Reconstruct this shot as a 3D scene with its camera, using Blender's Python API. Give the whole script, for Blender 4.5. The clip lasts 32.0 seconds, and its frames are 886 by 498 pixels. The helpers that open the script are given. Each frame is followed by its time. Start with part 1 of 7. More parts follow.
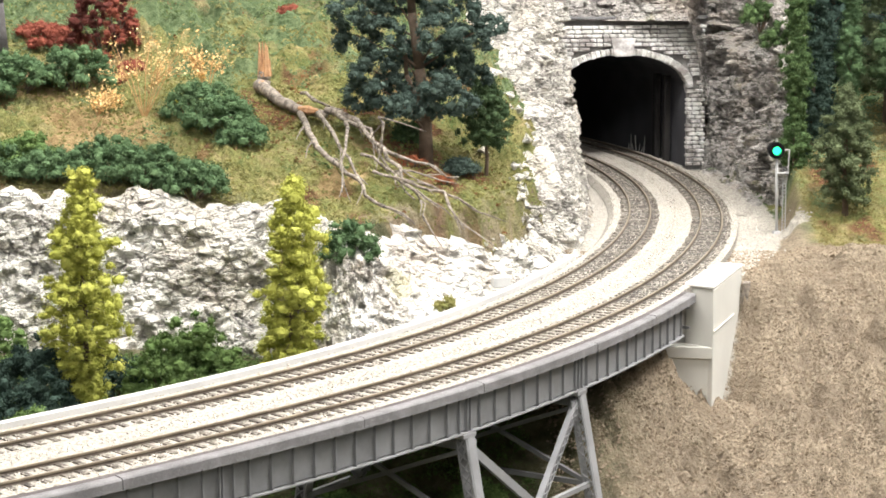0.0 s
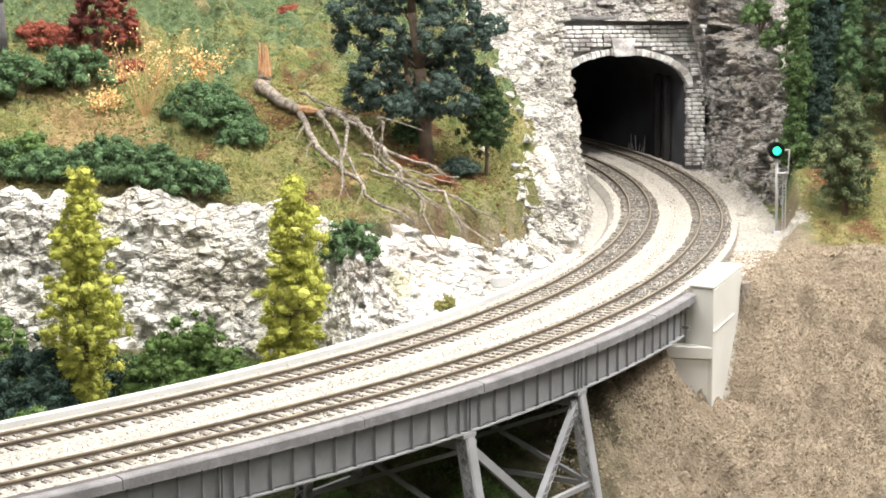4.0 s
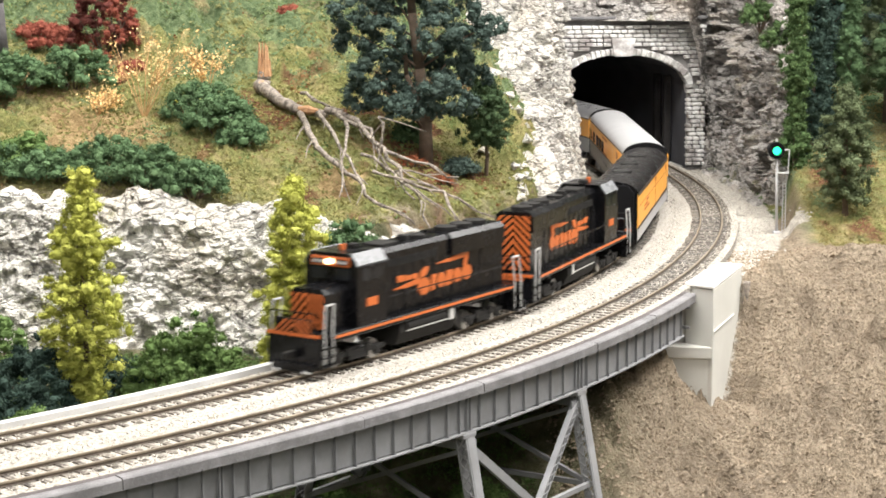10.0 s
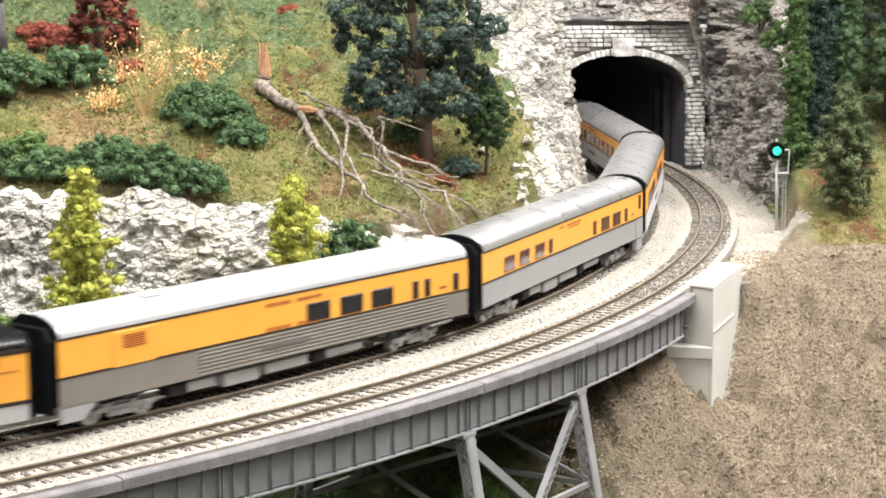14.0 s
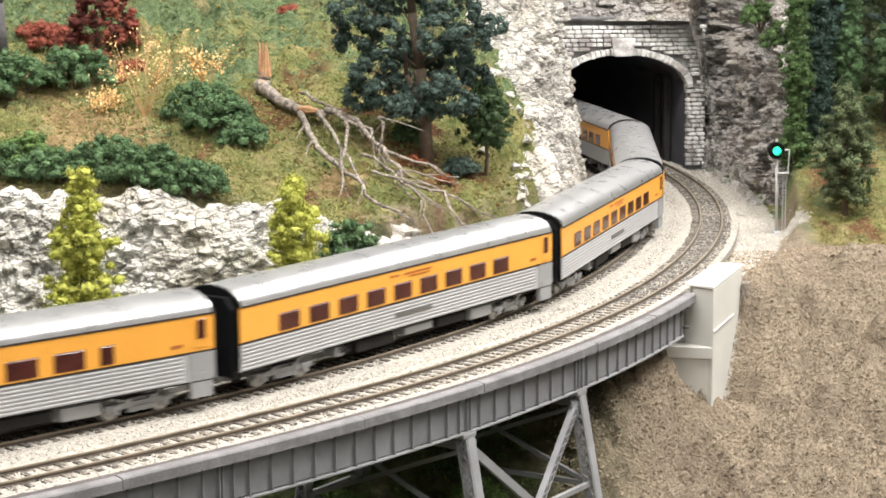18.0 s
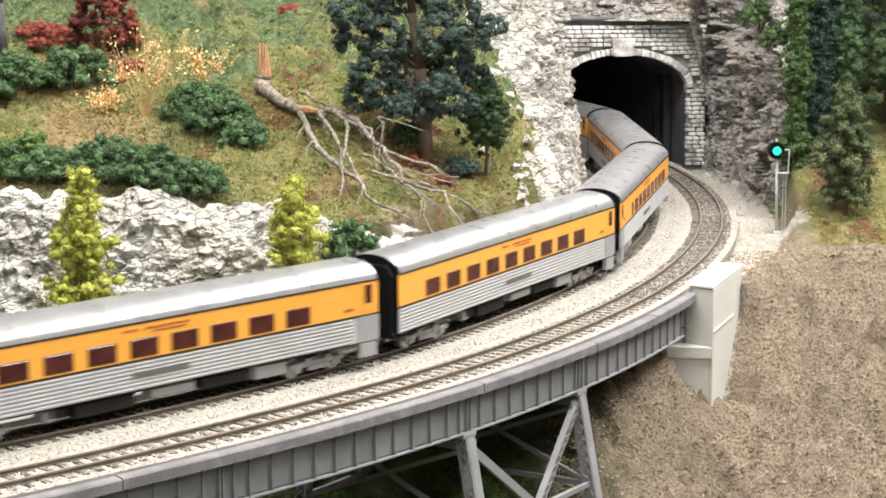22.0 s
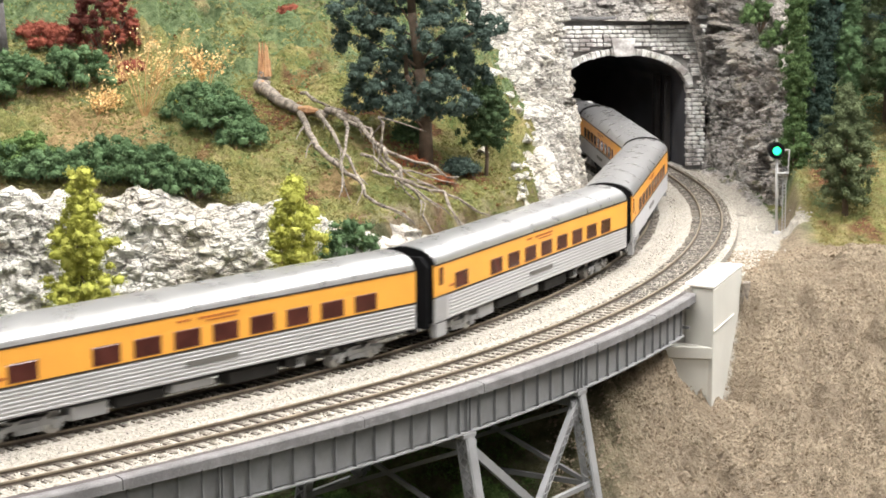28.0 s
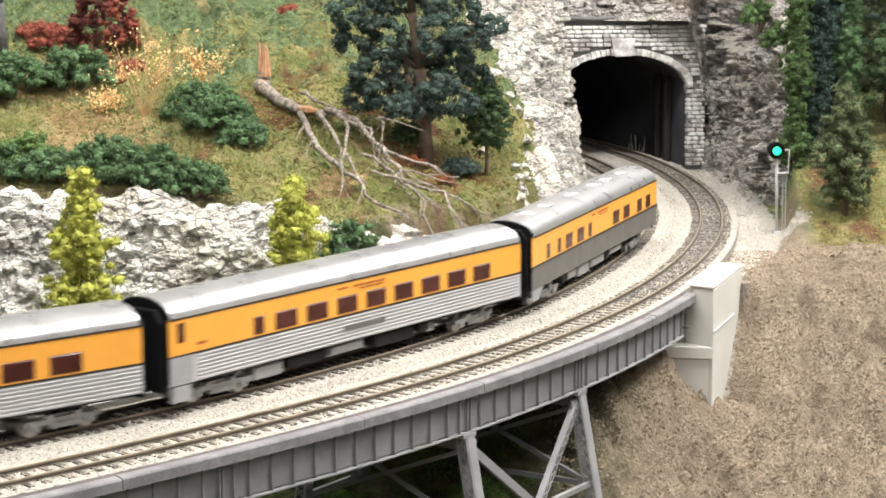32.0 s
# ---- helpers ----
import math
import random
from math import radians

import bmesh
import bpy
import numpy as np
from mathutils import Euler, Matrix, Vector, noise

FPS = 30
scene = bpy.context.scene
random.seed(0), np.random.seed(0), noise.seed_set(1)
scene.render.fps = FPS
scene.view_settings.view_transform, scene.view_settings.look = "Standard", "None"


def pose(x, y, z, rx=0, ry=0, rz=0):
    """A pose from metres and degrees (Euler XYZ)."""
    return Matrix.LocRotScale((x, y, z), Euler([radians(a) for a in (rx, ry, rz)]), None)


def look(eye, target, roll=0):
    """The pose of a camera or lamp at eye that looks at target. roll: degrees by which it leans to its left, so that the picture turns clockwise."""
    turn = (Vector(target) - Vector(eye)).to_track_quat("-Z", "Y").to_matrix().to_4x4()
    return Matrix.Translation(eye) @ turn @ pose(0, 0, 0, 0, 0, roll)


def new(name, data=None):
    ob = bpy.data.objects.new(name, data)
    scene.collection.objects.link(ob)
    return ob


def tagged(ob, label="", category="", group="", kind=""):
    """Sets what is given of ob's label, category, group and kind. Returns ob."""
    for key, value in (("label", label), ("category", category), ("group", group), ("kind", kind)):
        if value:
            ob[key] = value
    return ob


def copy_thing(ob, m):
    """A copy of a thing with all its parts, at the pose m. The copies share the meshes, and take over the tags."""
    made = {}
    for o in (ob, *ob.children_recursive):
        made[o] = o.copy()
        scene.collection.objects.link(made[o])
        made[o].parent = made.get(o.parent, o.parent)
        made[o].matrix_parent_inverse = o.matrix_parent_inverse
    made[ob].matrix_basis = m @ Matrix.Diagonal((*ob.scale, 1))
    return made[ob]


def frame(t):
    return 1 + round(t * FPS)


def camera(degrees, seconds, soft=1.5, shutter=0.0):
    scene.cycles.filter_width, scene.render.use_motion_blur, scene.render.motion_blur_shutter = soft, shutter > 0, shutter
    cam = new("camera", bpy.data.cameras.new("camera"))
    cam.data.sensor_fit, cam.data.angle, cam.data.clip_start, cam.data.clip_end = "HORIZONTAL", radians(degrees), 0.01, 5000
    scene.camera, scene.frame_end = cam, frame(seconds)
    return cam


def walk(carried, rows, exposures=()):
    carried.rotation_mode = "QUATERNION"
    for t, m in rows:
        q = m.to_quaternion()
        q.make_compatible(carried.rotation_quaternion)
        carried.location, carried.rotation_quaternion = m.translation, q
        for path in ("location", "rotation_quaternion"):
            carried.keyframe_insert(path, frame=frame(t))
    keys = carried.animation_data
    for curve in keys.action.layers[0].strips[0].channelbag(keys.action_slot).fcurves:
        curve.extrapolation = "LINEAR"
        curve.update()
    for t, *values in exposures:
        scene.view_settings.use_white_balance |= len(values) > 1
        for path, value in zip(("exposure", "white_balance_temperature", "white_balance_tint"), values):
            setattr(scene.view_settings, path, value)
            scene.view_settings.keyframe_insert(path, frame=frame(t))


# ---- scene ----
# ================= camera =================
cam = camera(24.92, 32.0, soft=1.7, shutter=0.6)
walk(cam, [(0.0, look((0, 0, 0.2254), (0, 1, 0.2254 - math.tan(radians(9.133))), -0.226)),
           (32.0, look((0, 0, 0.2254), (0, 1, 0.2254 - math.tan(radians(9.133))), -0.226))],
     exposures=[(0.0, -0.10), (14.0, -0.10), (17.0, -0.22), (32.0, -0.22)])

# ================= light =================
world = bpy.data.worlds.new("room_air")
world.use_nodes = True
scene.world = world
world.node_tree.nodes["Background"].inputs[0].default_value = (1.0, 0.98, 0.95, 1)
world.node_tree.nodes["Background"].inputs[1].default_value = 0.16


def ceiling_lamp(x, y, z, w, d, watts, colour, target=None):
    la = bpy.data.lights.new("ceiling_lamp", "AREA")
    la.shape, la.size, la.size_y, la.energy, la.color = "RECTANGLE", w, d, watts, colour
    ob = new("ceiling_lamp", la)
    ob.matrix_basis = look((x, y, z), target or (x, y, z - 1))
    return ob


WARM = (1.0, 0.972, 0.94)
# unseen area lamps: the first is the key from the right, the others added
ceiling_lamp(0.95, 1.15, 1.35, 0.60, 0.60, 42.0, WARM, (0.10, 1.35, 0))
# added to brighten the hill and rock wall on the left
ceiling_lamp(-0.35, 0.90, 1.50, 1.2, 0.40, 40.0, WARM, (-0.20, 1.35, 0))
ceiling_lamp(0.30, 0.70, 1.52, 0.9, 0.5, 19.0, WARM, (0.0, 1.25, 0.0))
# placed behind so that the car roofs show a bright strip
ceiling_lamp(1.10, 2.45, 1.40, 1.5, 0.6, 30.0, WARM, (0.0, 1.2, 0.0))
# frontal fill that lifts the dark under the bridge
ceiling_lamp(0.10, -1.10, 1.50, 1.2, 0.6, 31.0, WARM, (0.0, 1.2, 0.0))

# ================= materials =================
def node_mat(name):
    m = bpy.data.materials.new(name)
    m.use_nodes = True
    nt = m.node_tree
    return m, nt, nt.nodes["Principled BSDF"]


def link(nt, a, b):
    nt.links.new(a, b)


def ramp_node(nt, fac, stops):
    r = nt.nodes.new("ShaderNodeValToRGB")
    els = r.color_ramp.elements
    while len(els) < len(stops):
        els.new(0.5)
    for e, (p, c) in zip(els, stops):
        e.position, e.color = p, (*c, 1)
    link(nt, fac, r.inputs[0])
    return r.outputs[0]


def noise_node(nt, scale, detail=4.0, rough=0.6, vec=None, distort=0.0):
    n = nt.nodes.new("ShaderNodeTexNoise")
    n.inputs["Scale"].default_value = scale
    n.inputs["Detail"].default_value = detail
    n.inputs["Roughness"].default_value = rough
    n.inputs["Distortion"].default_value = distort
    if vec:
        link(nt, vec, n.inputs["Vector"])
    return n.outputs["Fac"]


def coords(nt, scale=(1, 1, 1), kind="Object"):
    tc = nt.nodes.new("ShaderNodeTexCoord")
    mp = nt.nodes.new("ShaderNodeMapping")
    mp.inputs["Scale"].default_value = scale
    link(nt, tc.outputs[kind], mp.inputs["Vector"])
    return mp.outputs[0]


def mix_col(nt, fac, a, b, mode="MIX"):
    n = nt.nodes.new("ShaderNodeMix")
    n.data_type, n.blend_type = "RGBA", mode
    for sock, v in ((n.inputs[0], fac), (n.inputs[6], a), (n.inputs[7], b)):
        if isinstance(v, bpy.types.NodeSocket):
            link(nt, v, sock)
        elif isinstance(v, (int, float)):
            sock.default_value = v
        else:
            sock.default_value = (*v, 1)
    return n.outputs[2]


def bump_node(nt, height, strength, dist):
    b = nt.nodes.new("ShaderNodeBump")
    b.inputs["Strength"].default_value = strength
    b.inputs["Distance"].default_value = dist
    link(nt, height, b.inputs["Height"])
    return b.outputs[0]


def plain(name, base, rough=0.5, metal=0.0, var=0.12, scale=220, bump=0.0, tint=None, fine=1800, spec=0.5):
    """Paint, plastic or metal with two scales of wear."""
    m, nt, bs = node_mat(name)
    v = coords(nt)
    lo = tuple(max(0, c * (1 - var)) for c in base)
    hi = tuple(min(1, c * (1 + var)) for c in base)
    c = ramp_node(nt, noise_node(nt, scale, 5, 0.65, v), [(0.3, lo), (0.7, hi)])
    c = mix_col(nt, ramp_node(nt, noise_node(nt, fine, 2, 0.6, v), [(0.55, (0, 0, 0)), (0.8, (0.35,) * 3)]), c,
                tint or tuple(x * 0.7 for x in base))
    link(nt, c, bs.inputs["Base Color"])
    r = ramp_node(nt, noise_node(nt, scale * 2, 3, 0.6, v), [(0.3, (rough * 0.85,) * 3), (0.7, (min(1, rough * 1.15),) * 3)])
    link(nt, r, bs.inputs["Roughness"])
    bs.inputs["Metallic"].default_value = metal
    bs.inputs["Specular IOR Level"].default_value = spec
    if bump:
        link(nt, bump_node(nt, noise_node(nt, fine, 4, 0.7, v), bump, 0.0006), bs.inputs["Normal"])
    return m


def foliage(name, dark, light, extra=None, trans=0.15):
    """Flocked foam leaves: every flake a little different, clumps lighter and darker."""
    m, nt, bs = node_mat(name)
    v = coords(nt)
    geo = nt.nodes.new("ShaderNodeNewGeometry")
    a = ramp_node(nt, geo.outputs["Random Per Island"], [(0.0, dark), (1.0, light)])
    if extra:
        f = ramp_node(nt, noise_node(nt, 40, 3, 0.6, v), [(0.5, (0, 0, 0)), (0.62, (1, 1, 1))])
        a = mix_col(nt, f, a, extra)
    b = mix_col(nt, ramp_node(nt, noise_node(nt, 110, 4, 0.6, v), [(0.35, (0.0,) * 3), (0.65, (0.7,) * 3)]), a, light)
    link(nt, b, bs.inputs["Base Color"])
    bs.inputs["Roughness"].default_value = 0.95
    bs.inputs["Specular IOR Level"].default_value = 0.15
    return m


def rock_mat(name, tone, shade, warm, dark=0.5, bright=None):
    m, nt, bs = node_mat(name)
    v = coords(nt)
    vs = coords(nt, (1, 1, 1.9))
    n1 = noise_node(nt, 60, 8, 0.72, vs, 0.5)
    c = ramp_node(nt, n1, [(0.28, shade), (0.40, tuple(t * 0.78 for t in tone)), (0.50, tone)])
    c = mix_col(nt, ramp_node(nt, noise_node(nt, 14, 3, 0.55, v), [(0.5, (0, 0, 0)), (0.66, (0.55,) * 3)]), c, warm)
    # dark wash: blotches and broken crack lines, plus cavity shade painted as spots
    big = ramp_node(nt, noise_node(nt, 17, 4, 0.65, vs), [(0.46, (0.10,) * 3), (0.56, (1.0,) * 3)])
    c = mix_col(nt, ramp_node(nt, noise_node(nt, 48, 6, 0.7, vs, 0.6), [(0.37, (0.68,) * 3), (0.42, (0, 0, 0))]), c, (0.11, 0.098, 0.088))
    c = mix_col(nt, mix_col(nt, 0.86, big, (0, 0, 0)), c, tuple(t * 0.5 for t in warm))
    stain = ramp_node(nt, noise_node(nt, 150, 7, 0.78, vs, 1.0), [(0.45, (dark,) * 3), (0.53, (0, 0, 0))])
    wob = nt.nodes.new("ShaderNodeTexNoise")
    wob.inputs["Scale"].default_value = 130
    link(nt, vs, wob.inputs["Vector"])
    bend = nt.nodes.new("ShaderNodeVectorMath")
    bend.operation = "MULTIPLY_ADD"
    bend.inputs[1].default_value = (0.012, 0.012, 0.012)
    link(nt, wob.outputs["Color"], bend.inputs[0])
    link(nt, vs, bend.inputs[2])
    cr = nt.nodes.new("ShaderNodeTexVoronoi")
    cr.feature = "DISTANCE_TO_EDGE"
    cr.inputs["Scale"].default_value = 95
    link(nt, bend.outputs[0], cr.inputs["Vector"])
    line = ramp_node(nt, cr.outputs["Distance"], [(0.02, (0.62,) * 3), (0.08, (0, 0, 0))])
    line = mix_col(nt, 1.0, line, ramp_node(nt, noise_node(nt, 70, 4, 0.6, v), [(0.47, (0, 0, 0)), (0.58, (1, 1, 1))]), "MULTIPLY")
    c = mix_col(nt, mix_col(nt, 1.0, stain, big, "MULTIPLY"), c, (0.06, 0.055, 0.052))
    c = mix_col(nt, line, c, (0.075, 0.068, 0.062))
    moss = ramp_node(nt, noise_node(nt, 22, 5, 0.7, v), [(0.57, (0, 0, 0)), (0.68, (0.5,) * 3)])
    c = mix_col(nt, moss, c, (0.26, 0.25, 0.07))
    if bright:
        # painted pool of light: rock towards the tunnel whitened, crack lines weakened
        sx = nt.nodes.new("ShaderNodeSeparateXYZ")
        link(nt, v, sx.inputs[0])
        zone = ramp_node(nt, mix_col(nt, 0.12, sx.outputs[0], noise_node(nt, 30, 4, 0.6, v)), [(bright[0], (0, 0, 0)), (bright[1], (0.95,) * 3), (0.070, (0.85,) * 3), (0.105, (0.2,) * 3)])
        overlit = ramp_node(nt, n1, [(0.30, (0.42, 0.395, 0.36)), (0.39, (0.70, 0.67, 0.61)), (0.49, (0.88, 0.86, 0.81))])
        overlit = mix_col(nt, ramp_node(nt, noise_node(nt, 25, 4, 0.6, v), [(0.48, (0, 0, 0)), (0.64, (0.6,) * 3)]), overlit, (0.58, 0.47, 0.38))
        overlit = mix_col(nt, mix_col(nt, 0.25, line, (0, 0, 0)), overlit, (0.11, 0.10, 0.09))
        overlit = mix_col(nt, ramp_node(nt, noise_node(nt, 26, 5, 0.7, v), [(0.58, (0, 0, 0)), (0.70, (0.6,) * 3)]), overlit, (0.40, 0.35, 0.12))
        c = mix_col(nt, zone, c, overlit)
    link(nt, c, bs.inputs["Base Color"])
    bs.inputs["Roughness"].default_value = 0.92
    bs.inputs["Specular IOR Level"].default_value = 0.2
    h = nt.nodes.new("ShaderNodeMath")
    h.operation = "MULTIPLY_ADD"
    h.inputs[1].default_value = 1.3
    link(nt, ramp_node(nt, cr.outputs["Distance"], [(0.0, (0, 0, 0)), (0.12, (0.5,) * 3)]), h.inputs[0])
    link(nt, noise_node(nt, 330, 9, 0.75, vs), h.inputs[2])
    link(nt, bump_node(nt, h.outputs[0], 1.0, 0.0030), bs.inputs["Normal"])
    return m


M = {}
M["rock_pale"] = rock_mat("pale_plaster_rock", (0.90, 0.87, 0.80), (0.56, 0.53, 0.48), (0.80, 0.72, 0.60), 0.42, (-0.068, -0.018))
M["rock_spur"] = rock_mat("tan_plaster_rock", (0.78, 0.745, 0.68), (0.42, 0.39, 0.355), (0.64, 0.55, 0.44), 0.62)
M["rock_grey"] = rock_mat("dark_washed_rock", (0.60, 0.57, 0.54), (0.23, 0.215, 0.205), (0.58, 0.49, 0.41), 0.62)


def ground_mat():
    m, nt, bs = node_mat("scenic_ground")
    v = coords(nt, kind="Object")
    geo = nt.nodes.new("ShaderNodeNewGeometry")
    att = nt.nodes.new("ShaderNodeVertexColor")
    att.layer_name = "cover"
    sep = nt.nodes.new("ShaderNodeSeparateColor")
    link(nt, att.outputs["Color"], sep.inputs[0])
    fine = noise_node(nt, 420, 6, 0.7, v)
    mid = noise_node(nt, 60, 5, 0.65, v)
    big = noise_node(nt, 9, 3, 0.5, v)
    # earth tones; the darkest noise stands in for shade between crumbs
    dirt = ramp_node(nt, fine, [(0.37, (0.16, 0.125, 0.088)), (0.5, (0.345, 0.28, 0.205)), (0.62, (0.47, 0.39, 0.297))])
    dirt = mix_col(nt, ramp_node(nt, noise_node(nt, 26, 5, 0.7, v), [(0.42, (0.75,) * 3), (0.56, (0, 0, 0))]), dirt, (0.215, 0.173, 0.13))
    dirt = mix_col(nt, ramp_node(nt, mid, [(0.35, (0, 0, 0)), (0.7, (0.5,) * 3)]), dirt, (0.43, 0.35, 0.258))
    grass = ramp_node(nt, mid, [(0.3, (0.14, 0.175, 0.06)), (0.48, (0.30, 0.29, 0.11)), (0.64, (0.44, 0.35, 0.18)), (0.75, (0.22, 0.265, 0.10))])
    grass = mix_col(nt, ramp_node(nt, big, [(0.45, (0, 0, 0)), (0.65, (0.5,) * 3)]), grass, (0.155, 0.20, 0.07))
    grass = mix_col(nt, ramp_node(nt, fine, [(0.4, (0.45,) * 3), (0.6, (0, 0, 0))]), grass, (0.09, 0.095, 0.04))
    att2 = nt.nodes.new("ShaderNodeVertexColor")
    att2.layer_name = "kinds"
    sp2 = nt.nodes.new("ShaderNodeSeparateColor")
    link(nt, att2.outputs["Color"], sp2.inputs[0])
    for sock, lo, hi in ((0, (0.075, 0.115, 0.055), (0.20, 0.255, 0.13)), (1, (0.10, 0.055, 0.03), (0.24, 0.13, 0.07)), (2, (0.26, 0.18, 0.085), (0.44, 0.32, 0.17))):
        grass = mix_col(nt, sp2.outputs[sock], grass, ramp_node(nt, noise_node(nt, 170, 5, 0.7, v), [(0.36, lo), (0.62, hi)]))
    grav = ramp_node(nt, fine, [(0.3, (0.30, 0.275, 0.24)), (0.5, (0.55, 0.515, 0.455)), (0.7, (0.70, 0.665, 0.60))])
    c = mix_col(nt, sep.outputs[0], dirt, grass)
    c = mix_col(nt, sep.outputs[1], c, grav)
    # ravine ground: green-brown, with the bridge's shadow in the dark tones
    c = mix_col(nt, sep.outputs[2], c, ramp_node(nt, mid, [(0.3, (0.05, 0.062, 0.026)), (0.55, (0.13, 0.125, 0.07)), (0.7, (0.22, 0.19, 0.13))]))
    link(nt, c, bs.inputs["Base Color"])
    bs.inputs["Roughness"].default_value = 0.97
    bs.inputs["Specular IOR Level"].default_value = 0.1
    link(nt, bump_node(nt, mix_col(nt, 0.5, fine, noise_node(nt, 130, 5, 0.7, v)), 1.0, 0.0085), bs.inputs["Normal"])
    return m


M["ground"] = ground_mat()


def ballast_mat(name="crushed_stone_ballast", stops=((0.0, (0.12, 0.107, 0.09)), (0.25, (0.27, 0.25, 0.22)), (1.0, (0.43, 0.405, 0.36))), dust=(0.45, 0.41, 0.35)):
    m, nt, bs = node_mat(name)
    v = coords(nt)
    vo = nt.nodes.new("ShaderNodeTexVoronoi")
    vo.inputs["Scale"].default_value = 900
    link(nt, v, vo.inputs["Vector"])
    sep = nt.nodes.new("ShaderNodeSeparateColor")
    link(nt, vo.outputs["Color"], sep.inputs[0])
    c = ramp_node(nt, sep.outputs[0], list(stops))
    c = mix_col(nt, ramp_node(nt, noise_node(nt, 30, 4, 0.6, v), [(0.4, (0, 0, 0)), (0.7, (0.4,) * 3)]), c, dust)
    link(nt, c, bs.inputs["Base Color"])
    bs.inputs["Roughness"].default_value = 0.95
    link(nt, bump_node(nt, vo.outputs["Distance"], -1.0, 0.0008), bs.inputs["Normal"])
    return m


M["ballast"] = ballast_mat()
M["ballast_dark"] = ballast_mat("grimy_ballast", ((0.0, (0.030, 0.027, 0.024)), (0.62, (0.070, 0.064, 0.058)), (0.86, (0.16, 0.152, 0.142)), (1.0, (0.38, 0.37, 0.36))), (0.085, 0.078, 0.07))
M["stone"] = plain("ballast_stone", (0.46, 0.43, 0.38), 0.95, 0, 0.3, 300)


def tie_mat():
    m, nt, bs = node_mat("weathered_tie")
    info = nt.nodes.new("ShaderNodeObjectInfo")
    geo = nt.nodes.new("ShaderNodeNewGeometry")
    c = ramp_node(nt, info.outputs["Random"], [(0.0, (0.040, 0.033, 0.028)), (0.6, (0.075, 0.062, 0.050)), (1.0, (0.14, 0.122, 0.10))])
    c = mix_col(nt, ramp_node(nt, noise_node(nt, 420, 5, 0.7, geo.outputs["Position"]), [(0.48, (0, 0, 0)), (0.62, (0.75,) * 3)]), c, (0.36, 0.33, 0.28))
    link(nt, c, bs.inputs["Base Color"])
    bs.inputs["Roughness"].default_value = 0.92
    link(nt, bump_node(nt, noise_node(nt, 900, 4, 0.7, geo.outputs["Position"]), 0.5, 0.0004), bs.inputs["Normal"])
    return m


M["tie"] = tie_mat()
M["rail"] = plain("rusty_rail", (0.085, 0.066, 0.050), 0.75, 0.0, 0.35, 120)
# tan head over a dark web: the lit top edge is painted in
M["railhead"] = plain("lit_rail_head", (0.215, 0.178, 0.130), 0.60, 0.0, 0.35, 60)
# lamp reflection on the black cab slopes, put into a grey colour
M["cab_slope"] = plain("cab_roof_sheen", (0.20, 0.205, 0.215), 0.28, 0.0, 0.1, 60)
M["plank"] = plain("dark_deck_plank", (0.085, 0.072, 0.072), 0.9, 0, 0.4, 70, 0.5, tint=(0.3, 0.28, 0.27))
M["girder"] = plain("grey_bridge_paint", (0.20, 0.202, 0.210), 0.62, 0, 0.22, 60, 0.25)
M["steel_pale"] = plain("pale_grey_bridge_steel", (0.27, 0.272, 0.28), 0.6, 0, 0.16, 60, 0.2)
M["coping"] = plain("grey_concrete_coping", (0.185, 0.18, 0.184), 0.85, 0, 0.3, 90, 0.8, tint=(0.55, 0.55, 0.54))
M["coping_white"] = plain("white_deck_edge", (0.56, 0.56, 0.55), 0.8, 0, 0.1, 60, 0.2)
M["abutment"] = plain("pale_painted_abutment", (0.60, 0.59, 0.545), 0.85, 0, 0.07, 25, 0.1)
M["abutment_top"] = plain("white_capstone", (0.78, 0.77, 0.74), 0.85, 0, 0.06, 40)
M["mortar"] = plain("dark_mortar", (0.30, 0.29, 0.28), 0.95, 0, 0.3, 80)
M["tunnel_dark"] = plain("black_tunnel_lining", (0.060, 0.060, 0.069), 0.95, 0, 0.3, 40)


def block_mat():
    m, nt, bs = node_mat("whitewashed_stone_block")
    v = coords(nt, kind="Object")
    info = nt.nodes.new("ShaderNodeObjectInfo")
    c = ramp_node(nt, info.outputs["Random"], [(0.0, (0.50, 0.49, 0.47)), (0.3, (0.66, 0.65, 0.63)), (1.0, (0.78, 0.77, 0.75))])
    tc = nt.nodes.new("ShaderNodeNewGeometry")
    st = ramp_node(nt, noise_node(nt, 45, 5, 0.7, tc.outputs["Position"]), [(0.38, (0.7,) * 3), (0.52, (0, 0, 0))])
    c = mix_col(nt, st, c, (0.17, 0.135, 0.125))
    link(nt, c, bs.inputs["Base Color"])
    bs.inputs["Roughness"].default_value = 0.9
    link(nt, bump_node(nt, noise_node(nt, 700, 5, 0.7, tc.outputs["Position"]), 0.5, 0.0008), bs.inputs["Normal"])
    return m


M["block"] = block_mat()
M["yellow"] = plain("orange_yellow_car_paint", (0.87, 0.40, 0.062), 0.38, 0, 0.05, 40, fine=900, tint=(0.75, 0.32, 0.03))
M["silver"] = plain("silver_car_paint", (0.50, 0.50, 0.51), 0.42, 0.25, 0.06, 50)
M["roof"] = plain("silver_grey_roof_paint", (0.58, 0.58, 0.595), 0.30, 0.75, 0.08, 40)
M["roof_pale"] = plain("pale_silver_roof_paint", (0.47, 0.47, 0.48), 0.4, 0.25, 0.06, 40)
M["lowgrey"] = plain("plain_grey_car_paint", (0.33, 0.33, 0.335), 0.5, 0.1, 0.07, 50)
M["taupe"] = plain("taupe_silver_car_paint", (0.25, 0.232, 0.205), 0.42, 0.3, 0.08, 50)
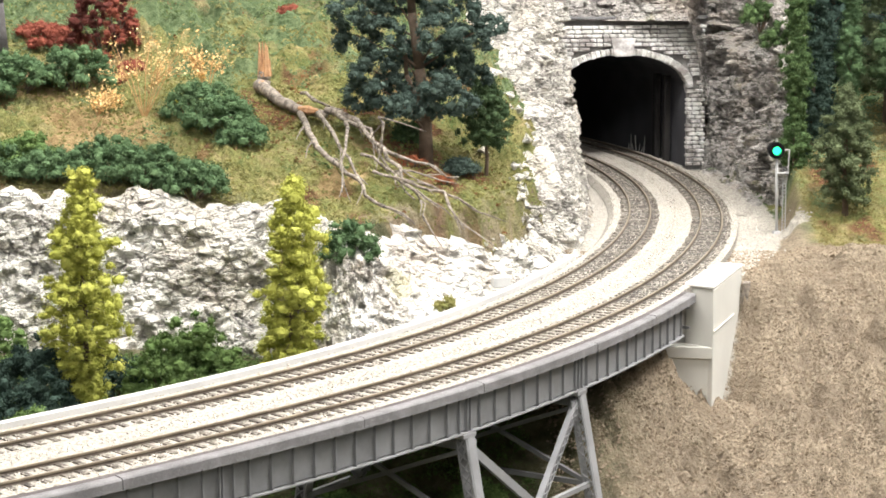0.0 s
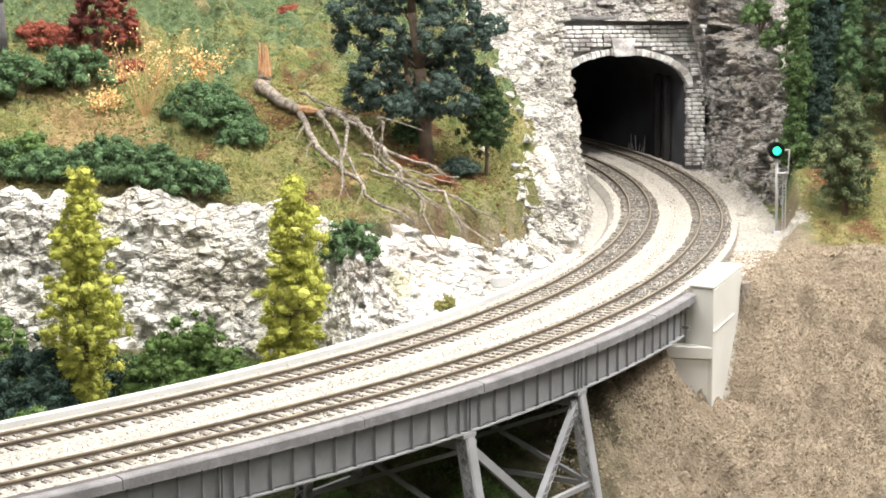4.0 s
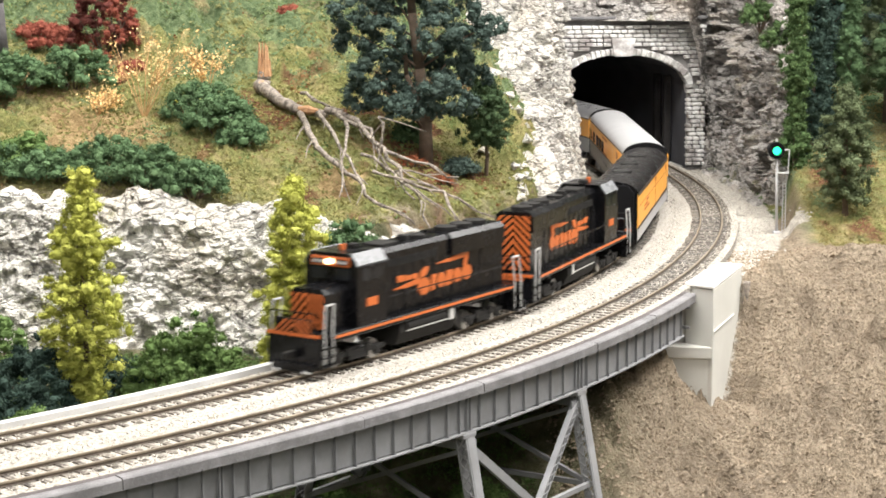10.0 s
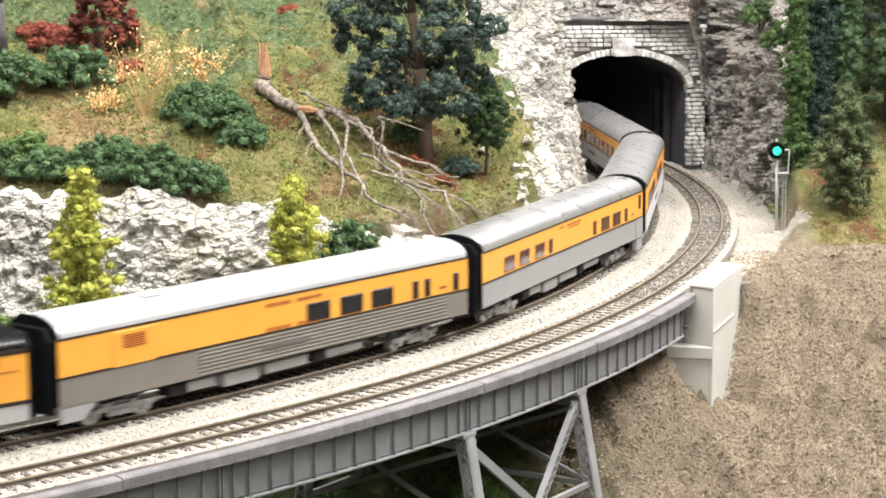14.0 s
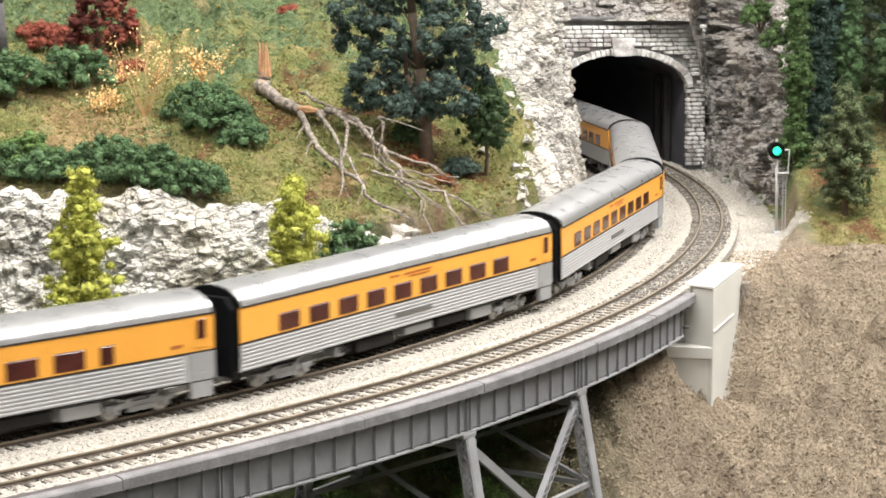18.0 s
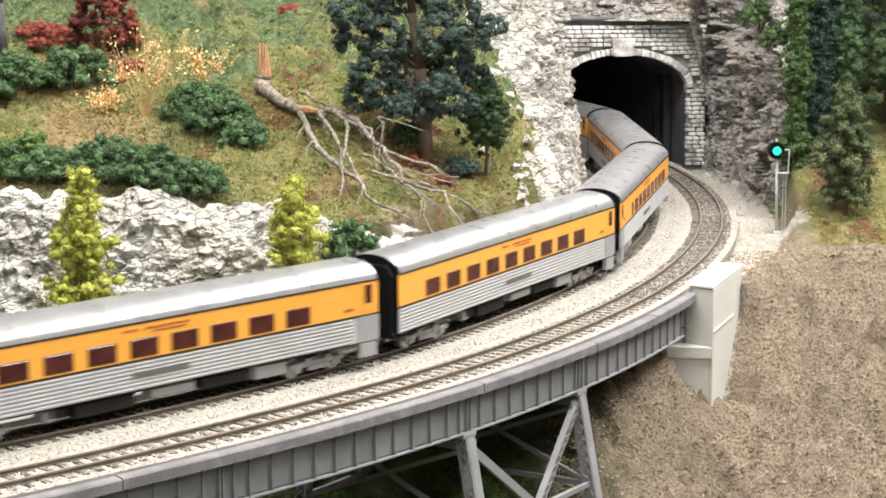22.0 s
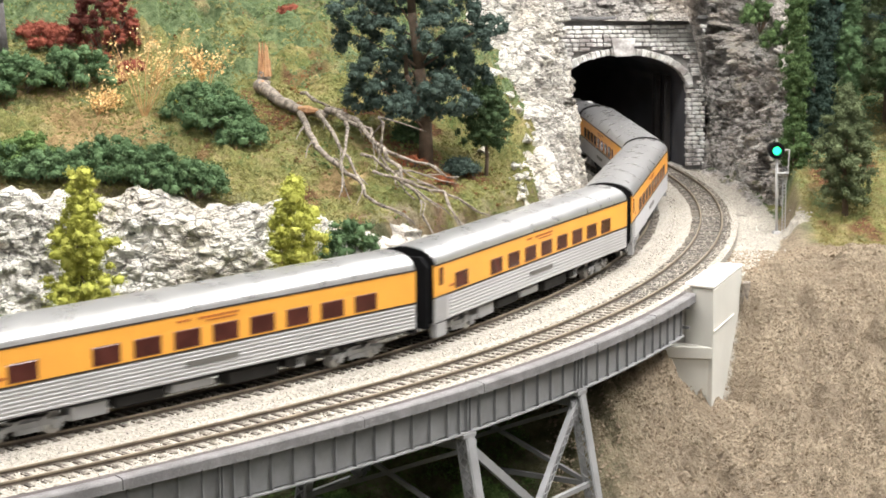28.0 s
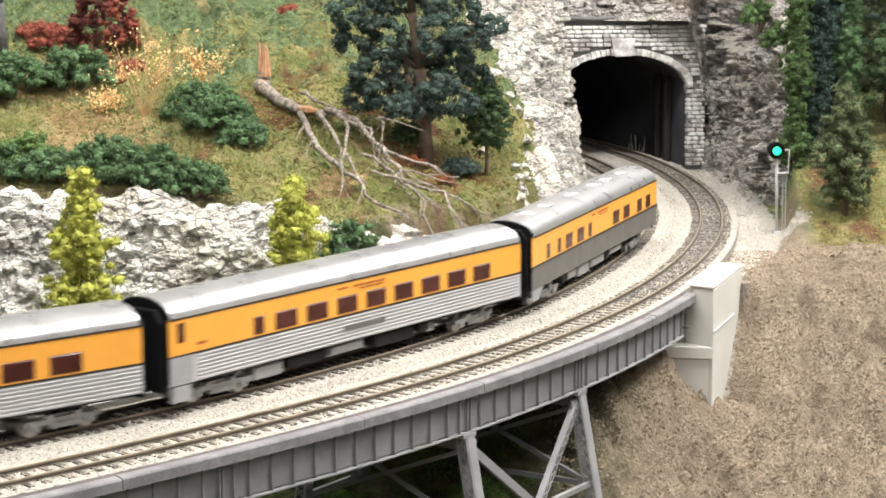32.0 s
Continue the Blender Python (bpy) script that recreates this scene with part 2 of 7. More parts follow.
M["darkgrey"] = plain("dark_grey_car_paint", (0.13, 0.125, 0.115), 0.5, 0.0, 0.1, 50)
M["black"] = plain("black_loco_paint", (0.005, 0.005, 0.006), 0.26, 0, 0.25, 60, spec=0.3)
M["rubber"] = plain("black_rubber", (0.006, 0.006, 0.007), 0.8, 0, 0.2, 60, spec=0.15)
M["under"] = plain("grimy_underframe", (0.018, 0.017, 0.016), 0.8, 0.0, 0.3, 90, spec=0.25)
M["truck"] = plain("silver_truck_paint", (0.27, 0.27, 0.27), 0.5, 0.3, 0.3, 120)
M["wheel"] = plain("steel_wheel", (0.4, 0.39, 0.38), 0.35, 0.8, 0.15, 120)
M["orange"] = plain("orange_stripe_paint", (0.56, 0.138, 0.032), 0.45, 0, 0.06, 60)
M["letter"] = plain("faded_red_lettering", (0.42, 0.12, 0.025), 0.5, 0, 0.1, 90)
M["frame"] = plain("brown_window_frame", (0.16, 0.06, 0.025), 0.5, 0, 0.1, 90)
M["pin"] = plain("dark_pinstripe", (0.03, 0.02, 0.015), 0.5, 0, 0.1, 90)
M["white"] = plain("white_handrail_paint", (0.52, 0.52, 0.51), 0.5, 0, 0.08, 90)


def glass_mat(name, base, rough=0.08):
    m, nt, bs = node_mat(name)
    v = coords(nt)
    link(nt, ramp_node(nt, noise_node(nt, 70, 2, 0.5, v), [(0.35, tuple(c * 0.6 for c in base)), (0.65, base)]), bs.inputs["Base Color"])
    bs.inputs["Roughness"].default_value = rough
    bs.inputs["Coat Weight"].default_value = 0.0
    bs.inputs["Specular IOR Level"].default_value = 0.35
    bs.inputs["Coat Roughness"].default_value = 0.03
    return m


M["window"] = glass_mat("dark_red_window_glass", (0.09, 0.026, 0.02))
M["cabglass"] = glass_mat("dark_cab_glass", (0.02, 0.022, 0.025))


def glow(name, colour, strength):
    m, nt, bs = node_mat(name)
    bs.inputs["Base Color"].default_value = (*colour, 1)
    bs.inputs["Emission Color"].default_value = (*colour, 1)
    bs.inputs["Emission Strength"].default_value = strength
    return m


M["headlight"] = glow("lit_headlight", (1.0, 0.72, 0.40), 7)
M["green_light"] = glow("lit_green_signal", (0.03, 1.0, 0.40), 2.8)
M["bark"] = plain("brown_bark", (0.12, 0.085, 0.06), 0.95, 0, 0.35, 200, 0.6)
M["deadwood"] = plain("grey_dead_wood", (0.24, 0.205, 0.172), 0.9, 0, 0.75, 330, 1.0, tint=(0.07, 0.05, 0.036), fine=520)
M["grey_bark"] = plain("dark_grey_bark", (0.085, 0.08, 0.08), 0.95, 0, 0.45, 180, 0.9)
M["rawwood"] = plain("raw_splintered_wood", (0.45, 0.25, 0.13), 0.9, 0, 0.35, 300, 0.7)
M["leaf_lime"] = foliage("lime_foliage", (0.29, 0.31, 0.05), (0.45, 0.46, 0.11))
M["leaf_dark"] = foliage("dark_green_foliage", (0.048, 0.092, 0.045), (0.112, 0.18, 0.085))
# dark foliage copy: shade of the ravine and deep wood put into the colour
M["leaf_shade"] = foliage("shade_dark_foliage", (0.018, 0.036, 0.030), (0.05, 0.08, 0.062))
M["leaf_sage"] = foliage("sage_conifer_foliage", (0.060, 0.082, 0.042), (0.135, 0.165, 0.085))
M["leaf_mid"] = foliage("mid_green_foliage", (0.055, 0.105, 0.032), (0.14, 0.21, 0.07))
M["leaf_wood"] = foliage("woodland_foliage", (0.028, 0.054, 0.026), (0.078, 0.120, 0.055))
M["leaf_vine"] = foliage("vine_foliage", (0.034, 0.068, 0.026), (0.100, 0.155, 0.060))
M["leaf_blue"] = foliage("blue_green_foliage", (0.030, 0.051, 0.044), (0.080, 0.113, 0.094))
M["leaf_red"] = foliage("red_autumn_foliage", (0.15, 0.042, 0.030), (0.29, 0.090, 0.060))
M["leaf_maroon"] = foliage("maroon_autumn_foliage", (0.060, 0.022, 0.018), (0.135, 0.042, 0.034))
M["leaf_rust"] = foliage("rusty_orange_leaves", (0.22, 0.070, 0.034), (0.36, 0.135, 0.070))
M["leaf_gold"] = foliage("golden_autumn_leaves", (0.70, 0.40, 0.14), (0.88, 0.66, 0.34))
M["twig_gold"] = plain("orange_twig", (0.48, 0.29, 0.13), 0.9, 0, 0.2, 200)
M["grass_tuft"] = foliage("dry_grass_flock", (0.20, 0.205, 0.065), (0.30, 0.275, 0.105), (0.17, 0.22, 0.085))
# unseen room surfaces, lightened to bounce more light into the dark places
M["room_wall"] = plain("pale_bounce_wall", (0.78, 0.765, 0.74), 0.9, 0, 0.03, 3)
M["room_floor"] = plain("grey_bounce_floor", (0.36, 0.345, 0.33), 0.95, 0, 0.15, 8)
M["fascia"] = plain("dark_green_fascia_board", (0.035, 0.05, 0.04), 0.7, 0, 0.1, 10)

# ================= mesh helpers =================
def mesh_np(name, V, F, mats=(), smooth=False):
    me = bpy.data.meshes.new(name)
    me.from_pydata([tuple(v) for v in np.asarray(V, float).tolist()], [], [tuple(f) for f in (F.tolist() if hasattr(F, "tolist") else F)])
    for m in mats:
        me.materials.append(m)
    if smooth:
        me.polygons.foreach_set("use_smooth", [True] * len(me.polygons))
    return me


def child(ob, parent):
    if parent is not None:
        ob.parent = parent
    return ob


def part(name, bm, material, parent=None, label="", smooth=False):
    me = bpy.data.meshes.new(name)
    bm.to_mesh(me)
    bm.free()
    me.materials.append(material)
    if smooth:
        me.polygons.foreach_set("use_smooth", [True] * len(me.polygons))
    ob = child(new(name, me), parent)
    return tagged(ob, label)


def part_np(name, V, F, material, parent=None, label="", smooth=False):
    return tagged(child(new(name, mesh_np(name, V, F, [material], smooth)), parent), label)


def thing(name, label, category, group="", kind="", m=None):
    ob = tagged(new(name), label, category, group, kind)
    ob.empty_display_size = 0.01
    if m is not None:
        ob.matrix_basis = m
    return ob


CUBE = [(0, 1, 3, 2), (4, 6, 7, 5), (0, 4, 5, 1), (2, 3, 7, 6), (0, 2, 6, 4), (1, 5, 7, 3)]


def box(bm, cx, cy, cz, sx, sy, sz, m=None, bevel=0.0):
    vs = []
    for i in (-0.5, 0.5):
        for j in (-0.5, 0.5):
            for k in (-0.5, 0.5):
                p = Vector((cx + i * sx, cy + j * sy, cz + k * sz))
                vs.append(bm.verts.new(m @ p if m is not None else p))
    fs = [bm.faces.new([vs[a] for a in f]) for f in CUBE]
    if bevel:
        es = list({e for f in fs for e in f.edges})
        bmesh.ops.bevel(bm, geom=es, offset=bevel, segments=1, affect="EDGES", profile=0.5)
    return bm


def boxes(*rows, bevel=0.0):
    bm = bmesh.new()
    for r in rows:
        box(bm, *r, bevel=bevel)
    return bm


def rod(bm, p0, p1, r0, r1=None, n=6, cap=True):
    p0, p1 = Vector(p0), Vector(p1)
    r1 = r0 if r1 is None else r1
    d = (p1 - p0)
    if d.length < 1e-7:
        return bm
    q = d.to_track_quat("Z", "Y")
    ra, rb = [], []
    for i in range(n):
        a = 2 * math.pi * (i + 0.5) / n
        c = Vector((math.cos(a), math.sin(a), 0))
        ra.append(bm.verts.new(p0 + q @ (c * r0)))
        rb.append(bm.verts.new(p1 + q @ (c * r1)))
    for i in range(n):
        bm.faces.new([ra[i], ra[(i + 1) % n], rb[(i + 1) % n], rb[i]])
    if cap:
        bm.faces.new(ra[::-1])
        bm.faces.new(rb)
    return bm


def poly_rod(pts, rads, n=6):
    bm = bmesh.new()
    for (a, b), (ra, rb) in zip(zip(pts, pts[1:]), zip(rads, rads[1:])):
        rod(bm, a, b, ra, rb, n)
    return bm


def prism(bm, prof, x0, x1):
    """A profile in the y-z plane, pushed from x0 to x1."""
    a = [bm.verts.new((x0, y, z)) for y, z in prof]
    b = [bm.verts.new((x1, y, z)) for y, z in prof]
    n = len(prof)
    for i in range(n):
        bm.faces.new([a[i], a[(i + 1) % n], b[(i + 1) % n], b[i]])
    bm.faces.new(a[::-1])
    bm.faces.new(b)
    return bm


# ================= the line of the track =================
VIS = [(0.0, 0.4323), (0.25, 1.0244), (0.5, 0.8878), (0.75, 0.8397), (1.0, 0.7944), (1.1, 0.6735)]
VIS_END, HIDDEN, K_HID = 1.1, 6.433, 0.8344
LOOP = VIS_END + HIDDEN
N_TR = 3014
_ss = np.linspace(0, LOOP, N_TR)
_ds = _ss[1] - _ss[0]
_k = np.where(_ss < VIS_END, np.interp(_ss, [a for a, b in VIS], [b for a, b in VIS]), K_HID)
_th = radians(43.893) + np.concatenate([[0], np.cumsum((_k[1:] + _k[:-1]) / 2 * _ds)])
_tm = (_th[1:] + _th[:-1]) / 2
_cx = -0.2055 + np.concatenate([[0], np.cumsum(np.cos(_tm) * _ds)])
_cy = 0.8670 + np.concatenate([[0], np.cumsum(np.sin(_tm) * _ds)])
# the last millimetres of the loop close on its start
_cx -= (_cx[-1] - _cx[0]) * _ss / LOOP
_cy -= (_cy[-1] - _cy[0]) * _ss / LOOP
TRACK_GAP = 0.0562
GAUGE = 0.0165


def rail_at(s):
    """Place and heading of the inner track's centre line at s metres."""
    w = s % LOOP
    th = float(np.interp(w, _ss, _th)) + (s - w) / LOOP * 2 * math.pi
    return float(np.interp(w, _ss, _cx)), float(np.interp(w, _ss, _cy)), th


def tp(s, d, z):
    """A point d metres to the left of the inner track (right is negative)."""
    x, y, th = rail_at(s)
    return Vector((x - math.sin(th) * d, y + math.cos(th) * d, z))


def sweep(prof, s0, s1, step, close=True):
    """Profile [(d, z)] swept along the track. Returns verts and faces."""
    n = max(2, int(round((s1 - s0) / step)) + 1)
    V, F, k = [], [], len(prof)
    for i in range(n):
        s = s0 + (s1 - s0) * i / (n - 1)
        x, y, th = rail_at(s)
        c, sn = math.cos(th), math.sin(th)
        V += [(x - sn * d, y + c * d, z) for d, z in prof]
    for i in range(n - 1):
        for j in range(k if close else k - 1):
            a, b = i * k + j, i * k + (j + 1) % k
            F.append((a, a + k, b + k, b))
    if close:
        F.append(tuple(range(k)))
        F.append(tuple(reversed(range((n - 1) * k, n * k))))
    return V, F
# ================= ground =================
FOOT_X = [-3.0, -0.45, -0.30, -0.20, -0.12, -0.06, 3.0]
FOOT_Y = [1.26, 1.265, 1.275, 1.275, 1.270, 1.265, 1.265]
FOOT_Z = [0.062, 0.062, 0.064, 0.060, 0.052, 0.046, 0.046]
# how far from the track the grass begins, behind the rock banks
BANK_S = [0.24, 0.36, 0.48, 0.54, 0.60, 0.66, 0.72, 0.80, 0.90, 1.0, 1.1, 1.3]
BANK_D = [0.10, 0.10, 0.082, 0.060, 0.050, 0.054, 0.060, 0.070, 0.086, 0.112, 0.130, 0.135]
TUN0, TUN1 = 1.185, 2.0


def smooth(a, b, v):
    t = np.clip((v - a) / (b - a), 0, 1)
    return t * t * (3 - 2 * t)


def nearest_track(X, Y):
    sub = slice(0, N_TR, 6)
    px, py, pt, ps = _cx[sub], _cy[sub], _th[sub], _ss[sub]
    S, D = np.empty_like(X), np.empty_like(X)
    for i in range(X.shape[0]):
        d2 = (X[i][:, None] - px) ** 2 + (Y[i][:, None] - py) ** 2
        j = d2.argmin(1)
        S[i] = ps[j]
        D[i] = -(X[i] - px[j]) * np.sin(pt[j]) + (Y[i] - py[j]) * np.cos(pt[j])
    return S, D


def fractal(X, Y, scale, octaves=4, seed=0.0):
    out = np.empty_like(X)
    for idx in np.ndindex(X.shape):
        out[idx] = noise.fractal((X[idx] * scale + seed, Y[idx] * scale, seed), 1.0, 2.0, octaves)
    return out


def ground_height(X, Y, S, D):
    """The lie of the land: hill inside the curve, ravine under the bridge, earth slope outside it."""
    fy, fz = np.interp(X, FOOT_X, FOOT_Y), np.interp(X, FOOT_X, FOOT_Z)
    hill = fz + 0.33 * (Y - fy) - 0.42 * np.clip(X + 0.05, 0, 0.3)
    hill = np.where(hill > 0.24, 0.24 + (hill - 0.24) * 0.25, hill)
    # ravine: floor rises to the back wall, falls away under the bridge
    deep = smooth(-0.14, -0.01, X)
    rav = -0.034 - (0.16 * (1 - deep) + 0.72 * deep) * np.clip(1.17 - Y, 0, 0.22)
    # earth slope outside the curve: steep by the wing wall, gentler to the right
    f1 = np.clip(1.340 - Y, 0, 1)
    f2 = np.clip(1.430 - Y, 0, 1)
    steep = np.minimum(1.15 * f1, 0.068 + 0.42 * np.clip(f1 - 0.06, -1, 1))
    gentle = 0.46 * f2
    g = smooth(0.20, 0.30, X)
    earth = -0.006 - (steep * (1 - g) + gentle * g)
    e = smooth(0.075, 0.16, X + (Y - 1.2) * 0.15)
    low = rav * (1 - e) + earth * e
    # a heap of earth against the abutment, under the bridge
    low = low + 0.037 * np.exp(-((X - 0.105) ** 2 + (Y - 1.215) ** 2) / (2 * 0.036 ** 2)) * smooth(-0.095, -0.080, D) * (S > 0.2)
    low = low + 0.020 * np.exp(-((X - 0.146) ** 2 + (Y - 1.226) ** 2) / (2 * 0.021 ** 2))
    low = low - 0.019 * np.exp(-((D + 0.100) / 0.020) ** 2) * smooth(0.525, 0.55, S) * (1 - smooth(0.588, 0.606, S))
    low = np.where((D < 0.03) & (D > -0.095) & (S < 0.52), np.minimum(low, -0.043), low)
    rise = np.where(Y > 1.40, -0.006 + 0.33 * np.clip(Y - 1.47, 0, 5), low)
    rise = np.where(rise > 0.2, 0.2 + (rise - 0.2) * 0.25, rise)
    along = (S > 0.24) & (S < TUN0 + 0.1) & (X > -0.10)
    d0 = np.interp(S, BANK_S, BANK_D) + 0.010 * np.sin(S * 61) * np.sin(S * 23 + 1) * smooth(0.6, 0.7, S) + 0.006 * np.sin(S * 140 + D * 90) * smooth(0.6, 0.7, S)
    b = np.where(along, smooth(0.0, 0.018 + 0.034 * smooth(0.60, 0.70, S), D - d0 + 0.016 * smooth(0.60, 0.70, S)), smooth(-0.035, 0.0, Y - fy))
    z = np.where(D > -0.03, low * (1 - b) + hill * b, np.where(S > 0.5, rise, low))
    # the formation on which the track runs
    bed = -0.0085
    wide = 0.078 + 0.032 * smooth(0.595, 0.64, S) + 0.040 * smooth(0.85, 0.90, S)
    k = (1 - smooth(0.040, 0.056, D)) * (1 - smooth(0.0, 0.014, -D - wide)) * smooth(0.520, 0.535, S)
    z = np.where((S > 0.5) & (S < TUN0), bed * k + z * (1 - k), z)
    # over the tunnel
    over = (S >= TUN0) & (S < TUN1) & (np.abs(D + 0.028) < 0.20)
    z = np.where(over, np.maximum(z, 0.150), z)
    # open cutting round the back, bridge approach on the near side
    back = (S >= TUN1) & (S < LOOP - 0.45)
    side = np.maximum(D - 0.06, -D - 0.13)
    cut = bed + np.clip(side, 0, 2) * np.where(D > 0, 1.1, -0.25)
    z = np.where(back & (D > 0), np.minimum(np.maximum(z, bed), np.maximum(cut, bed)), z)
    z = np.where(back & (D <= 0), np.maximum(cut, -0.10), z)
    near = S >= LOOP - 0.45
    q = 1 - smooth(-0.45, -0.30, S - LOOP)
    z = np.where(near & (np.abs(D + 0.03) < 0.11), bed * q + z * (1 - q), z)
    return z


def axis(a, b, fine_a, fine_b, fine, coarse):
    out, v = [], a
    while v < b:
        out.append(v)
        v += fine if fine_a <= v < fine_b else coarse
    return np.array(out + [b])


gx = axis(-2.9, 1.6, -0.39, 0.44, 0.0027, 0.05)
gy = axis(0.25, 3.3, 0.90, 1.78, 0.0028, 0.05)
GX, GY = np.meshgrid(gx, gy)
GS, GD = nearest_track(GX, GY)
GZ = ground_height(GX, GY, GS, GD)
n1 = fractal(GX, GY, 9.0, 3, 1.3)
n2 = fractal(GX, GY, 70.0, 3, 5.1)
n4 = fractal(GX, GY, 34.0, 4, 15.1)
n5 = fractal(GX, GY, 190.0, 2, 9.1)
formation = (GS > 0.53) & (GS < TUN0) & (GD > -0.108) & (GD < 0.04)
back_bed = (GS >= TUN1) & (GD > -0.13) & (GD < 0.06)
calm = np.where(formation | back_bed, 0.0, 1.0)
is_earth = smooth(0.02, 0.13, GX) * (1 - smooth(1.35, 1.43, GY))
by_wall = (GS > 0.47) & (GS < 0.63)
calm = calm * np.where(by_wall, 0.25 + 0.75 * smooth(0.10, 0.135, -GD), 1.0)
on_hill = smooth(0.0, 0.05, GY - np.interp(GX, FOOT_X, FOOT_Y)) * (1 - is_earth) * (GD > 0.06)
GZ = GZ + calm * (n1 * (0.004 + 0.008 * is_earth) + n2 * (0.0022 + 0.0068 * is_earth) + on_hill * (n1 * 0.006 + (np.abs(n4) - 0.2) * 0.020 + n2 * 0.0040) + np.abs(n4) * 0.020 * is_earth + n5 * 0.0062 * is_earth + n5 * 0.0012 + is_earth * smooth(0.20, 0.28, GX) * (n2 + n4) * 0.002)
fy = np.interp(GX, FOOT_X, FOOT_Y)
c_grass = np.where(GD < -0.03, smooth(1.43, 1.47, GY + n1 * 0.03) * np.maximum(smooth(0.264, 0.284, GX + n2 * 0.006), smooth(1.56, 1.60, GY)), np.where((GS > 0.24) & (GS < 1.3) & (GX > -0.10), smooth(0.0, 0.026, GD - np.interp(GS, BANK_S, BANK_D) + 0.014 * n2 + 0.012 * n1 + 0.010 * smooth(0.60, 0.70, GS)), smooth(-0.03, 0.02, GY - fy)))
c_grav = np.where(formation | back_bed, 1.0, 0.0) * np.where((GD < -0.094 - 0.014 * smooth(0.6, 0.7, GS)) & (GS < TUN0), 0, 1)
c_grav = np.maximum(c_grav, (1 - smooth(0.010, 0.021, np.hypot(GX - 0.260, (GY - 1.508) * 1.1) + n2 * 0.006)))
# where the ravine floor is painted darker for shade
c_ravine_shade = (1 - smooth(0.04, 0.13, GX + (GY - 1.2) * 0.15 + n1 * 0.02)) * (GY < fy) * (GD > -9) * (1 - c_grass)
ny, nx = GX.shape
idx = np.arange(ny * nx).reshape(ny, nx)
F = np.stack([idx[:-1, :-1], idx[:-1, 1:], idx[1:, 1:], idx[1:, :-1]], -1).reshape(-1, 4)
zq = GZ.ravel()[F]
fx, fyy = GX.ravel()[F].mean(1), GY.ravel()[F].mean(1)
fs, fd = GS.ravel()[F], GD.ravel()[F]
# the mouth of the tunnel is open
mouth = (zq.max(1) - zq.min(1) > 0.04) & (np.abs(fs.mean(1) - TUN0) < 0.06) & (fd.mean(1) > -0.17) & (fd.mean(1) < 0.12)
mouth |= (zq.max(1) - zq.min(1) > 0.04) & (np.abs(fs.mean(1) - TUN1) < 0.08) & (np.abs(fd.mean(1) + 0.03) < 0.12)
F = F[~mouth]
me = mesh_np("ground", np.stack([GX.ravel(), GY.ravel(), GZ.ravel()], 1), F, [M["ground"]], True)
n3 = fractal(GX, GY, 20.0, 3, 8.7)
m_moss = smooth(-0.02, 0.14, n3 * 0.35 + (GY - 1.47) * 2.0 - (GX + 0.12) * 0.5)
m_rust = smooth(0.12, 0.32, fractal(GX, GY, 26.0, 3, 12.2) * 0.7 + (GX + 0.10) * 1.3 * (GX < 0.0) + 0.02) * (1 - 0.6 * m_moss)
m_tan = smooth(0.05, 0.22, fractal(GX, GY, 15.0, 3, 3.3) * 0.5 - (GX + 0.20) * 1.1 - np.abs(GY - 1.36) * 1.2)
col = me.color_attributes.new("kinds", "FLOAT_COLOR", "POINT")
col.data.foreach_set("color", np.stack([m_moss.ravel(), m_rust.ravel(), m_tan.ravel(), np.ones(nx * ny)], 1).astype(np.float32).ravel())
col = me.color_attributes.new("cover", "FLOAT_COLOR", "POINT")
col.data.foreach_set("color", np.stack([c_grass.ravel(), c_grav.ravel(), c_ravine_shade.ravel(), np.ones(nx * ny)], 1).astype(np.float32).ravel())
ground = tagged(new("ground", me), "sculpted model hillside with dry grass, brown earth and green-brown ravine darkened for shade", "ground", kind="structure")


def ground_z(x, y):
    i = min(max(int(np.searchsorted(gy, y)) - 1, 0), ny - 2)
    j = min(max(int(np.searchsorted(gx, x)) - 1, 0), nx - 2)
    u, v = (x - gx[j]) / (gx[j + 1] - gx[j]), (y - gy[i]) / (gy[i + 1] - gy[i])
    return float((GZ[i, j] * (1 - u) + GZ[i, j + 1] * u) * (1 - v) + (GZ[i + 1, j] * (1 - u) + GZ[i + 1, j + 1] * u) * v)


# ================= rock faces =================
CAP = 16


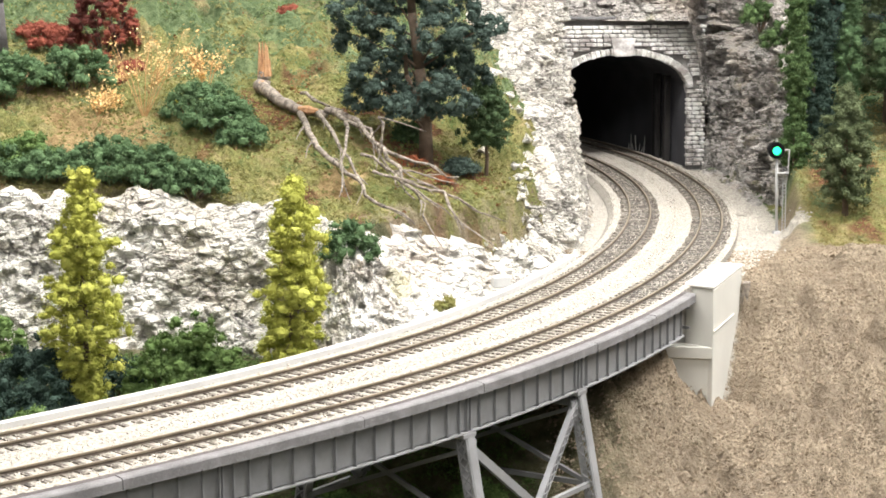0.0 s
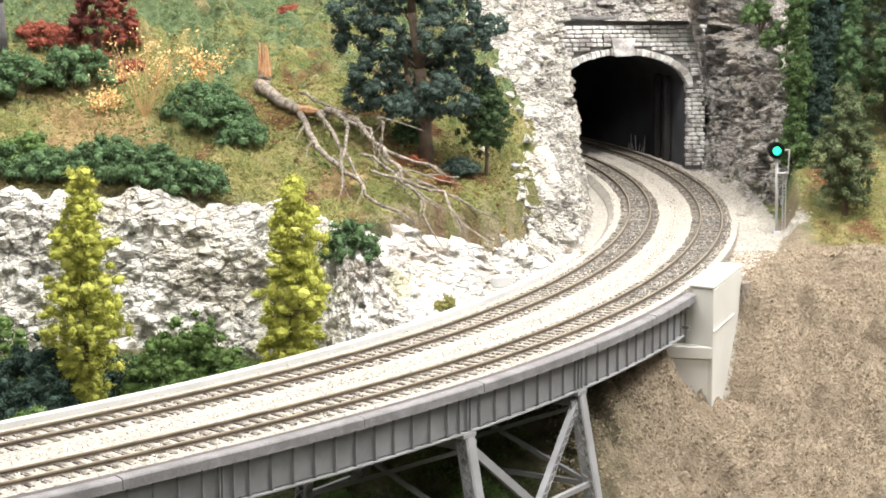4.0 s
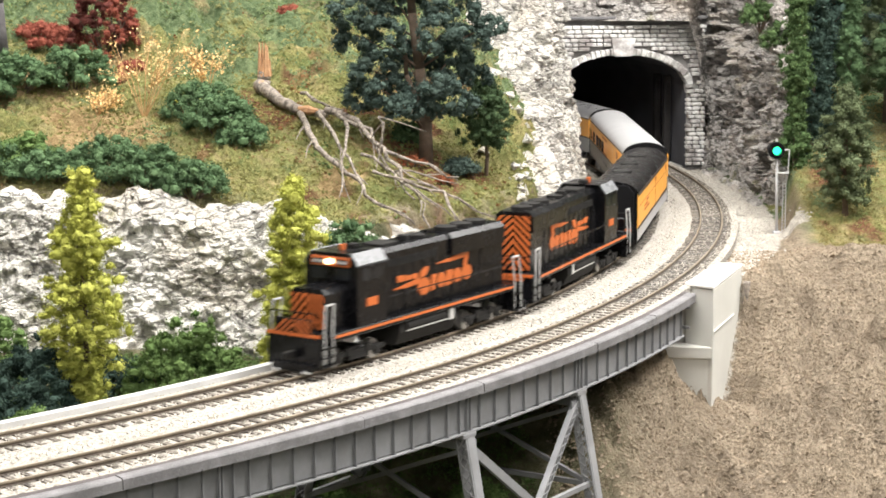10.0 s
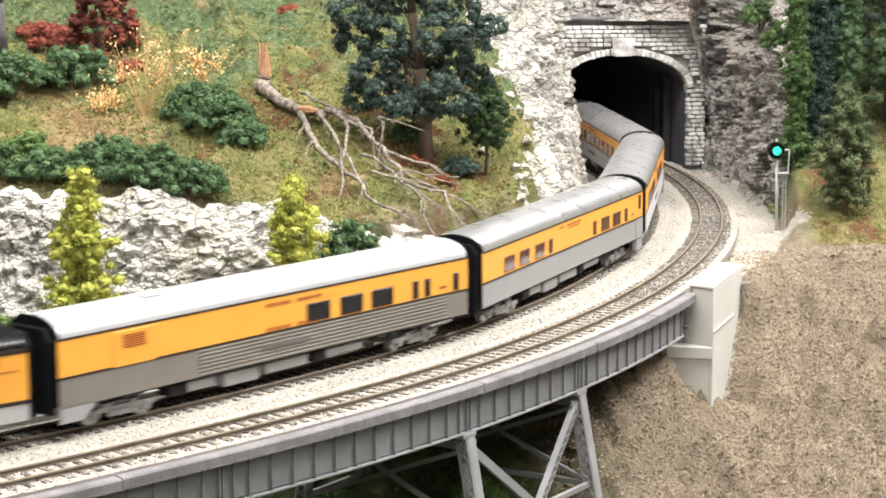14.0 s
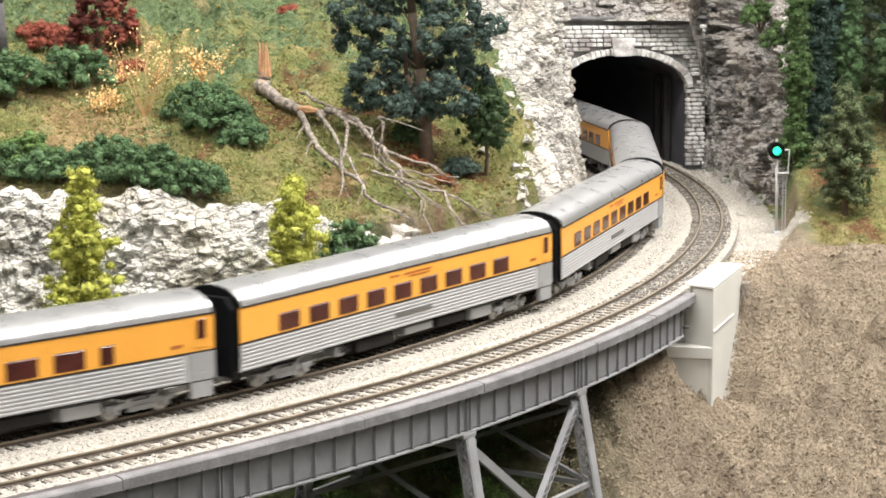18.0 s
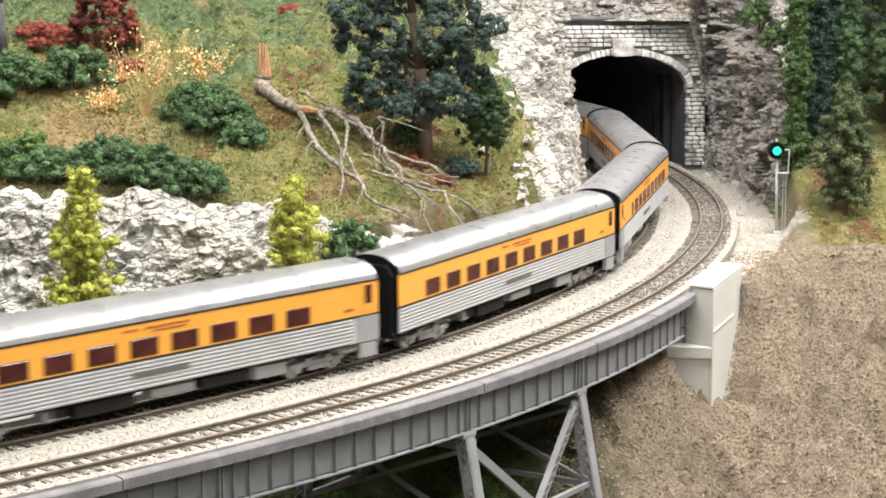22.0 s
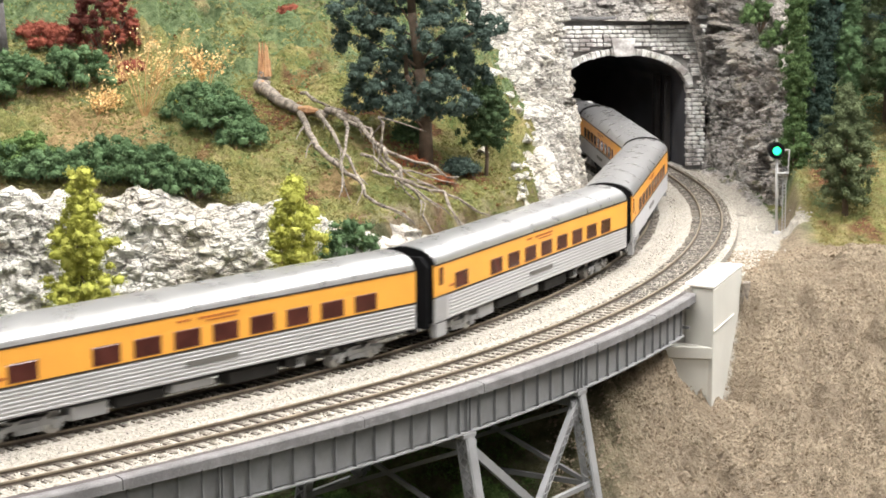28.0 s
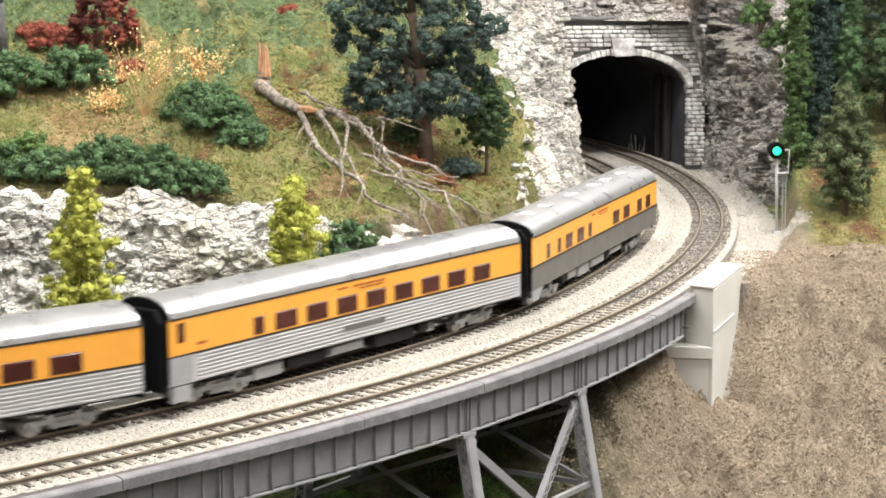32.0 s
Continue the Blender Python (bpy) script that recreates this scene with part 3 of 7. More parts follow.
def rock_face(name, base, zb, zt, lean, side, material, label, seed, step=0.0019, amp=0.010, thick=0.05, sink=0.022, rough=0.004, strat=1.0):
    """A quarried rock face along a base line: strata, cracks and broken blocks, with a back so that it is solid."""
    base = [Vector((*p, 0)) for p in base]
    seg = [(b - a).length for a, b in zip(base, base[1:])]
    cum = np.concatenate([[0], np.cumsum(seg)])
    total = float(cum[-1])
    nu = int(total / step) + 1
    nv = int(max(zt[i] - zb[i] for i in range(len(zb))) / step) + 1
    V = []
    for i in range(nu):
        u = total * i / (nu - 1)
        us = [u - 0.024, u - 0.012, u, u + 0.012, u + 0.024]
        p = Vector((float(np.mean(np.interp(us, cum, [b.x for b in base]))), float(np.mean(np.interp(us, cum, [b.y for b in base]))), 0))
        e = 0.11
        q0 = Vector((float(np.interp(u - e, cum, [b.x for b in base])), float(np.interp(u - e, cum, [b.y for b in base])), 0))
        q1 = Vector((float(np.interp(u + e, cum, [b.x for b in base])), float(np.interp(u + e, cum, [b.y for b in base])), 0))
        t = (q1 - q0).normalized()
        n = Vector((t.y, -t.x, 0)) * side
        b0, t0 = float(np.interp(u, cum, zb)), float(np.interp(u, cum, zt))
        le = float(np.interp(u, cum, lean))
        t0 += 0.008 * noise.noise((u * 30, seed, 0)) + 0.006 * noise.noise((u * 90, seed, 3))
        for j in range(nv):
            w = j / (nv - 1)
            z = b0 + (t0 - b0) * w
            P = Vector((u * 1.0, z * 1.0, seed))
            # ledges, blocks and fissures
            wob = 0.004 * noise.noise((u * 40, z * 40, seed + 4))
            vd, vp = noise.voronoi((u * 34 + wob * 60, z * 60 * strat, seed))
            cell = noise.cell((vp[0][0] * 7.1, vp[0][1] * 7.1, seed))
            crack = min(1.0, (vd[1] - vd[0]) * 5.0)
            vd2, vp2 = noise.voronoi((u * 105 + wob * 200, z * 170 * strat, seed + 9))
            cell2 = noise.cell((vp2[0][0] * 5.3, vp2[0][1] * 5.3, seed))
            crack2 = min(1.0, (vd2[1] - vd2[0]) * 3.5)
            f = noise.fractal((u * 13, z * 13, seed), 1.0, 2.0, 4)
            r1 = noise.ridged_multi_fractal((u * 42, z * 66 * strat, seed + 2), 0.9, 2.1, 4, 1.0, 2.0) - 1.0
            r2 = noise.turbulence((u * 190, z * 260 * strat, seed), 3, False)
            gate = min(1.75, max(0.35, 0.85 + 2.2 * noise.noise((u * 9, z * 13, seed + 6))))
            dsp = amp * (1.0 * f + gate * (0.45 * (cell - 0.5) + 0.22 * crack + 0.42 * r1 - 0.2)) + gate * amp * 0.34 * (cell2 + 0.8 * crack2 - 0.8) + 0.0030 * (r2 - 0.5)
            edge = min(1.0, 4 * w + 0.2)
            top = 0.0 if w < 0.92 else (w - 0.92) * 12.5 * 0.008
            P = p + n * (-le * (z - b0) + dsp * edge - top)
            V.append((P.x, P.y, z + amp * 0.25 * (cell - 0.5)))
        # the top runs back into the hill
        lx, ly, lz = V[-1]
        for j in range(1, CAP + 1):
            w = thick * (1 + 0.5 * noise.noise((u * 26, seed, 7))) * j / CAP
            V.append((lx - n.x * w, ly - n.y * w, lz + rough * noise.noise((u * 60, j * 0.7, seed)) + rough * 0.7 * noise.noise((u * 170, j * 1.9, seed)) - sink * max(1.0, t0 / 0.15) ** 1.2 * (j / CAP) ** 1.5))
    nv += CAP
    F = []
    for i in range(nu - 1):
        for j in range(nv - 1):
            a = i * nv + j
            F.append((a, a + nv, a + nv + 1, a + 1) if side > 0 else (a, a + 1, a + nv + 1, a + nv))
    me = mesh_np(name, V, F, [material], False)
    ob = tagged(new(name, me), label, "rock", kind="structure")
    return ob


wall_line = [(-0.60, 1.13), (-0.45, 1.155), (-0.30, 1.185), (-0.20, 1.20), (-0.13, 1.195), (-0.088, 1.168)]
wall_line += [tp(s, d, 0)[:2] for s, d in ((0.290, 0.046), (0.34, 0.036), (0.40, 0.034), (0.46, 0.034), (0.52, 0.034), (0.58, 0.034), (0.66, 0.036))]
rock_face("rock_wall_ravine", wall_line, [-0.09, -0.09, -0.09, -0.085, -0.08, -0.07, -0.05, -0.04, -0.035, -0.025, -0.015, -0.012, -0.01],
          [0.062, 0.062, 0.064, 0.060, 0.054, 0.046, 0.040, 0.040, 0.038, 0.032, 0.024, 0.016, 0.012],
          [0.30, 0.30, 0.30, 0.30, 0.32, 0.38, 0.46, 0.60, 0.78, 0.95, 1.05, 1.1, 1.0], 1, M["rock_pale"],
          "pale grey cracked plaster rock wall behind the bridge", 2.0, amp=0.0072, strat=0.7)
spur_line = [tp(s, d, 0)[:2] for s, d in ((0.585, 0.036), (0.65, 0.036), (0.72, 0.036), (0.80, 0.035), (0.90, 0.034), (1.0, 0.040), (1.1, 0.047), (1.19, 0.050))]
# heights over 0.16 are out of view, added to shade the tunnel mouth
rock_face("rock_spur_tunnel", spur_line, [-0.012] * 8, [0.012, 0.028, 0.050, 0.092, 0.160, 0.23, 0.29, 0.31],
          [0.9, 0.75, 0.55, 0.40, 0.25, 0.14, 0.08, 0.06], 1, M["rock_spur"], "pale rock spur next to the tunnel mouth, unseen top raised for shade", 11.0, amp=0.014, thick=0.085, sink=0.055, rough=0.011, strat=0.5)
right_line = [tp(s, d, 0)[:2] for s, d in ((1.225, -0.112), (1.17, -0.113), (1.09, -0.113), (1.0, -0.111), (0.95, -0.109), (0.915, -0.109), (0.90, -0.116), (0.925, -0.132))]
# the unseen top is raised to keep the back and right lamps off the track
rock_face("rock_pillar_tunnel", right_line, [-0.012] * 8, [0.30, 0.30, 0.27, 0.195, 0.150, 0.124, 0.105, 0.090],
          [0.12] * 8, 1, M["rock_grey"], "dark washed rock beside the tunnel portal, unseen top raised for shade", 17.0, amp=0.017, thick=0.02, sink=0.07)
# extra unseen height here also blocks lamp light at the portal
rock_face("rock_above_portal", [(0.03, 1.934), (0.10, 1.944), (0.18, 1.942), (0.238, 1.936), (0.262, 1.934), (0.290, 1.945)], [0.130, 0.1385, 0.1395, 0.138, 0.03, 0.0],
          [0.33] * 6, [0.3] * 6, 1, M["rock_grey"], "dark washed rock above the stone portal, unseen top raised for shade", 23.0, amp=0.012)

# ================= tunnel =================
PORTAL = Matrix.Translation(tp(1.187, -0.0325, 0)) @ Matrix.Rotation(rail_at(1.187)[2] - math.pi / 2 + radians(-3), 4, "Z")
# local: x across, y into the hill, z up
HALF, SPRING, CROWN = 0.0635, 0.070, 0.1015
PW, PTOP = 0.083, 0.137


def arch_z(x, grow=0.0):
    a, b = HALF + grow, CROWN - SPRING + grow
    return SPRING + b * math.sqrt(max(0.0, 1 - (x / a) ** 2)) if abs(x) < a else None


def portal():
    root = thing("tunnel_portal", "whitewashed stone-block tunnel portal with flat arch and keystone", "tunnel portal", kind="structure", m=PORTAL)
    # backing wall with the arch cut through, 12 mm thick
    bm = bmesh.new()
    H2 = HALF + 0.0012
    prof = [(-PW, -0.012), (-H2, -0.012)]
    prof += [(-H2, SPRING * k / 4) for k in range(1, 4)]
    arc = [(-HALF * math.cos(math.pi * i / 24), SPRING + (CROWN - SPRING) * math.sin(math.pi * i / 24)) for i in range(25)]
    prof += arc + [(H2, SPRING * k / 4) for k in (3, 2, 1)] + [(H2, -0.012), (PW, -0.012), (PW, PTOP), (-PW, PTOP)]
    f0 = [bm.verts.new((x, 0.003, z)) for x, z in prof]
    f1 = [bm.verts.new((x, 0.014, z)) for x, z in prof]
    n = len(prof)
    for i in range(n):
        bm.faces.new([f0[i], f0[(i + 1) % n], f1[(i + 1) % n], f1[i]])
    bm.faces.new(f0)
    bm.faces.new(f1[::-1])
    bmesh.ops.recalc_face_normals(bm, faces=bm.faces)
    part("wall_core", bm, M["mortar"], root, "dark mortar core")
    rng = random.Random(4)
    # courses of blocks
    shared = {}

    def block(x, z, w, h, rot=0.0, name="stone_block", proud=0.0, deep=0.008):
        key = (round(w, 4), round(h, 4), round(proud, 4), deep)
        if key not in shared:
            b = bmesh.new()
            box(b, 0, deep / 2 - 0.004, 0, w, deep, h, bevel=min(0.0007, h * 0.2))
            m2 = bpy.data.meshes.new(name)
            b.to_mesh(m2)
            b.free()
            m2.materials.append(M["block"])
            shared[key] = m2
        o = child(new(name, shared[key]), root)
        o.matrix_basis = Matrix.Translation((x, 0.001 - proud + rng.uniform(-0.0007, 0.0007), z)) @ Matrix.Rotation(rot, 4, "Y")
        return o

    ch = 0.0042
    row = 0
    z = -0.008
    ring = 0.0080
    while z + ch < PTOP - 0.004:
        x = -PW + (0.0045 if row % 2 else 0.0)
        while x < PW - 0.003:
            w = rng.choice((0.0065, 0.0085, 0.011))
            w = min(w, PW - x)
            if z + ch * 0.6 < SPRING and x < -HALF < x + w:
                w = -HALF - x
            if z + ch * 0.6 < SPRING and x < HALF < x + w:
                x, w = HALF, x + w - HALF
            cx, cz = x + w / 2, z + ch / 2
            x += w
            if w < 0.004:
                continue
            inside = abs(cx) < HALF and cz < SPRING
            az = arch_z(cx, ring)
            if az is not None and cz - ch * 0.35 < az:
                inside = True
            az = arch_z(abs(cx) - w * 0.4, ring)
            if az is not None and cz - ch * 0.3 < az:
                inside = True
            if inside and not (abs(cx) > HALF and cz + ch * 0.1 < SPRING):
                continue
            block(cx, cz, w - 0.0008, ch - 0.0008, deep=0.016 if abs(abs(cx) - w / 2 - HALF) < 0.001 else 0.008)
        z += ch
        row += 1
    # voussoirs
    a, b = HALF + ring / 2 - 0.0005, CROWN - SPRING + ring / 2 - 0.0005
    count = 41
    for i in range(count):
        t = math.pi * (i + 0.5) / count
        if abs(t - math.pi / 2) < 0.10:
            continue
        x, zz = -a * math.cos(t), SPRING + b * math.sin(t)
        rot = math.atan2(x / a ** 2, (zz - SPRING) / b ** 2)
        block(x, zz, 0.0044, ring - 0.0008 - rng.choice((0, 0.001)), rot, "voussoir", 0.0008, 0.016)
    kb = bmesh.new()
    vs = [kb.verts.new(p) for p in ((-0.0085, -0.0045, CROWN - 0.001), (0.0085, -0.0045, CROWN - 0.001), (0.012, -0.0045, CROWN + 0.0165), (-0.012, -0.0045, CROWN + 0.0165),
                                    (-0.0085, 0.004, CROWN - 0.001), (0.0085, 0.004, CROWN - 0.001), (0.012, 0.004, CROWN + 0.0165), (-0.012, 0.004, CROWN + 0.0165))]
    for q in ((0, 1, 2, 3), (7, 6, 5, 4), (0, 4, 5, 1), (1, 5, 6, 2), (2, 6, 7, 3), (3, 7, 4, 0)):
        kb.faces.new([vs[k] for k in q])
    part("keystone", kb, M["block"], root, "smooth tapered keystone")
    part("cornice", boxes((0, 0.0, PTOP + 0.0006, 2 * PW, 0.012, 0.003), bevel=0.0006), M["coping"], root, "thin dark stone cornice")
    return root


portal()
# the dark bore behind the portal, as one lined tube along the track
BH = HALF + 0.0006
bore = [(-0.0325 + BH, -0.009), (-0.0325 + BH, SPRING)]
bore += [(-0.0325 + BH * math.cos(math.pi * i / 16), SPRING + (CROWN + 0.0006 - SPRING) * math.sin(math.pi * i / 16)) for i in range(1, 16)]
bore += [(-0.0325 - BH, SPRING), (-0.0325 - BH, -0.009)]
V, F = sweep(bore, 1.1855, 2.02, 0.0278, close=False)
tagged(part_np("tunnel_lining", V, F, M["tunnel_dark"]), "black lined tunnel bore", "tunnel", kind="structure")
V, F = sweep([(0.035, -0.009), (-0.092, -0.009)], 1.17, 2.02, 0.03, close=False)
tagged(part_np("tunnel_floor", V, F, M["ballast"]), "ballasted tunnel floor", "tunnel", kind="structure")

# ================= tracks =================
RAIL_PROF = [(-0.0008, -0.0020), (0.0008, -0.0020), (0.0008, -0.0018), (0.0003, -0.0016), (0.0003, -0.0007), (0.00042, -0.0006), (0.00042, 0.0),
             (-0.00042, 0.0), (-0.00042, -0.0006), (-0.0003, -0.0007), (-0.0003, -0.0016), (-0.0008, -0.0018)]
TIE_GAP = 0.0075


def railway(offset, label):
    root = thing("track", label, "railway track", group="double track")
    for sgn in (1, -1):
        d = offset + sgn * GAUGE / 2
        V, F = sweep([(d + a * 1.0, z) for a, z in RAIL_PROF], 0, LOOP, 0.02)
        ob = part_np("rail", V, F, M["rail"], root)
        V, F = sweep([(d - 0.00056, -0.00075), (d + 0.00056, -0.00075), (d + 0.00056, 0.00006), (d + 0.00040, 0.00018), (d - 0.00040, 0.00018), (d - 0.00056, 0.00006)], 0, LOOP, 0.02)
        part_np("rail_head", V, F, M["railhead"], ob, "paler running surface, its lit top put into the colour")
    b = bmesh.new()
    box(b, 0, 0, 0, 0.0032, 0.0305, 0.0019, bevel=0.0002)
    tm = bpy.data.meshes.new("tie")
    b.to_mesh(tm)
    b.free()
    tm.materials.append(M["tie"])
    rng = random.Random(int(offset * 1000) + 90)
    rest = bmesh.new()
    n = int(LOOP / TIE_GAP)
    for i in range(n):
        s = i * TIE_GAP
        x, y, th = rail_at(s)
        p = tp(s, offset + rng.uniform(-0.0006, 0.0006), -0.00295 + rng.uniform(-0.00015, 0.00015))
        m = Matrix.Translation(p) @ Matrix.Rotation(th + rng.uniform(-0.03, 0.03), 4, "Z")
        if s < 1.26:
            o = child(new("tie", tm), root)
            o.matrix_basis = m
        else:
            box(rest, 0, 0, 0, 0.0026, 0.030, 0.0019, m)
    tagged(part("far_tie_row", rest, M["tie"], root), kind="stuff")
    return root


railway(0.0, "inner curved railway track with brown rails and dark ties")
railway(-TRACK_GAP, "outer curved railway track with brown rails and dark ties")

# ballast: a shoulder for each track and the space between, on bridge and land
prof = [(0.026, -0.0078), (0.0205, -0.0026), (-0.0205, -0.0026), (-0.0255, -0.0033), (-0.031, -0.0033), (-0.036, -0.0026), (-0.0765, -0.0026), (-0.0765, -0.0078)]
V, F = sweep(prof, -0.5, 1.35, 0.01)
tagged(part_np("ballast_bed", V, F, M["ballast"]), "pale crushed stone ballast under both tracks", "ballast", kind="structure")
V, F = sweep([(d, z - 0.0010) for d, z in prof], 1.33, LOOP - 0.48, 0.04)
tagged(part_np("ballast_bed_far", V, F, M["ballast"]), "pale crushed stone ballast", "ballast", kind="structure")


# oily stones between and beside the rails in the curve
for off, s0 in ((0.0, 0.545), (-TRACK_GAP, 0.455)):
    V, F = sweep([(off + 0.0128, -0.0028), (off + 0.0118, -0.0024), (off - 0.0118, -0.0024), (off - 0.0128, -0.0028)], s0, 1.35, 0.01)
    tagged(part_np("grimy_ballast", V, F, M["ballast_dark"]), "grimy dark ballast between the rails", "ballast", kind="structure")


def stones(name, bands, count, seed, s0, s1):
    """Loose ballast stones: tiny tetrahedra and chips."""
    rng = np.random.default_rng(seed)
    V, F = [], []
    T4 = np.array([(1, 1, 1), (-1, -1, 1), (-1, 1, -1), (1, -1, -1)], float)
    for i in range(count):
        a, b, z = bands[int(rng.integers(len(bands)))]
        s, d = rng.uniform(s0, s1), rng.uniform(a, b)
        p = tp(s, d, z)
        r = rng.uniform(0.00035, 0.0008)
        q = rng.normal(size=(4, 3)) * 0.45 + T4
        k = len(V)
        V += (np.array(p) + q * r * 0.7).tolist()
        F += [(k, k + 1, k + 2), (k, k + 3, k + 1), (k, k + 2, k + 3), (k + 1, k + 3, k + 2)]
    return part_np(name, V, F, M["stone"])


tagged(stones("ballast_stones", [(-0.041, -0.0155, -0.0029), (-0.041, -0.0155, -0.0029), (-0.0075, 0.0075, -0.0026), (-0.0635, -0.0488, -0.0026), (0.0095, 0.022, -0.0027), (-0.076, -0.066, -0.0026)], 16000, 3, -0.1, 1.25),
       "loose pale ballast stones", "ballast", kind="stuff")
tagged(stones("gauge_stones", [(-0.0066, 0.0066, -0.0021), (-0.0628, -0.0496, -0.0021), (0.0098, 0.0150, -0.0022), (-0.0160, -0.0098, -0.0022), (-0.0464, -0.0405, -0.0022), (-0.0725, -0.0660, -0.0022)], 2600, 8, -0.1, 0.60),
       "ballast stones lying over the ties", "ballast", kind="stuff")

# ================= bridge =================
BR0, BR1 = -0.50, 0.535


def bridge():
    root = thing("trestle_bridge", "grey curved steel trestle bridge with plate girders and concrete coping", "bridge")
    V, F = sweep([(0.0305, -0.0045), (0.0275, 0.0), (0.0225, 0.0), (0.0225, -0.0078), (0.0305, -0.0078)], BR0, 0.60, 0.01)
    part_np("far_coping", V, F, M["coping_white"], root, "white far deck edge")
    # near edge: a dark inner plank, then concrete coping in lengths with open joints
    V, F = sweep([(-0.0738, -0.0072), (-0.0738, -0.0027), (-0.0797, -0.0029), (-0.0797, -0.0072)], BR0, 0.503, 0.01)
    part_np("inner_plank", V, F, M["plank"], root, "dark weathered plank")
    rng = random.Random(12)
    cuts = [BR0, -0.30, -0.12, 0.015, 0.150, 0.236, 0.345, 0.425, 0.499]
    for a, b in zip(cuts, cuts[1:]):
        e, up = rng.uniform(-0.0004, 0.0004), rng.uniform(-0.0003, 0.0003)
        V, F = sweep([(-0.0799, -0.0078), (-0.0799, -0.0030 + up), (-0.0803, -0.0027 + up), (-0.0846 + e, -0.0030 + up), (-0.0854 + e, -0.0037 + up), (-0.0856 + e, -0.0080), (-0.0840, -0.0082)], a + 0.0003, b - 0.0003, 0.01)
        part_np("near_coping", V, F, M["coping"], root, "weathered grey concrete coping")
    V, F = sweep([(0.0275, -0.0080), (0.0275, -0.0095), (-0.0800, -0.0095), (-0.0800, -0.0080)], BR0, BR1, 0.01)
    part_np("deck_slab", V, F, M["girder"], root)
    for d in (0.022, -0.0812):
        V, F = sweep([(d + 0.0006, -0.0070), (d - 0.0006, -0.0070), (d - 0.0006, -0.0255), (d + 0.0006, -0.0255)], BR0, 0.482, 0.01)
        g = part_np("girder", V, F, M["girder"], root, "grey plate girder")
        for z in (-0.0070, -0.0262):
            V, F = sweep([(d + 0.0026, z), (d - 0.0026, z), (d - 0.0026, z - 0.0008), (d + 0.0026, z - 0.0008)], BR0, 0.482, 0.01)
            # the lower flange takes the paler grey, the upper the darker
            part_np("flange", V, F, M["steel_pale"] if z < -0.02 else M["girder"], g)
        b = bmesh.new()
        box(b, 0, 0, 0, 0.0007, 0.0040, 0.0182)
        sm = bpy.data.meshes.new("stiffener")
        b.to_mesh(sm)
        b.free()
        sm.materials.append(M["girder"])
        s = 0.0832 - 0.01275 * 45
        marks = [0.0666, 0.0684, 0.0744, 0.2200, 0.2258, 0.2284, 0.3290, 0.3325]
        while s < 0.481:
            if not 0.060 < s < 0.080 and not 0.215 < s < 0.232:
                marks.append(s)
            s += 0.01275
        for s in marks:
            o = child(new("stiffener", sm), g)
            o.matrix_basis = Matrix.Translation(tp(s, d, -0.0170)) @ Matrix.Rotation(rail_at(s)[2], 4, "Z")
    # cross frames between the girders
    s = BR0 + 0.03
    while s < BR1 - 0.02:
        bm = bmesh.new()
        rod(bm, tp(s, 0.021, -0.012), tp(s, -0.082, -0.025), 0.0009, n=4)
        rod(bm, tp(s, 0.021, -0.025), tp(s, -0.082, -0.012), 0.0009, n=4)
        rod(bm, tp(s, 0.021, -0.025), tp(s, -0.082, -0.025), 0.0011, n=4)
        part("cross_frame", bm, M["girder"], root)
        s += 0.051
    return root


def laced_column(bm, p0, p1, side, w=0.0050, dep=0.0050, pitch=0.0062):
    """Two channels joined by crossed lacing bars; side is a direction across the laced face."""
    p0, p1, side = Vector(p0), Vector(p1), Vector(side).normalized()
    ax = (p1 - p0).normalized()
    nrm = ax.cross(side).normalized()
    side = nrm.cross(ax)
    for s in (-1, 1):
        a, b = p0 + side * s * w / 2, p1 + side * s * w / 2
        m = Matrix((side, nrm, ax)).transposed().to_4x4()
        m.translation = (a + b) / 2
        box(bm, 0, 0, 0, 0.0009, dep, (b - a).length, m)
    L = (p1 - p0).length
    n = max(1, int(L / pitch))
    for f in (-1, 1):
        for i in range(n):
            a = p0 + ax * (i * L / n) + nrm * f * dep / 2
            b = p0 + ax * ((i + 1) * L / n) + nrm * f * dep / 2
            rod(bm, a - side * w / 2, b + side * w / 2, 0.00038, n=4)
            rod(bm, a + side * w / 2, b - side * w / 2, 0.00038, n=4)
    return bm


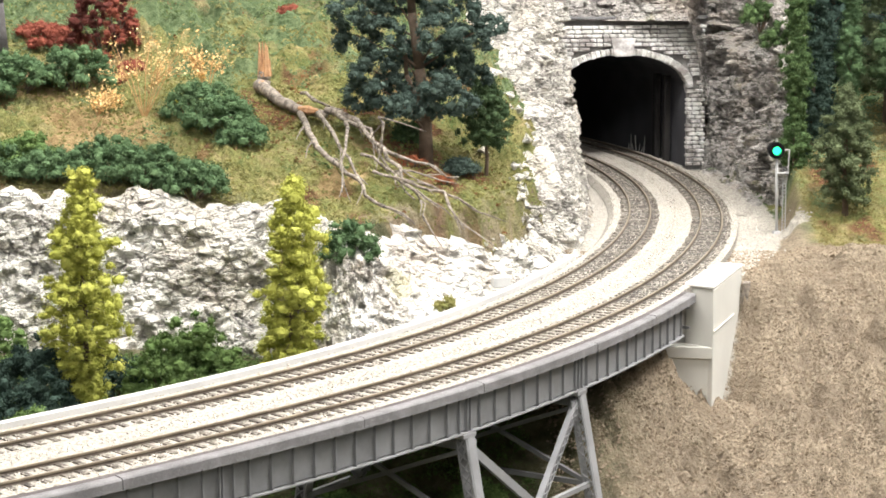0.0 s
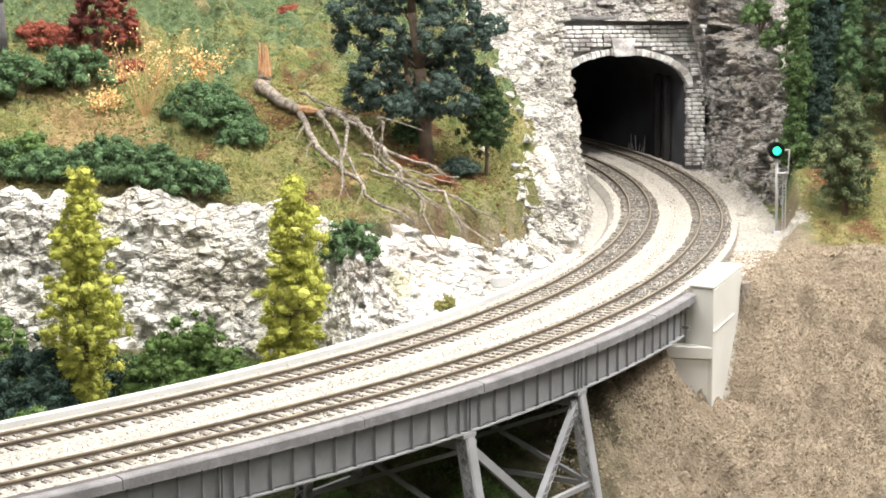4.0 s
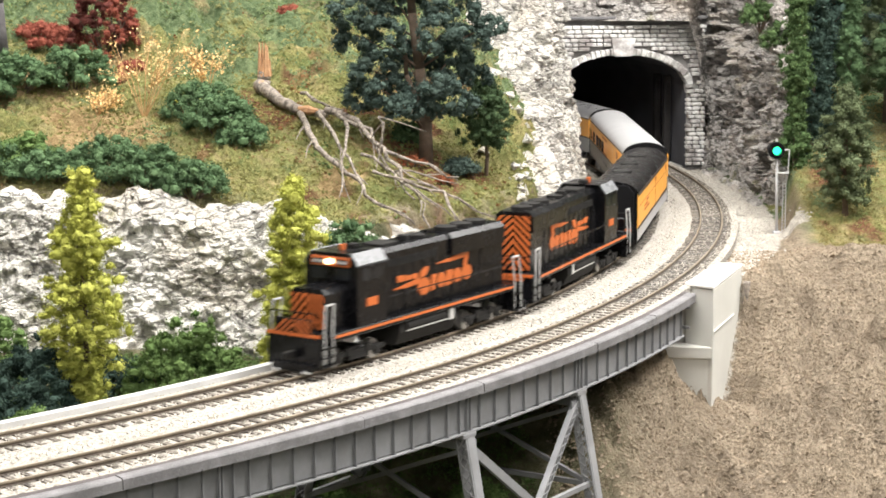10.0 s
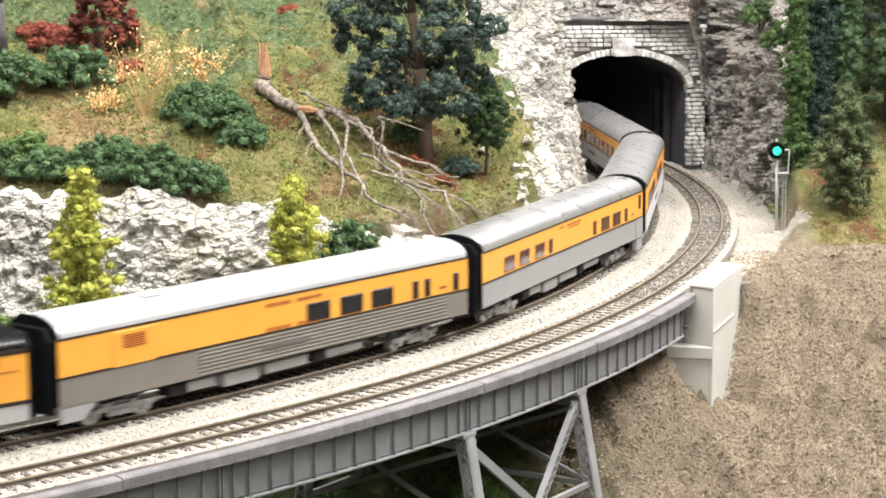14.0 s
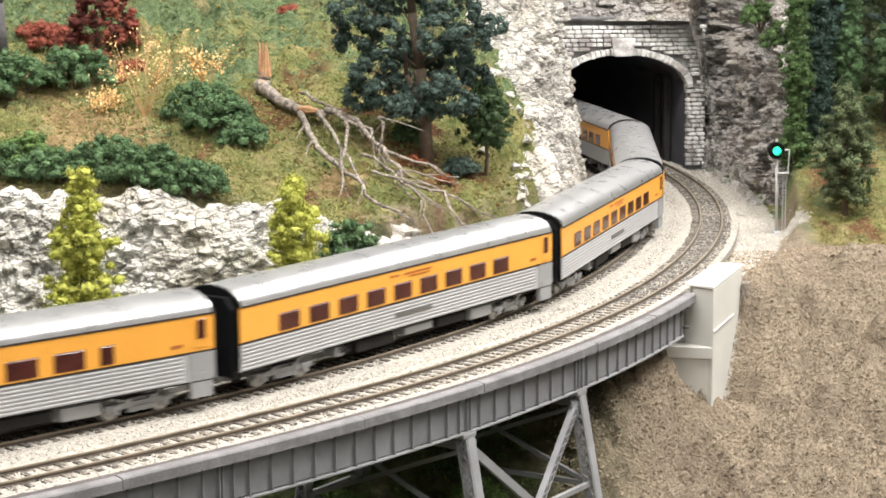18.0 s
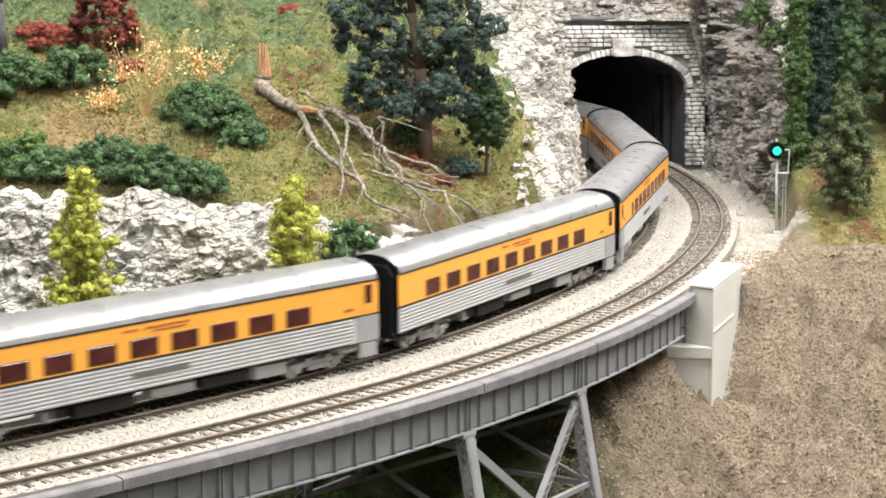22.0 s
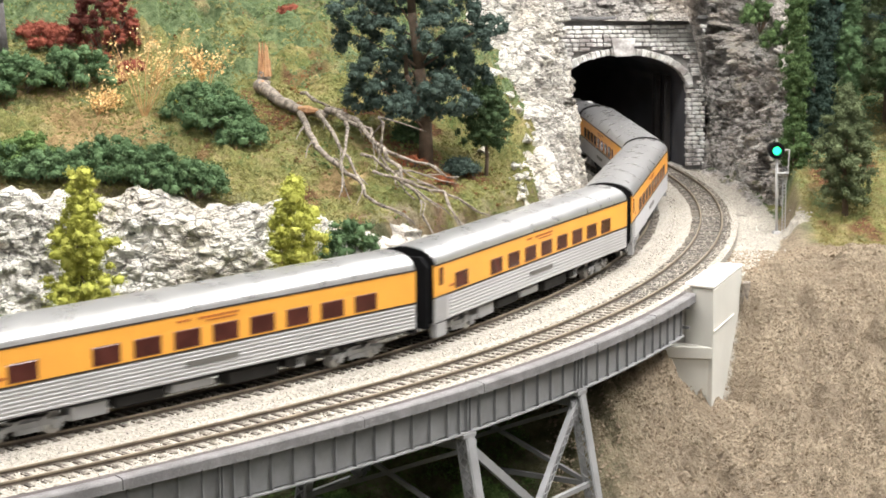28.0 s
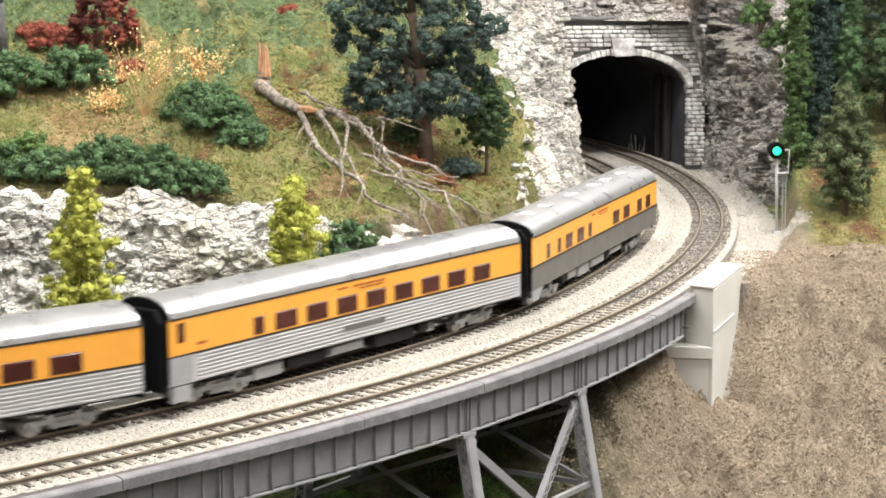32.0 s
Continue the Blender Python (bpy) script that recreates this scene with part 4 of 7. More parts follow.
def tower(s0, s1):
    root = thing("trestle_tower", "grey steel trestle tower with laced legs and cross bracing", "bridge tower", group="bridge towers")
    zt, batter = -0.0295, 0.20
    foot = {}
    for s in (s0, s1):
        for d, sg in ((-0.0800, -1), (0.019, 1)):
            top = tp(s, d, zt)
            out = tp(s, d + sg * 1.0, zt) - top
            drop = 0.05
            for _ in range(60):
                p = top + out * drop * batter
                if zt - drop < ground_z(p.x, p.y):
                    break
                drop += 0.004
            p = top + out * drop * batter
            p.z = zt - drop - 0.004
            foot[(s, sg)] = (top, p)
            th = rail_at(s)[2]
            bm = laced_column(bmesh.new(), p, top, (-math.sin(th), math.cos(th), 0), 0.0060, 0.0062)
            part("leg", bm, M["steel_pale"], root, "laced steel leg")
            ax = (top - p).normalized()
            across = Vector((math.cos(th), math.sin(th), 0))
            m = Matrix((across, ax.cross(across), ax)).transposed().to_4x4()
            m.translation = (top + p) / 2 + out.normalized() * 0.0034 + across * 0.001
            part("cover_plate", box(bmesh.new(), 0, 0, 0, 0.0062, 0.0008, (top - p).length, m), M["steel_pale"], root)
            b = bmesh.new()
            box(b, 0, 0, 0, 0.011, 0.008, 0.0024, Matrix.Translation(top + Vector((0, 0, 0.0012))) @ Matrix.Rotation(th, 4, "Z"), bevel=0.0003)
            part("cap_plate", b, M["steel_pale"], root)

    def at_z(key, z):
        a, b = foot[key]
        k = min(1.0, max(0.0, (a.z - z) / (a.z - b.z)))
        return a.lerp(b, k)
    low = max(foot[k][1].z for k in foot)
    # on each side two braces fall from the leg heads to the middle of the lower strut
    for sg in (-1, 1):
        zb = max(-0.079, low + 0.004)
        mid = (at_z((s0, sg), zb) + at_z((s1, sg), zb)) / 2
        for a in (s0, s1):
            pa = at_z((a, sg), -0.033).lerp(mid, 0.03)
            if a == s1:
                bm = laced_column(bmesh.new(), pa, mid, (0, 0, 1), 0.0046, 0.0034)
            else:
                bm = bmesh.new()
                d = (mid - pa).normalized()
                side = Vector((0, 0, 1)) - d * d.z
                m = Matrix((d, side.normalized().cross(d), side.normalized())).transposed().to_4x4()
                m.translation = (pa + mid) / 2
                box(bm, 0, 0, 0, (mid - pa).length, 0.0030, 0.0044, m)
            # near braces are paler than far ones
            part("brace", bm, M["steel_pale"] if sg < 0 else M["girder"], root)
            gus = bmesh.new()
            th = rail_at(a)[2]
            box(gus, 0.0035 if a == s0 else -0.0035, 0, 0, 0.010, 0.0012, 0.009, Matrix.Translation(at_z((a, sg), -0.0365)) @ Matrix.Rotation(th, 4, "Z"), bevel=0.0003)
            part("gusset", gus, M["steel_pale"], root)
        part("strut", rod(bmesh.new(), at_z((s0, sg), zb), at_z((s1, sg), zb), 0.0018, n=4), M["steel_pale"], root)
    for s in (s0, s1):
        for za, zb in ((-0.036, -0.100), (-0.100, -0.16)):
            zb2 = max(zb, low + 0.004)
            if zb2 > za - 0.015:
                continue
            for a, b in ((-1, 1), (1, -1)):
                part("brace", rod(bmesh.new(), at_z((s, a), za), at_z((s, b), zb2), 0.0016, n=4), M["girder"], root)
            part("strut", rod(bmesh.new(), at_z((s, -1), zb2), at_z((s, 1), zb2), 0.0018, n=4), M["girder"], root)
        part("top_beam", rod(bmesh.new(), at_z((s, -1), -0.034), at_z((s, 1), -0.034), 0.0032, n=4), M["girder"], root)
    return root


bridge()
tower(0.2265, 0.331)
tower(-0.075, 0.030)
tower(-0.36, -0.26)


def abutment():
    root = thing("bridge_abutment", "pale painted plaster bridge abutment with capped wing wall", "abutment", kind="structure")

    def slab(name, pts, z0, z1, mat, label=""):
        bm = bmesh.new()
        a = [bm.verts.new((p.x, p.y, z0 if not isinstance(z0, (list, tuple)) else z0[i])) for i, p in enumerate(pts)]
        b = [bm.verts.new((p.x, p.y, z1)) for p in pts]
        n = len(pts)
        for i in range(n):
            bm.faces.new([a[i], a[(i + 1) % n], b[(i + 1) % n], b[i]])
        bm.faces.new(a[::-1])
        bm.faces.new(b)
        bmesh.ops.recalc_face_normals(bm, faces=bm.faces)
        bmesh.ops.bevel(bm, geom=list(bm.edges), offset=0.0006, segments=1, affect="EDGES", profile=0.5)
        return part(name, bm, mat, root, label)
    # wing wall: splayed front face, long outer face along the fill
    A, B, C, D = Vector((0.1722, 1.2546, 0)), Vector((0.2023, 1.3382, 0)), Vector((0.1862, 1.3430, 0)), Vector((0.1560, 1.2690, 0))

    def grow(k):
        mid = (A + B + C + D) / 4
        return [p + (p - mid).normalized() * k for p in (A, B, C, D)]
    slab("wing_wall", [A, B, C, D], -0.110, -0.0032, M["abutment"])
    slab("capstone", grow(0.0012), -0.0030, -0.0008, M["abutment_top"], "white capstone")
    n = Vector((B.y - A.y, A.x - B.x, 0)).normalized()
    slab("panel_ledge", [A + n * 0.0010, A.lerp(B, 0.70) + n * 0.0010, A.lerp(B, 0.70) - n * 0.0004, A - n * 0.0004], -0.0309, -0.0298, M["abutment"])
    # back wall and bearing seat across the tracks
    slab("back_wall", [D + Vector((0.004, 0.002, 0)), tp(0.545, -0.0735, 0), tp(0.545, 0.030, 0), tp(0.520, 0.030, 0)], -0.09, -0.0092, M["abutment"])
    E, G = A + Vector((-0.0005, -0.0008, 0)), tp(0.494, 0.030, 0)
    slab("bearing_seat", [E, D, tp(0.5195, 0.030, 0), G], -0.0485, -0.0405, M["abutment"], "pale bearing shelf")
    inset = Vector((0.0006, 0.0030, 0))
    slab("breast_wall", [E + inset + Vector((-0.0022, 0, 0)), D + inset, tp(0.5193, 0.028, 0), G + inset], -0.11, -0.0487, M["abutment"])
    # a weathered board holds the fill against the outer face
    slab("fill_board", [A.lerp(B, 0.93) + n * 0.0015, A.lerp(B, 1.02) + n * 0.0015, A.lerp(B, 1.02) + n * 0.0060, A.lerp(B, 0.93) + n * 0.0060], -0.040, -0.0125, M["deadwood"], "brown weathered board")
    return root


abutment()
# ================= plants =================
FLAKE, DENSE = 0.66, 1.9


def flakes(cs, rs, per, size, seed, squash=0.85, core=0.0):
    """Leaf flakes round clump centres: small bent quads turned every way."""
    rng = np.random.default_rng(seed)
    cs, rs = np.asarray(cs, float), np.asarray(rs, float)
    per = int(per * DENSE)
    n = len(cs) * per
    ci = np.repeat(np.arange(len(cs)), per)
    d = rng.normal(size=(n, 3))
    d /= np.linalg.norm(d, axis=1)[:, None]
    r = rs[ci] * (0.48 + 0.62 * rng.random(n) ** 0.75)
    ph = rng.uniform(0, 6.28, (len(cs), 3))[ci]
    r = r * (1 + 0.28 * np.sin(4.5 * d[:, 0] + ph[:, 0]) * np.sin(4.5 * d[:, 2] + ph[:, 1]) + 0.18 * np.sin(9 * d[:, 1] + ph[:, 2]))
    form = rng.uniform(0.62, 1.35, (len(cs), 3))
    p = cs[ci] + d * r[:, None] * np.array([1, 1, squash]) * form[ci]
    a = d + np.array([0, 0, 0.2]) + rng.normal(size=(n, 3)) * 0.85
    a /= np.linalg.norm(a, axis=1)[:, None]
    u = np.cross(a, rng.normal(size=(n, 3)))
    u /= np.linalg.norm(u, axis=1)[:, None] + 1e-9
    v = np.cross(a, u)
    s = size * (0.55 + 0.9 * rng.random(n))[:, None]
    s = s * FLAKE
    V = np.stack([p - u * s * 0.6, p + v * s * 0.45 + a * s * 0.2, p + u * s * 0.6, p - v * s * 0.45 + a * s * 0.2], 1).reshape(-1, 3)
    F = np.arange(n * 4).reshape(n, 4).tolist()
    if core:
        # a ragged solid heart for every clump
        b = bmesh.new()
        bmesh.ops.create_icosphere(b, subdivisions=2, radius=1.0)
        b.verts.ensure_lookup_table()
        iv = np.array([v.co[:] for v in b.verts])
        jf = [[v.index for v in f.verts] for f in b.faces]
        b.free()
        W = [V]
        k = len(V)
        for c, r, fo in zip(cs, rs, form):
            rag = 0.92 + 0.13 * rng.normal(size=(len(iv), 1)).clip(-1.6, 1.6)
            W.append(c + iv * rag * r * core * np.array([1, 1, squash]) * fo)
            F += [[a + k for a in f] for f in jf]
            k += len(iv)
        V = np.concatenate(W)
    return V, F


def tree(name, label, base, height, crown, mat, seed, limbs=26, first=0.12, clump=0.0065, per=46, size=0.0019, trunk=0.0028, lean=(0, 0), steep=0.25, group="", fill=3, bark="bark", spread=0.5):
    """Trunk, limbs, and foliage clumps set along every limb. crown(h) is the reach of the limbs at relative height h."""
    rng = random.Random(seed)
    root = thing(name, label, "tree", group=group, m=Matrix.Translation(base))
    pts = [Vector((lean[0] * k * height + rng.uniform(-1, 1) * 0.0015 * (k > 0), lean[1] * k * height + rng.uniform(-1, 1) * 0.0015 * (k > 0), -0.004 + (height * 0.97 + 0.004) * k)) for k in (0, 0.25, 0.5, 0.75, 1.0)]
    part("trunk", poly_rod(pts, [trunk * (1.15 - 0.9 * k / 4) for k in range(5)], 8), M[bark], root, smooth=True)
    cs, rs = [], []
    lb = bmesh.new()
    for i in range(limbs):
        h = first + (1 - first) * (i + rng.random()) / limbs
        a = i * 2.399 + rng.uniform(-0.4, 0.4)
        reach = crown(h) * rng.uniform(0.72, 1.08)
        k = h * 4
        j = min(3, int(k))
        o = pts[j].lerp(pts[j + 1], k - j)
        tip = o + Vector((math.cos(a) * reach, math.sin(a) * reach, steep * reach * rng.uniform(0.2, 1.0)))
        rod(lb, o, o.lerp(tip, 0.88), trunk * 0.28 * (1.1 - h), trunk * 0.08, n=5)
        for f in range(fill):
            q = o.lerp(tip, 1.0 - 0.30 * f + rng.uniform(-0.06, 0.06)) + Vector((rng.uniform(-1, 1), rng.uniform(-1, 1), rng.uniform(-1, 1))) * clump * spread
            cs.append(q)
            rs.append(clump * rng.uniform(0.55, 1.25) * (0.68 if f == 0 and spread > 1 else 1.0) * (1.0 - 0.35 * max(0, h - 0.75) * 4 * 0.5))
    cs.append(pts[-1] + Vector((0, 0, 0.001)))
    rs.append(clump * 0.6)
    part("branchwork", lb, M[bark], root)
    V, F = flakes(cs, rs, per, size, seed, core=0.66)
    part_np("crown", V, F, mat, root, "clumped foliage crown")
    return root


def bush(label, x, y, w, h, mat, seed, d=None, name="bush", dz=0.0, clump=0.0044, per=38, size=0.0018, z=None, group="bushes"):
    rng = random.Random(seed)
    d = d or w
    zz = (ground_z(x, y) if z is None else z) + dz
    root = thing(name, label, "bush", group=group, m=Matrix.Translation((x, y, zz)))
    cs, rs = [], []
    n = max(14, int(105 * (w * d) ** 0.5 / 0.04))
    for i in range(n):
        a, r = rng.uniform(0, 2 * math.pi), math.sqrt(rng.random())
        top = math.sqrt(max(0.05, 1 - r * r))
        cs.append((math.cos(a) * r * w / 2, math.sin(a) * r * d / 2, h * (0.08 + 0.76 * top * rng.uniform(0.1, 1.0) ** 0.6)))
        rs.append(clump * rng.uniform(0.35, 1.3))
    b = bmesh.new()
    for i in range(7):
        a, r = rng.uniform(0, 6.28), rng.uniform(0.2, 0.8)
        rod(b, (0, 0, -0.006), (math.cos(a) * r * w / 2, math.sin(a) * r * d / 2, h * 0.4), 0.0007, 0.0004, n=5)
    part("stem", b, M["bark"], root)
    V, F = flakes(cs, rs, per, size, seed + 77, core=0.64)
    part_np("leaves", V, F, mat, root)
    return root


def reach(hs, rs):
    """The reach of the limbs by relative height, bulging and necking as the tree grows."""
    return lambda h: float(np.interp(h, hs, rs))


lime_a = reach([0.0, 0.19, 0.295, 0.38, 0.48, 0.61, 0.655, 0.684, 0.77, 0.80, 0.83, 0.90, 1.0], [0.004, 0.006, 0.013, 0.0200, 0.0205, 0.0200, 0.013, 0.0090, 0.0165, 0.0120, 0.0085, 0.0060, 0.0030])
lime_b = reach([0.0, 0.15, 0.30, 0.41, 0.51, 0.64, 0.68, 0.715, 0.77, 0.87, 0.91, 0.945, 1.0], [0.005, 0.008, 0.014, 0.0175, 0.0160, 0.0165, 0.013, 0.0105, 0.0155, 0.0115, 0.0070, 0.0030, 0.0015])
tree("columnar_tree", "lime-green columnar model tree behind the bridge", (-0.1965, 1.075, ground_z(-0.1965, 1.075)), 0.146, lambda h: 1.06 * lime_a(h), M["leaf_lime"], 5, 150, 0.14, 0.0047, 50, 0.0015, 0.0018, steep=-0.35, group="lime trees", spread=0.7)
tree("columnar_tree", "lime-green columnar model tree beside the rock bank", (-0.0835, 1.100, ground_z(-0.0835, 1.100)), 0.154, lambda h: 1.06 * lime_b(h), M["leaf_lime"], 8, 150, 0.12, 0.0047, 50, 0.0015, 0.0018, steep=-0.35, group="lime trees", spread=0.7)


def broad(h):
    return 0.058 * (0.55 + 0.75 * math.sin(min(1, h * 1.05) * math.pi * 0.82 + 0.25)) * (1.1 - 0.45 * h)


def layered_tree(x, y, seed):
    """A tall tree whose limbs carry separate drooping masses of foliage, the trunk seen between them."""
    rng = random.Random(seed)
    root = thing("broad_tree", "tall dark green tree with heavy layered foliage on the hillside", "tree", m=Matrix.Translation((x, y, ground_z(x, y))))
    pts = [Vector(p) for p in ((0.001, 0, -0.006), (0.001, 0, 0.030), (-0.003, 0, 0.062), (-0.008, 0, 0.100), (-0.010, 0, 0.140))]
    part("trunk", poly_rod(pts, [0.0056, 0.0042, 0.0036, 0.0030, 0.0018], 10), M["bark"], root, smooth=True)
    part("side_trunk", poly_rod([(-0.002, -0.001, 0.034), (-0.012, -0.003, 0.058), (-0.013, -0.002, 0.085)], [0.0020, 0.0016, 0.0010], 7), M["bark"], root, smooth=True)
    masses = [(-0.041, 0.000, 0.104, 0.023, 0.013), (-0.020, 0.012, 0.110, 0.018, 0.013), (0.016, 0.000, 0.108, 0.023, 0.014), (-0.006, 0.004, 0.122, 0.026, 0.012),
              (-0.046, 0.004, 0.085, 0.016, 0.012), (-0.026, -0.012, 0.083, 0.016, 0.013), (0.011, -0.016, 0.086, 0.016, 0.014), (0.030, 0.000, 0.084, 0.017, 0.010), (0.046, 0.010, 0.091, 0.011, 0.006),
              (-0.034, -0.004, 0.061, 0.016, 0.012), (0.018, 0.006, 0.068, 0.016, 0.014), (-0.014, 0.022, 0.070, 0.011, 0.010), (-0.043, 0.002, 0.044, 0.012, 0.012), (-0.026, -0.010, 0.047, 0.016, 0.011),
              (-0.013, -0.018, 0.037, 0.014, 0.008), (0.010, -0.018, 0.052, 0.012, 0.008), (0.017, -0.010, 0.040, 0.019, 0.010), (0.036, 0.010, 0.056, 0.012, 0.007), (0.000, 0.030, 0.062, 0.024, 0.022)]
    lb, cs, rs = bmesh.new(), [], []
    for mx, my, mz, rx, rz in masses:
        c = Vector((mx, my, mz))
        k = min(3.2, max(0.4, (mz - 0.012) / 0.036))
        o = pts[int(k)].lerp(pts[int(k) + 1], k - int(k))
        rod(lb, o, c, 0.0010, 0.0005, n=5)
        for i in range(int(52 * rx / 0.016)):
            a, u = rng.uniform(0, 6.283), rng.uniform(-0.75, 1.0)
            w = math.sqrt(1 - u * u) * rng.uniform(0.75, 1.05)
            cs.append(c + Vector((math.cos(a) * w * rx, math.sin(a) * w * rx * 0.8, u * rz - 0.10 * w * rx)))
            rs.append(rng.uniform(0.0020, 0.0052))
    part("branchwork", lb, M["bark"], root)
    V, F = flakes(cs, rs, 30, 0.0019, seed, core=0.64)
    part_np("crown", V, F, M["leaf_blue"], root, "drooping layers of blue-green foliage")
    return root


layered_tree(-0.0125, 1.372, 21)
# lower right limb of the big tree is greener: a young tree at its foot
tree("sapling", "bushy green sapling beside the tall tree", (0.0300, 1.386, ground_z(0.0300, 1.386)), 0.066, reach([0.0, 0.40, 0.5, 0.75, 1.0], [0.002, 0.008, 0.017, 0.018, 0.008]), M["leaf_wood"], 61, 60, 0.42, 0.0042, 46, 0.0017, 0.0014, steep=-0.2, spread=0.7)


def conifer(h):
    return 0.030 * (1.05 - h) ** 0.75


def slim(h):
    return 0.0125 * (0.75 + 0.35 * math.sin(h * 17)) * (1.08 - h) ** 0.35


hill_trees = [
    ("conifer", "soft green conifer on the dry slope", 0.3065, 1.512, 0.099, reach([0.1, 0.2, 0.33, 0.55, 0.8, 0.95, 1.0], [0.012, 0.015, 0.0205, 0.0205, 0.0135, 0.0055, 0.002]), "leaf_sage", 31, 80, 0.17, 0.0042),
    ("vine_tree", "slim bright green vine-clad tree beside the rock", 0.2835, 1.60, 0.165, lambda h: slim(h) * 0.95, "leaf_vine", 32, 110, 0.01, 0.0042),
    ("conifer", "dark green conifer at the wood's edge", 0.336, 1.66, 0.150, slim, "leaf_dark", 33, 56, 0.06, 0.0055),
    ("broad_tree", "dark green tree in the wood", 0.372, 1.68, 0.150, lambda h: 0.9 * broad(h) * 0.5, "leaf_sage", 34, 46, 0.15, 0.0090),
    ("broad_tree", "mid-green tree in the wood", 0.392, 1.64, 0.125, lambda h: 0.9 * broad(h) * 0.7, "leaf_wood", 35, 46, 0.12, 0.0090),
    ("broad_tree", "tree above the rock, foliage darkened for shade", 0.345, 1.78, 0.120, lambda h: 0.42 * broad(h), "leaf_shade", 36, 44, 0.08, 0.0090),
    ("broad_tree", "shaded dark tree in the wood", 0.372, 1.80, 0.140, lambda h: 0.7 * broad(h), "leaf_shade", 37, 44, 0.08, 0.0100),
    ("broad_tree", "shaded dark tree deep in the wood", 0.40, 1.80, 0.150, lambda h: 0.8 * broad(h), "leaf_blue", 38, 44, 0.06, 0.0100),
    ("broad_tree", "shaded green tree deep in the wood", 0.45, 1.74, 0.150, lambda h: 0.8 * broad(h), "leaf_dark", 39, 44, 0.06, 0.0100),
    ("conifer", "tall conifer deep in the wood, foliage darkened for shade", 0.365, 1.90, 0.160, conifer, "leaf_shade", 40, 44, 0.06, 0.0100),
    # three added dark trees stand for the shaded gap and hide the rock's back
    ("broad_tree", "added dark tree filling the shaded gap between the vine and the conifer", 0.316, 1.72, 0.140, lambda h: 0.42 * broad(h), "leaf_shade", 44, 50, 0.04, 0.0080),
    ("conifer", "added slim dark conifer in the shaded gap behind the vine-clad tree", 0.302, 1.63, 0.165, lambda h: 1.1 * slim(h), "leaf_shade", 46, 70, 0.02, 0.0060),
    ("conifer", "added slim dark conifer in the shaded gap at the wood's edge", 0.314, 1.655, 0.165, lambda h: 1.1 * slim(h), "leaf_shade", 47, 70, 0.02, 0.0060),
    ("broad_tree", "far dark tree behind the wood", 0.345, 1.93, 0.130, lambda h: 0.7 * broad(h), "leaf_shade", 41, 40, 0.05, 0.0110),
    ("broad_tree", "far dark tree behind the wood", 0.45, 1.95, 0.150, lambda h: 1.0 * broad(h), "leaf_dark", 42, 40, 0.05, 0.0110),
    ("broad_tree", "far green tree behind the wood", 0.52, 1.85, 0.150, lambda h: 1.0 * broad(h), "leaf_blue", 43, 40, 0.05, 0.0110),
]
for i, (x, y, z, w, h) in enumerate(((0.2880, 1.715, 0.120, 0.030, 0.030), (0.3040, 1.70, 0.122, 0.034, 0.034), (0.2780, 1.76, 0.138, 0.034, 0.028), (0.2960, 1.69, 0.104, 0.022, 0.028))):
    bush("bright green vine hanging over the rock edge", x, y, w, h, M["leaf_vine"], 520 + i, d=w * 0.7, z=z, clump=0.0042, name="vine", group="vines over the rock")
for nm, lab, x, y, hh, cr, mt, sd, lm, fi, cl in hill_trees:
    tree(nm, lab, (x, y, ground_z(x, y)), hh, cr, M[mt], sd, lm, fi, cl, 50, 0.0022, 0.0024, steep=-0.05 if nm == "conifer" else 0.3, group="wood on the right slope")

# bushes: hill crest, slope and ravine
DG, MG = "dark green clumped bush on the hillside", "dark green bush along the top of the rock wall"
for i, (x, y, w, h, m, lab) in enumerate([
    (-0.300, 1.415, 0.066, 0.034, "leaf_dark", DG), (-0.262, 1.428, 0.060, 0.036, "leaf_dark", DG), (-0.330, 1.40, 0.060, 0.031, "leaf_dark", DG),
    (-0.152, 1.362, 0.050, 0.036, "leaf_dark", DG), (-0.166, 1.385, 0.054, 0.034, "leaf_dark", DG), (-0.135, 1.350, 0.034, 0.022, "leaf_dark", DG),
    (-0.290, 1.286, 0.060, 0.029, "leaf_dark", MG), (-0.252, 1.290, 0.054, 0.026, "leaf_dark", MG), (-0.218, 1.288, 0.062, 0.034, "leaf_dark", MG),
    (-0.188, 1.279, 0.060, 0.036, "leaf_dark", MG), (-0.160, 1.272, 0.046, 0.028, "leaf_dark", MG), (-0.272, 1.30, 0.048, 0.034, "leaf_mid", MG),
    (0.012, 1.372, 0.022, 0.012, "leaf_blue", "small blue-green bush at the foot of the tree"), (-0.024, 1.385, 0.020, 0.018, "leaf_dark", "small dark bush by the trunk"),
    (0.033, 1.322, 0.018, 0.008, "leaf_mid", "low green tuft above the rock bank"),
]):
    bush(lab, x, y, w, h, M[m], 100 + i, d=w * 0.7)
bush("dark green bush rooted in the rock bank", -0.0545, 1.182, 0.036, 0.034, M["leaf_dark"], 140, z=0.026, d=0.024)
RV = "green bush in the ravine behind the bridge"
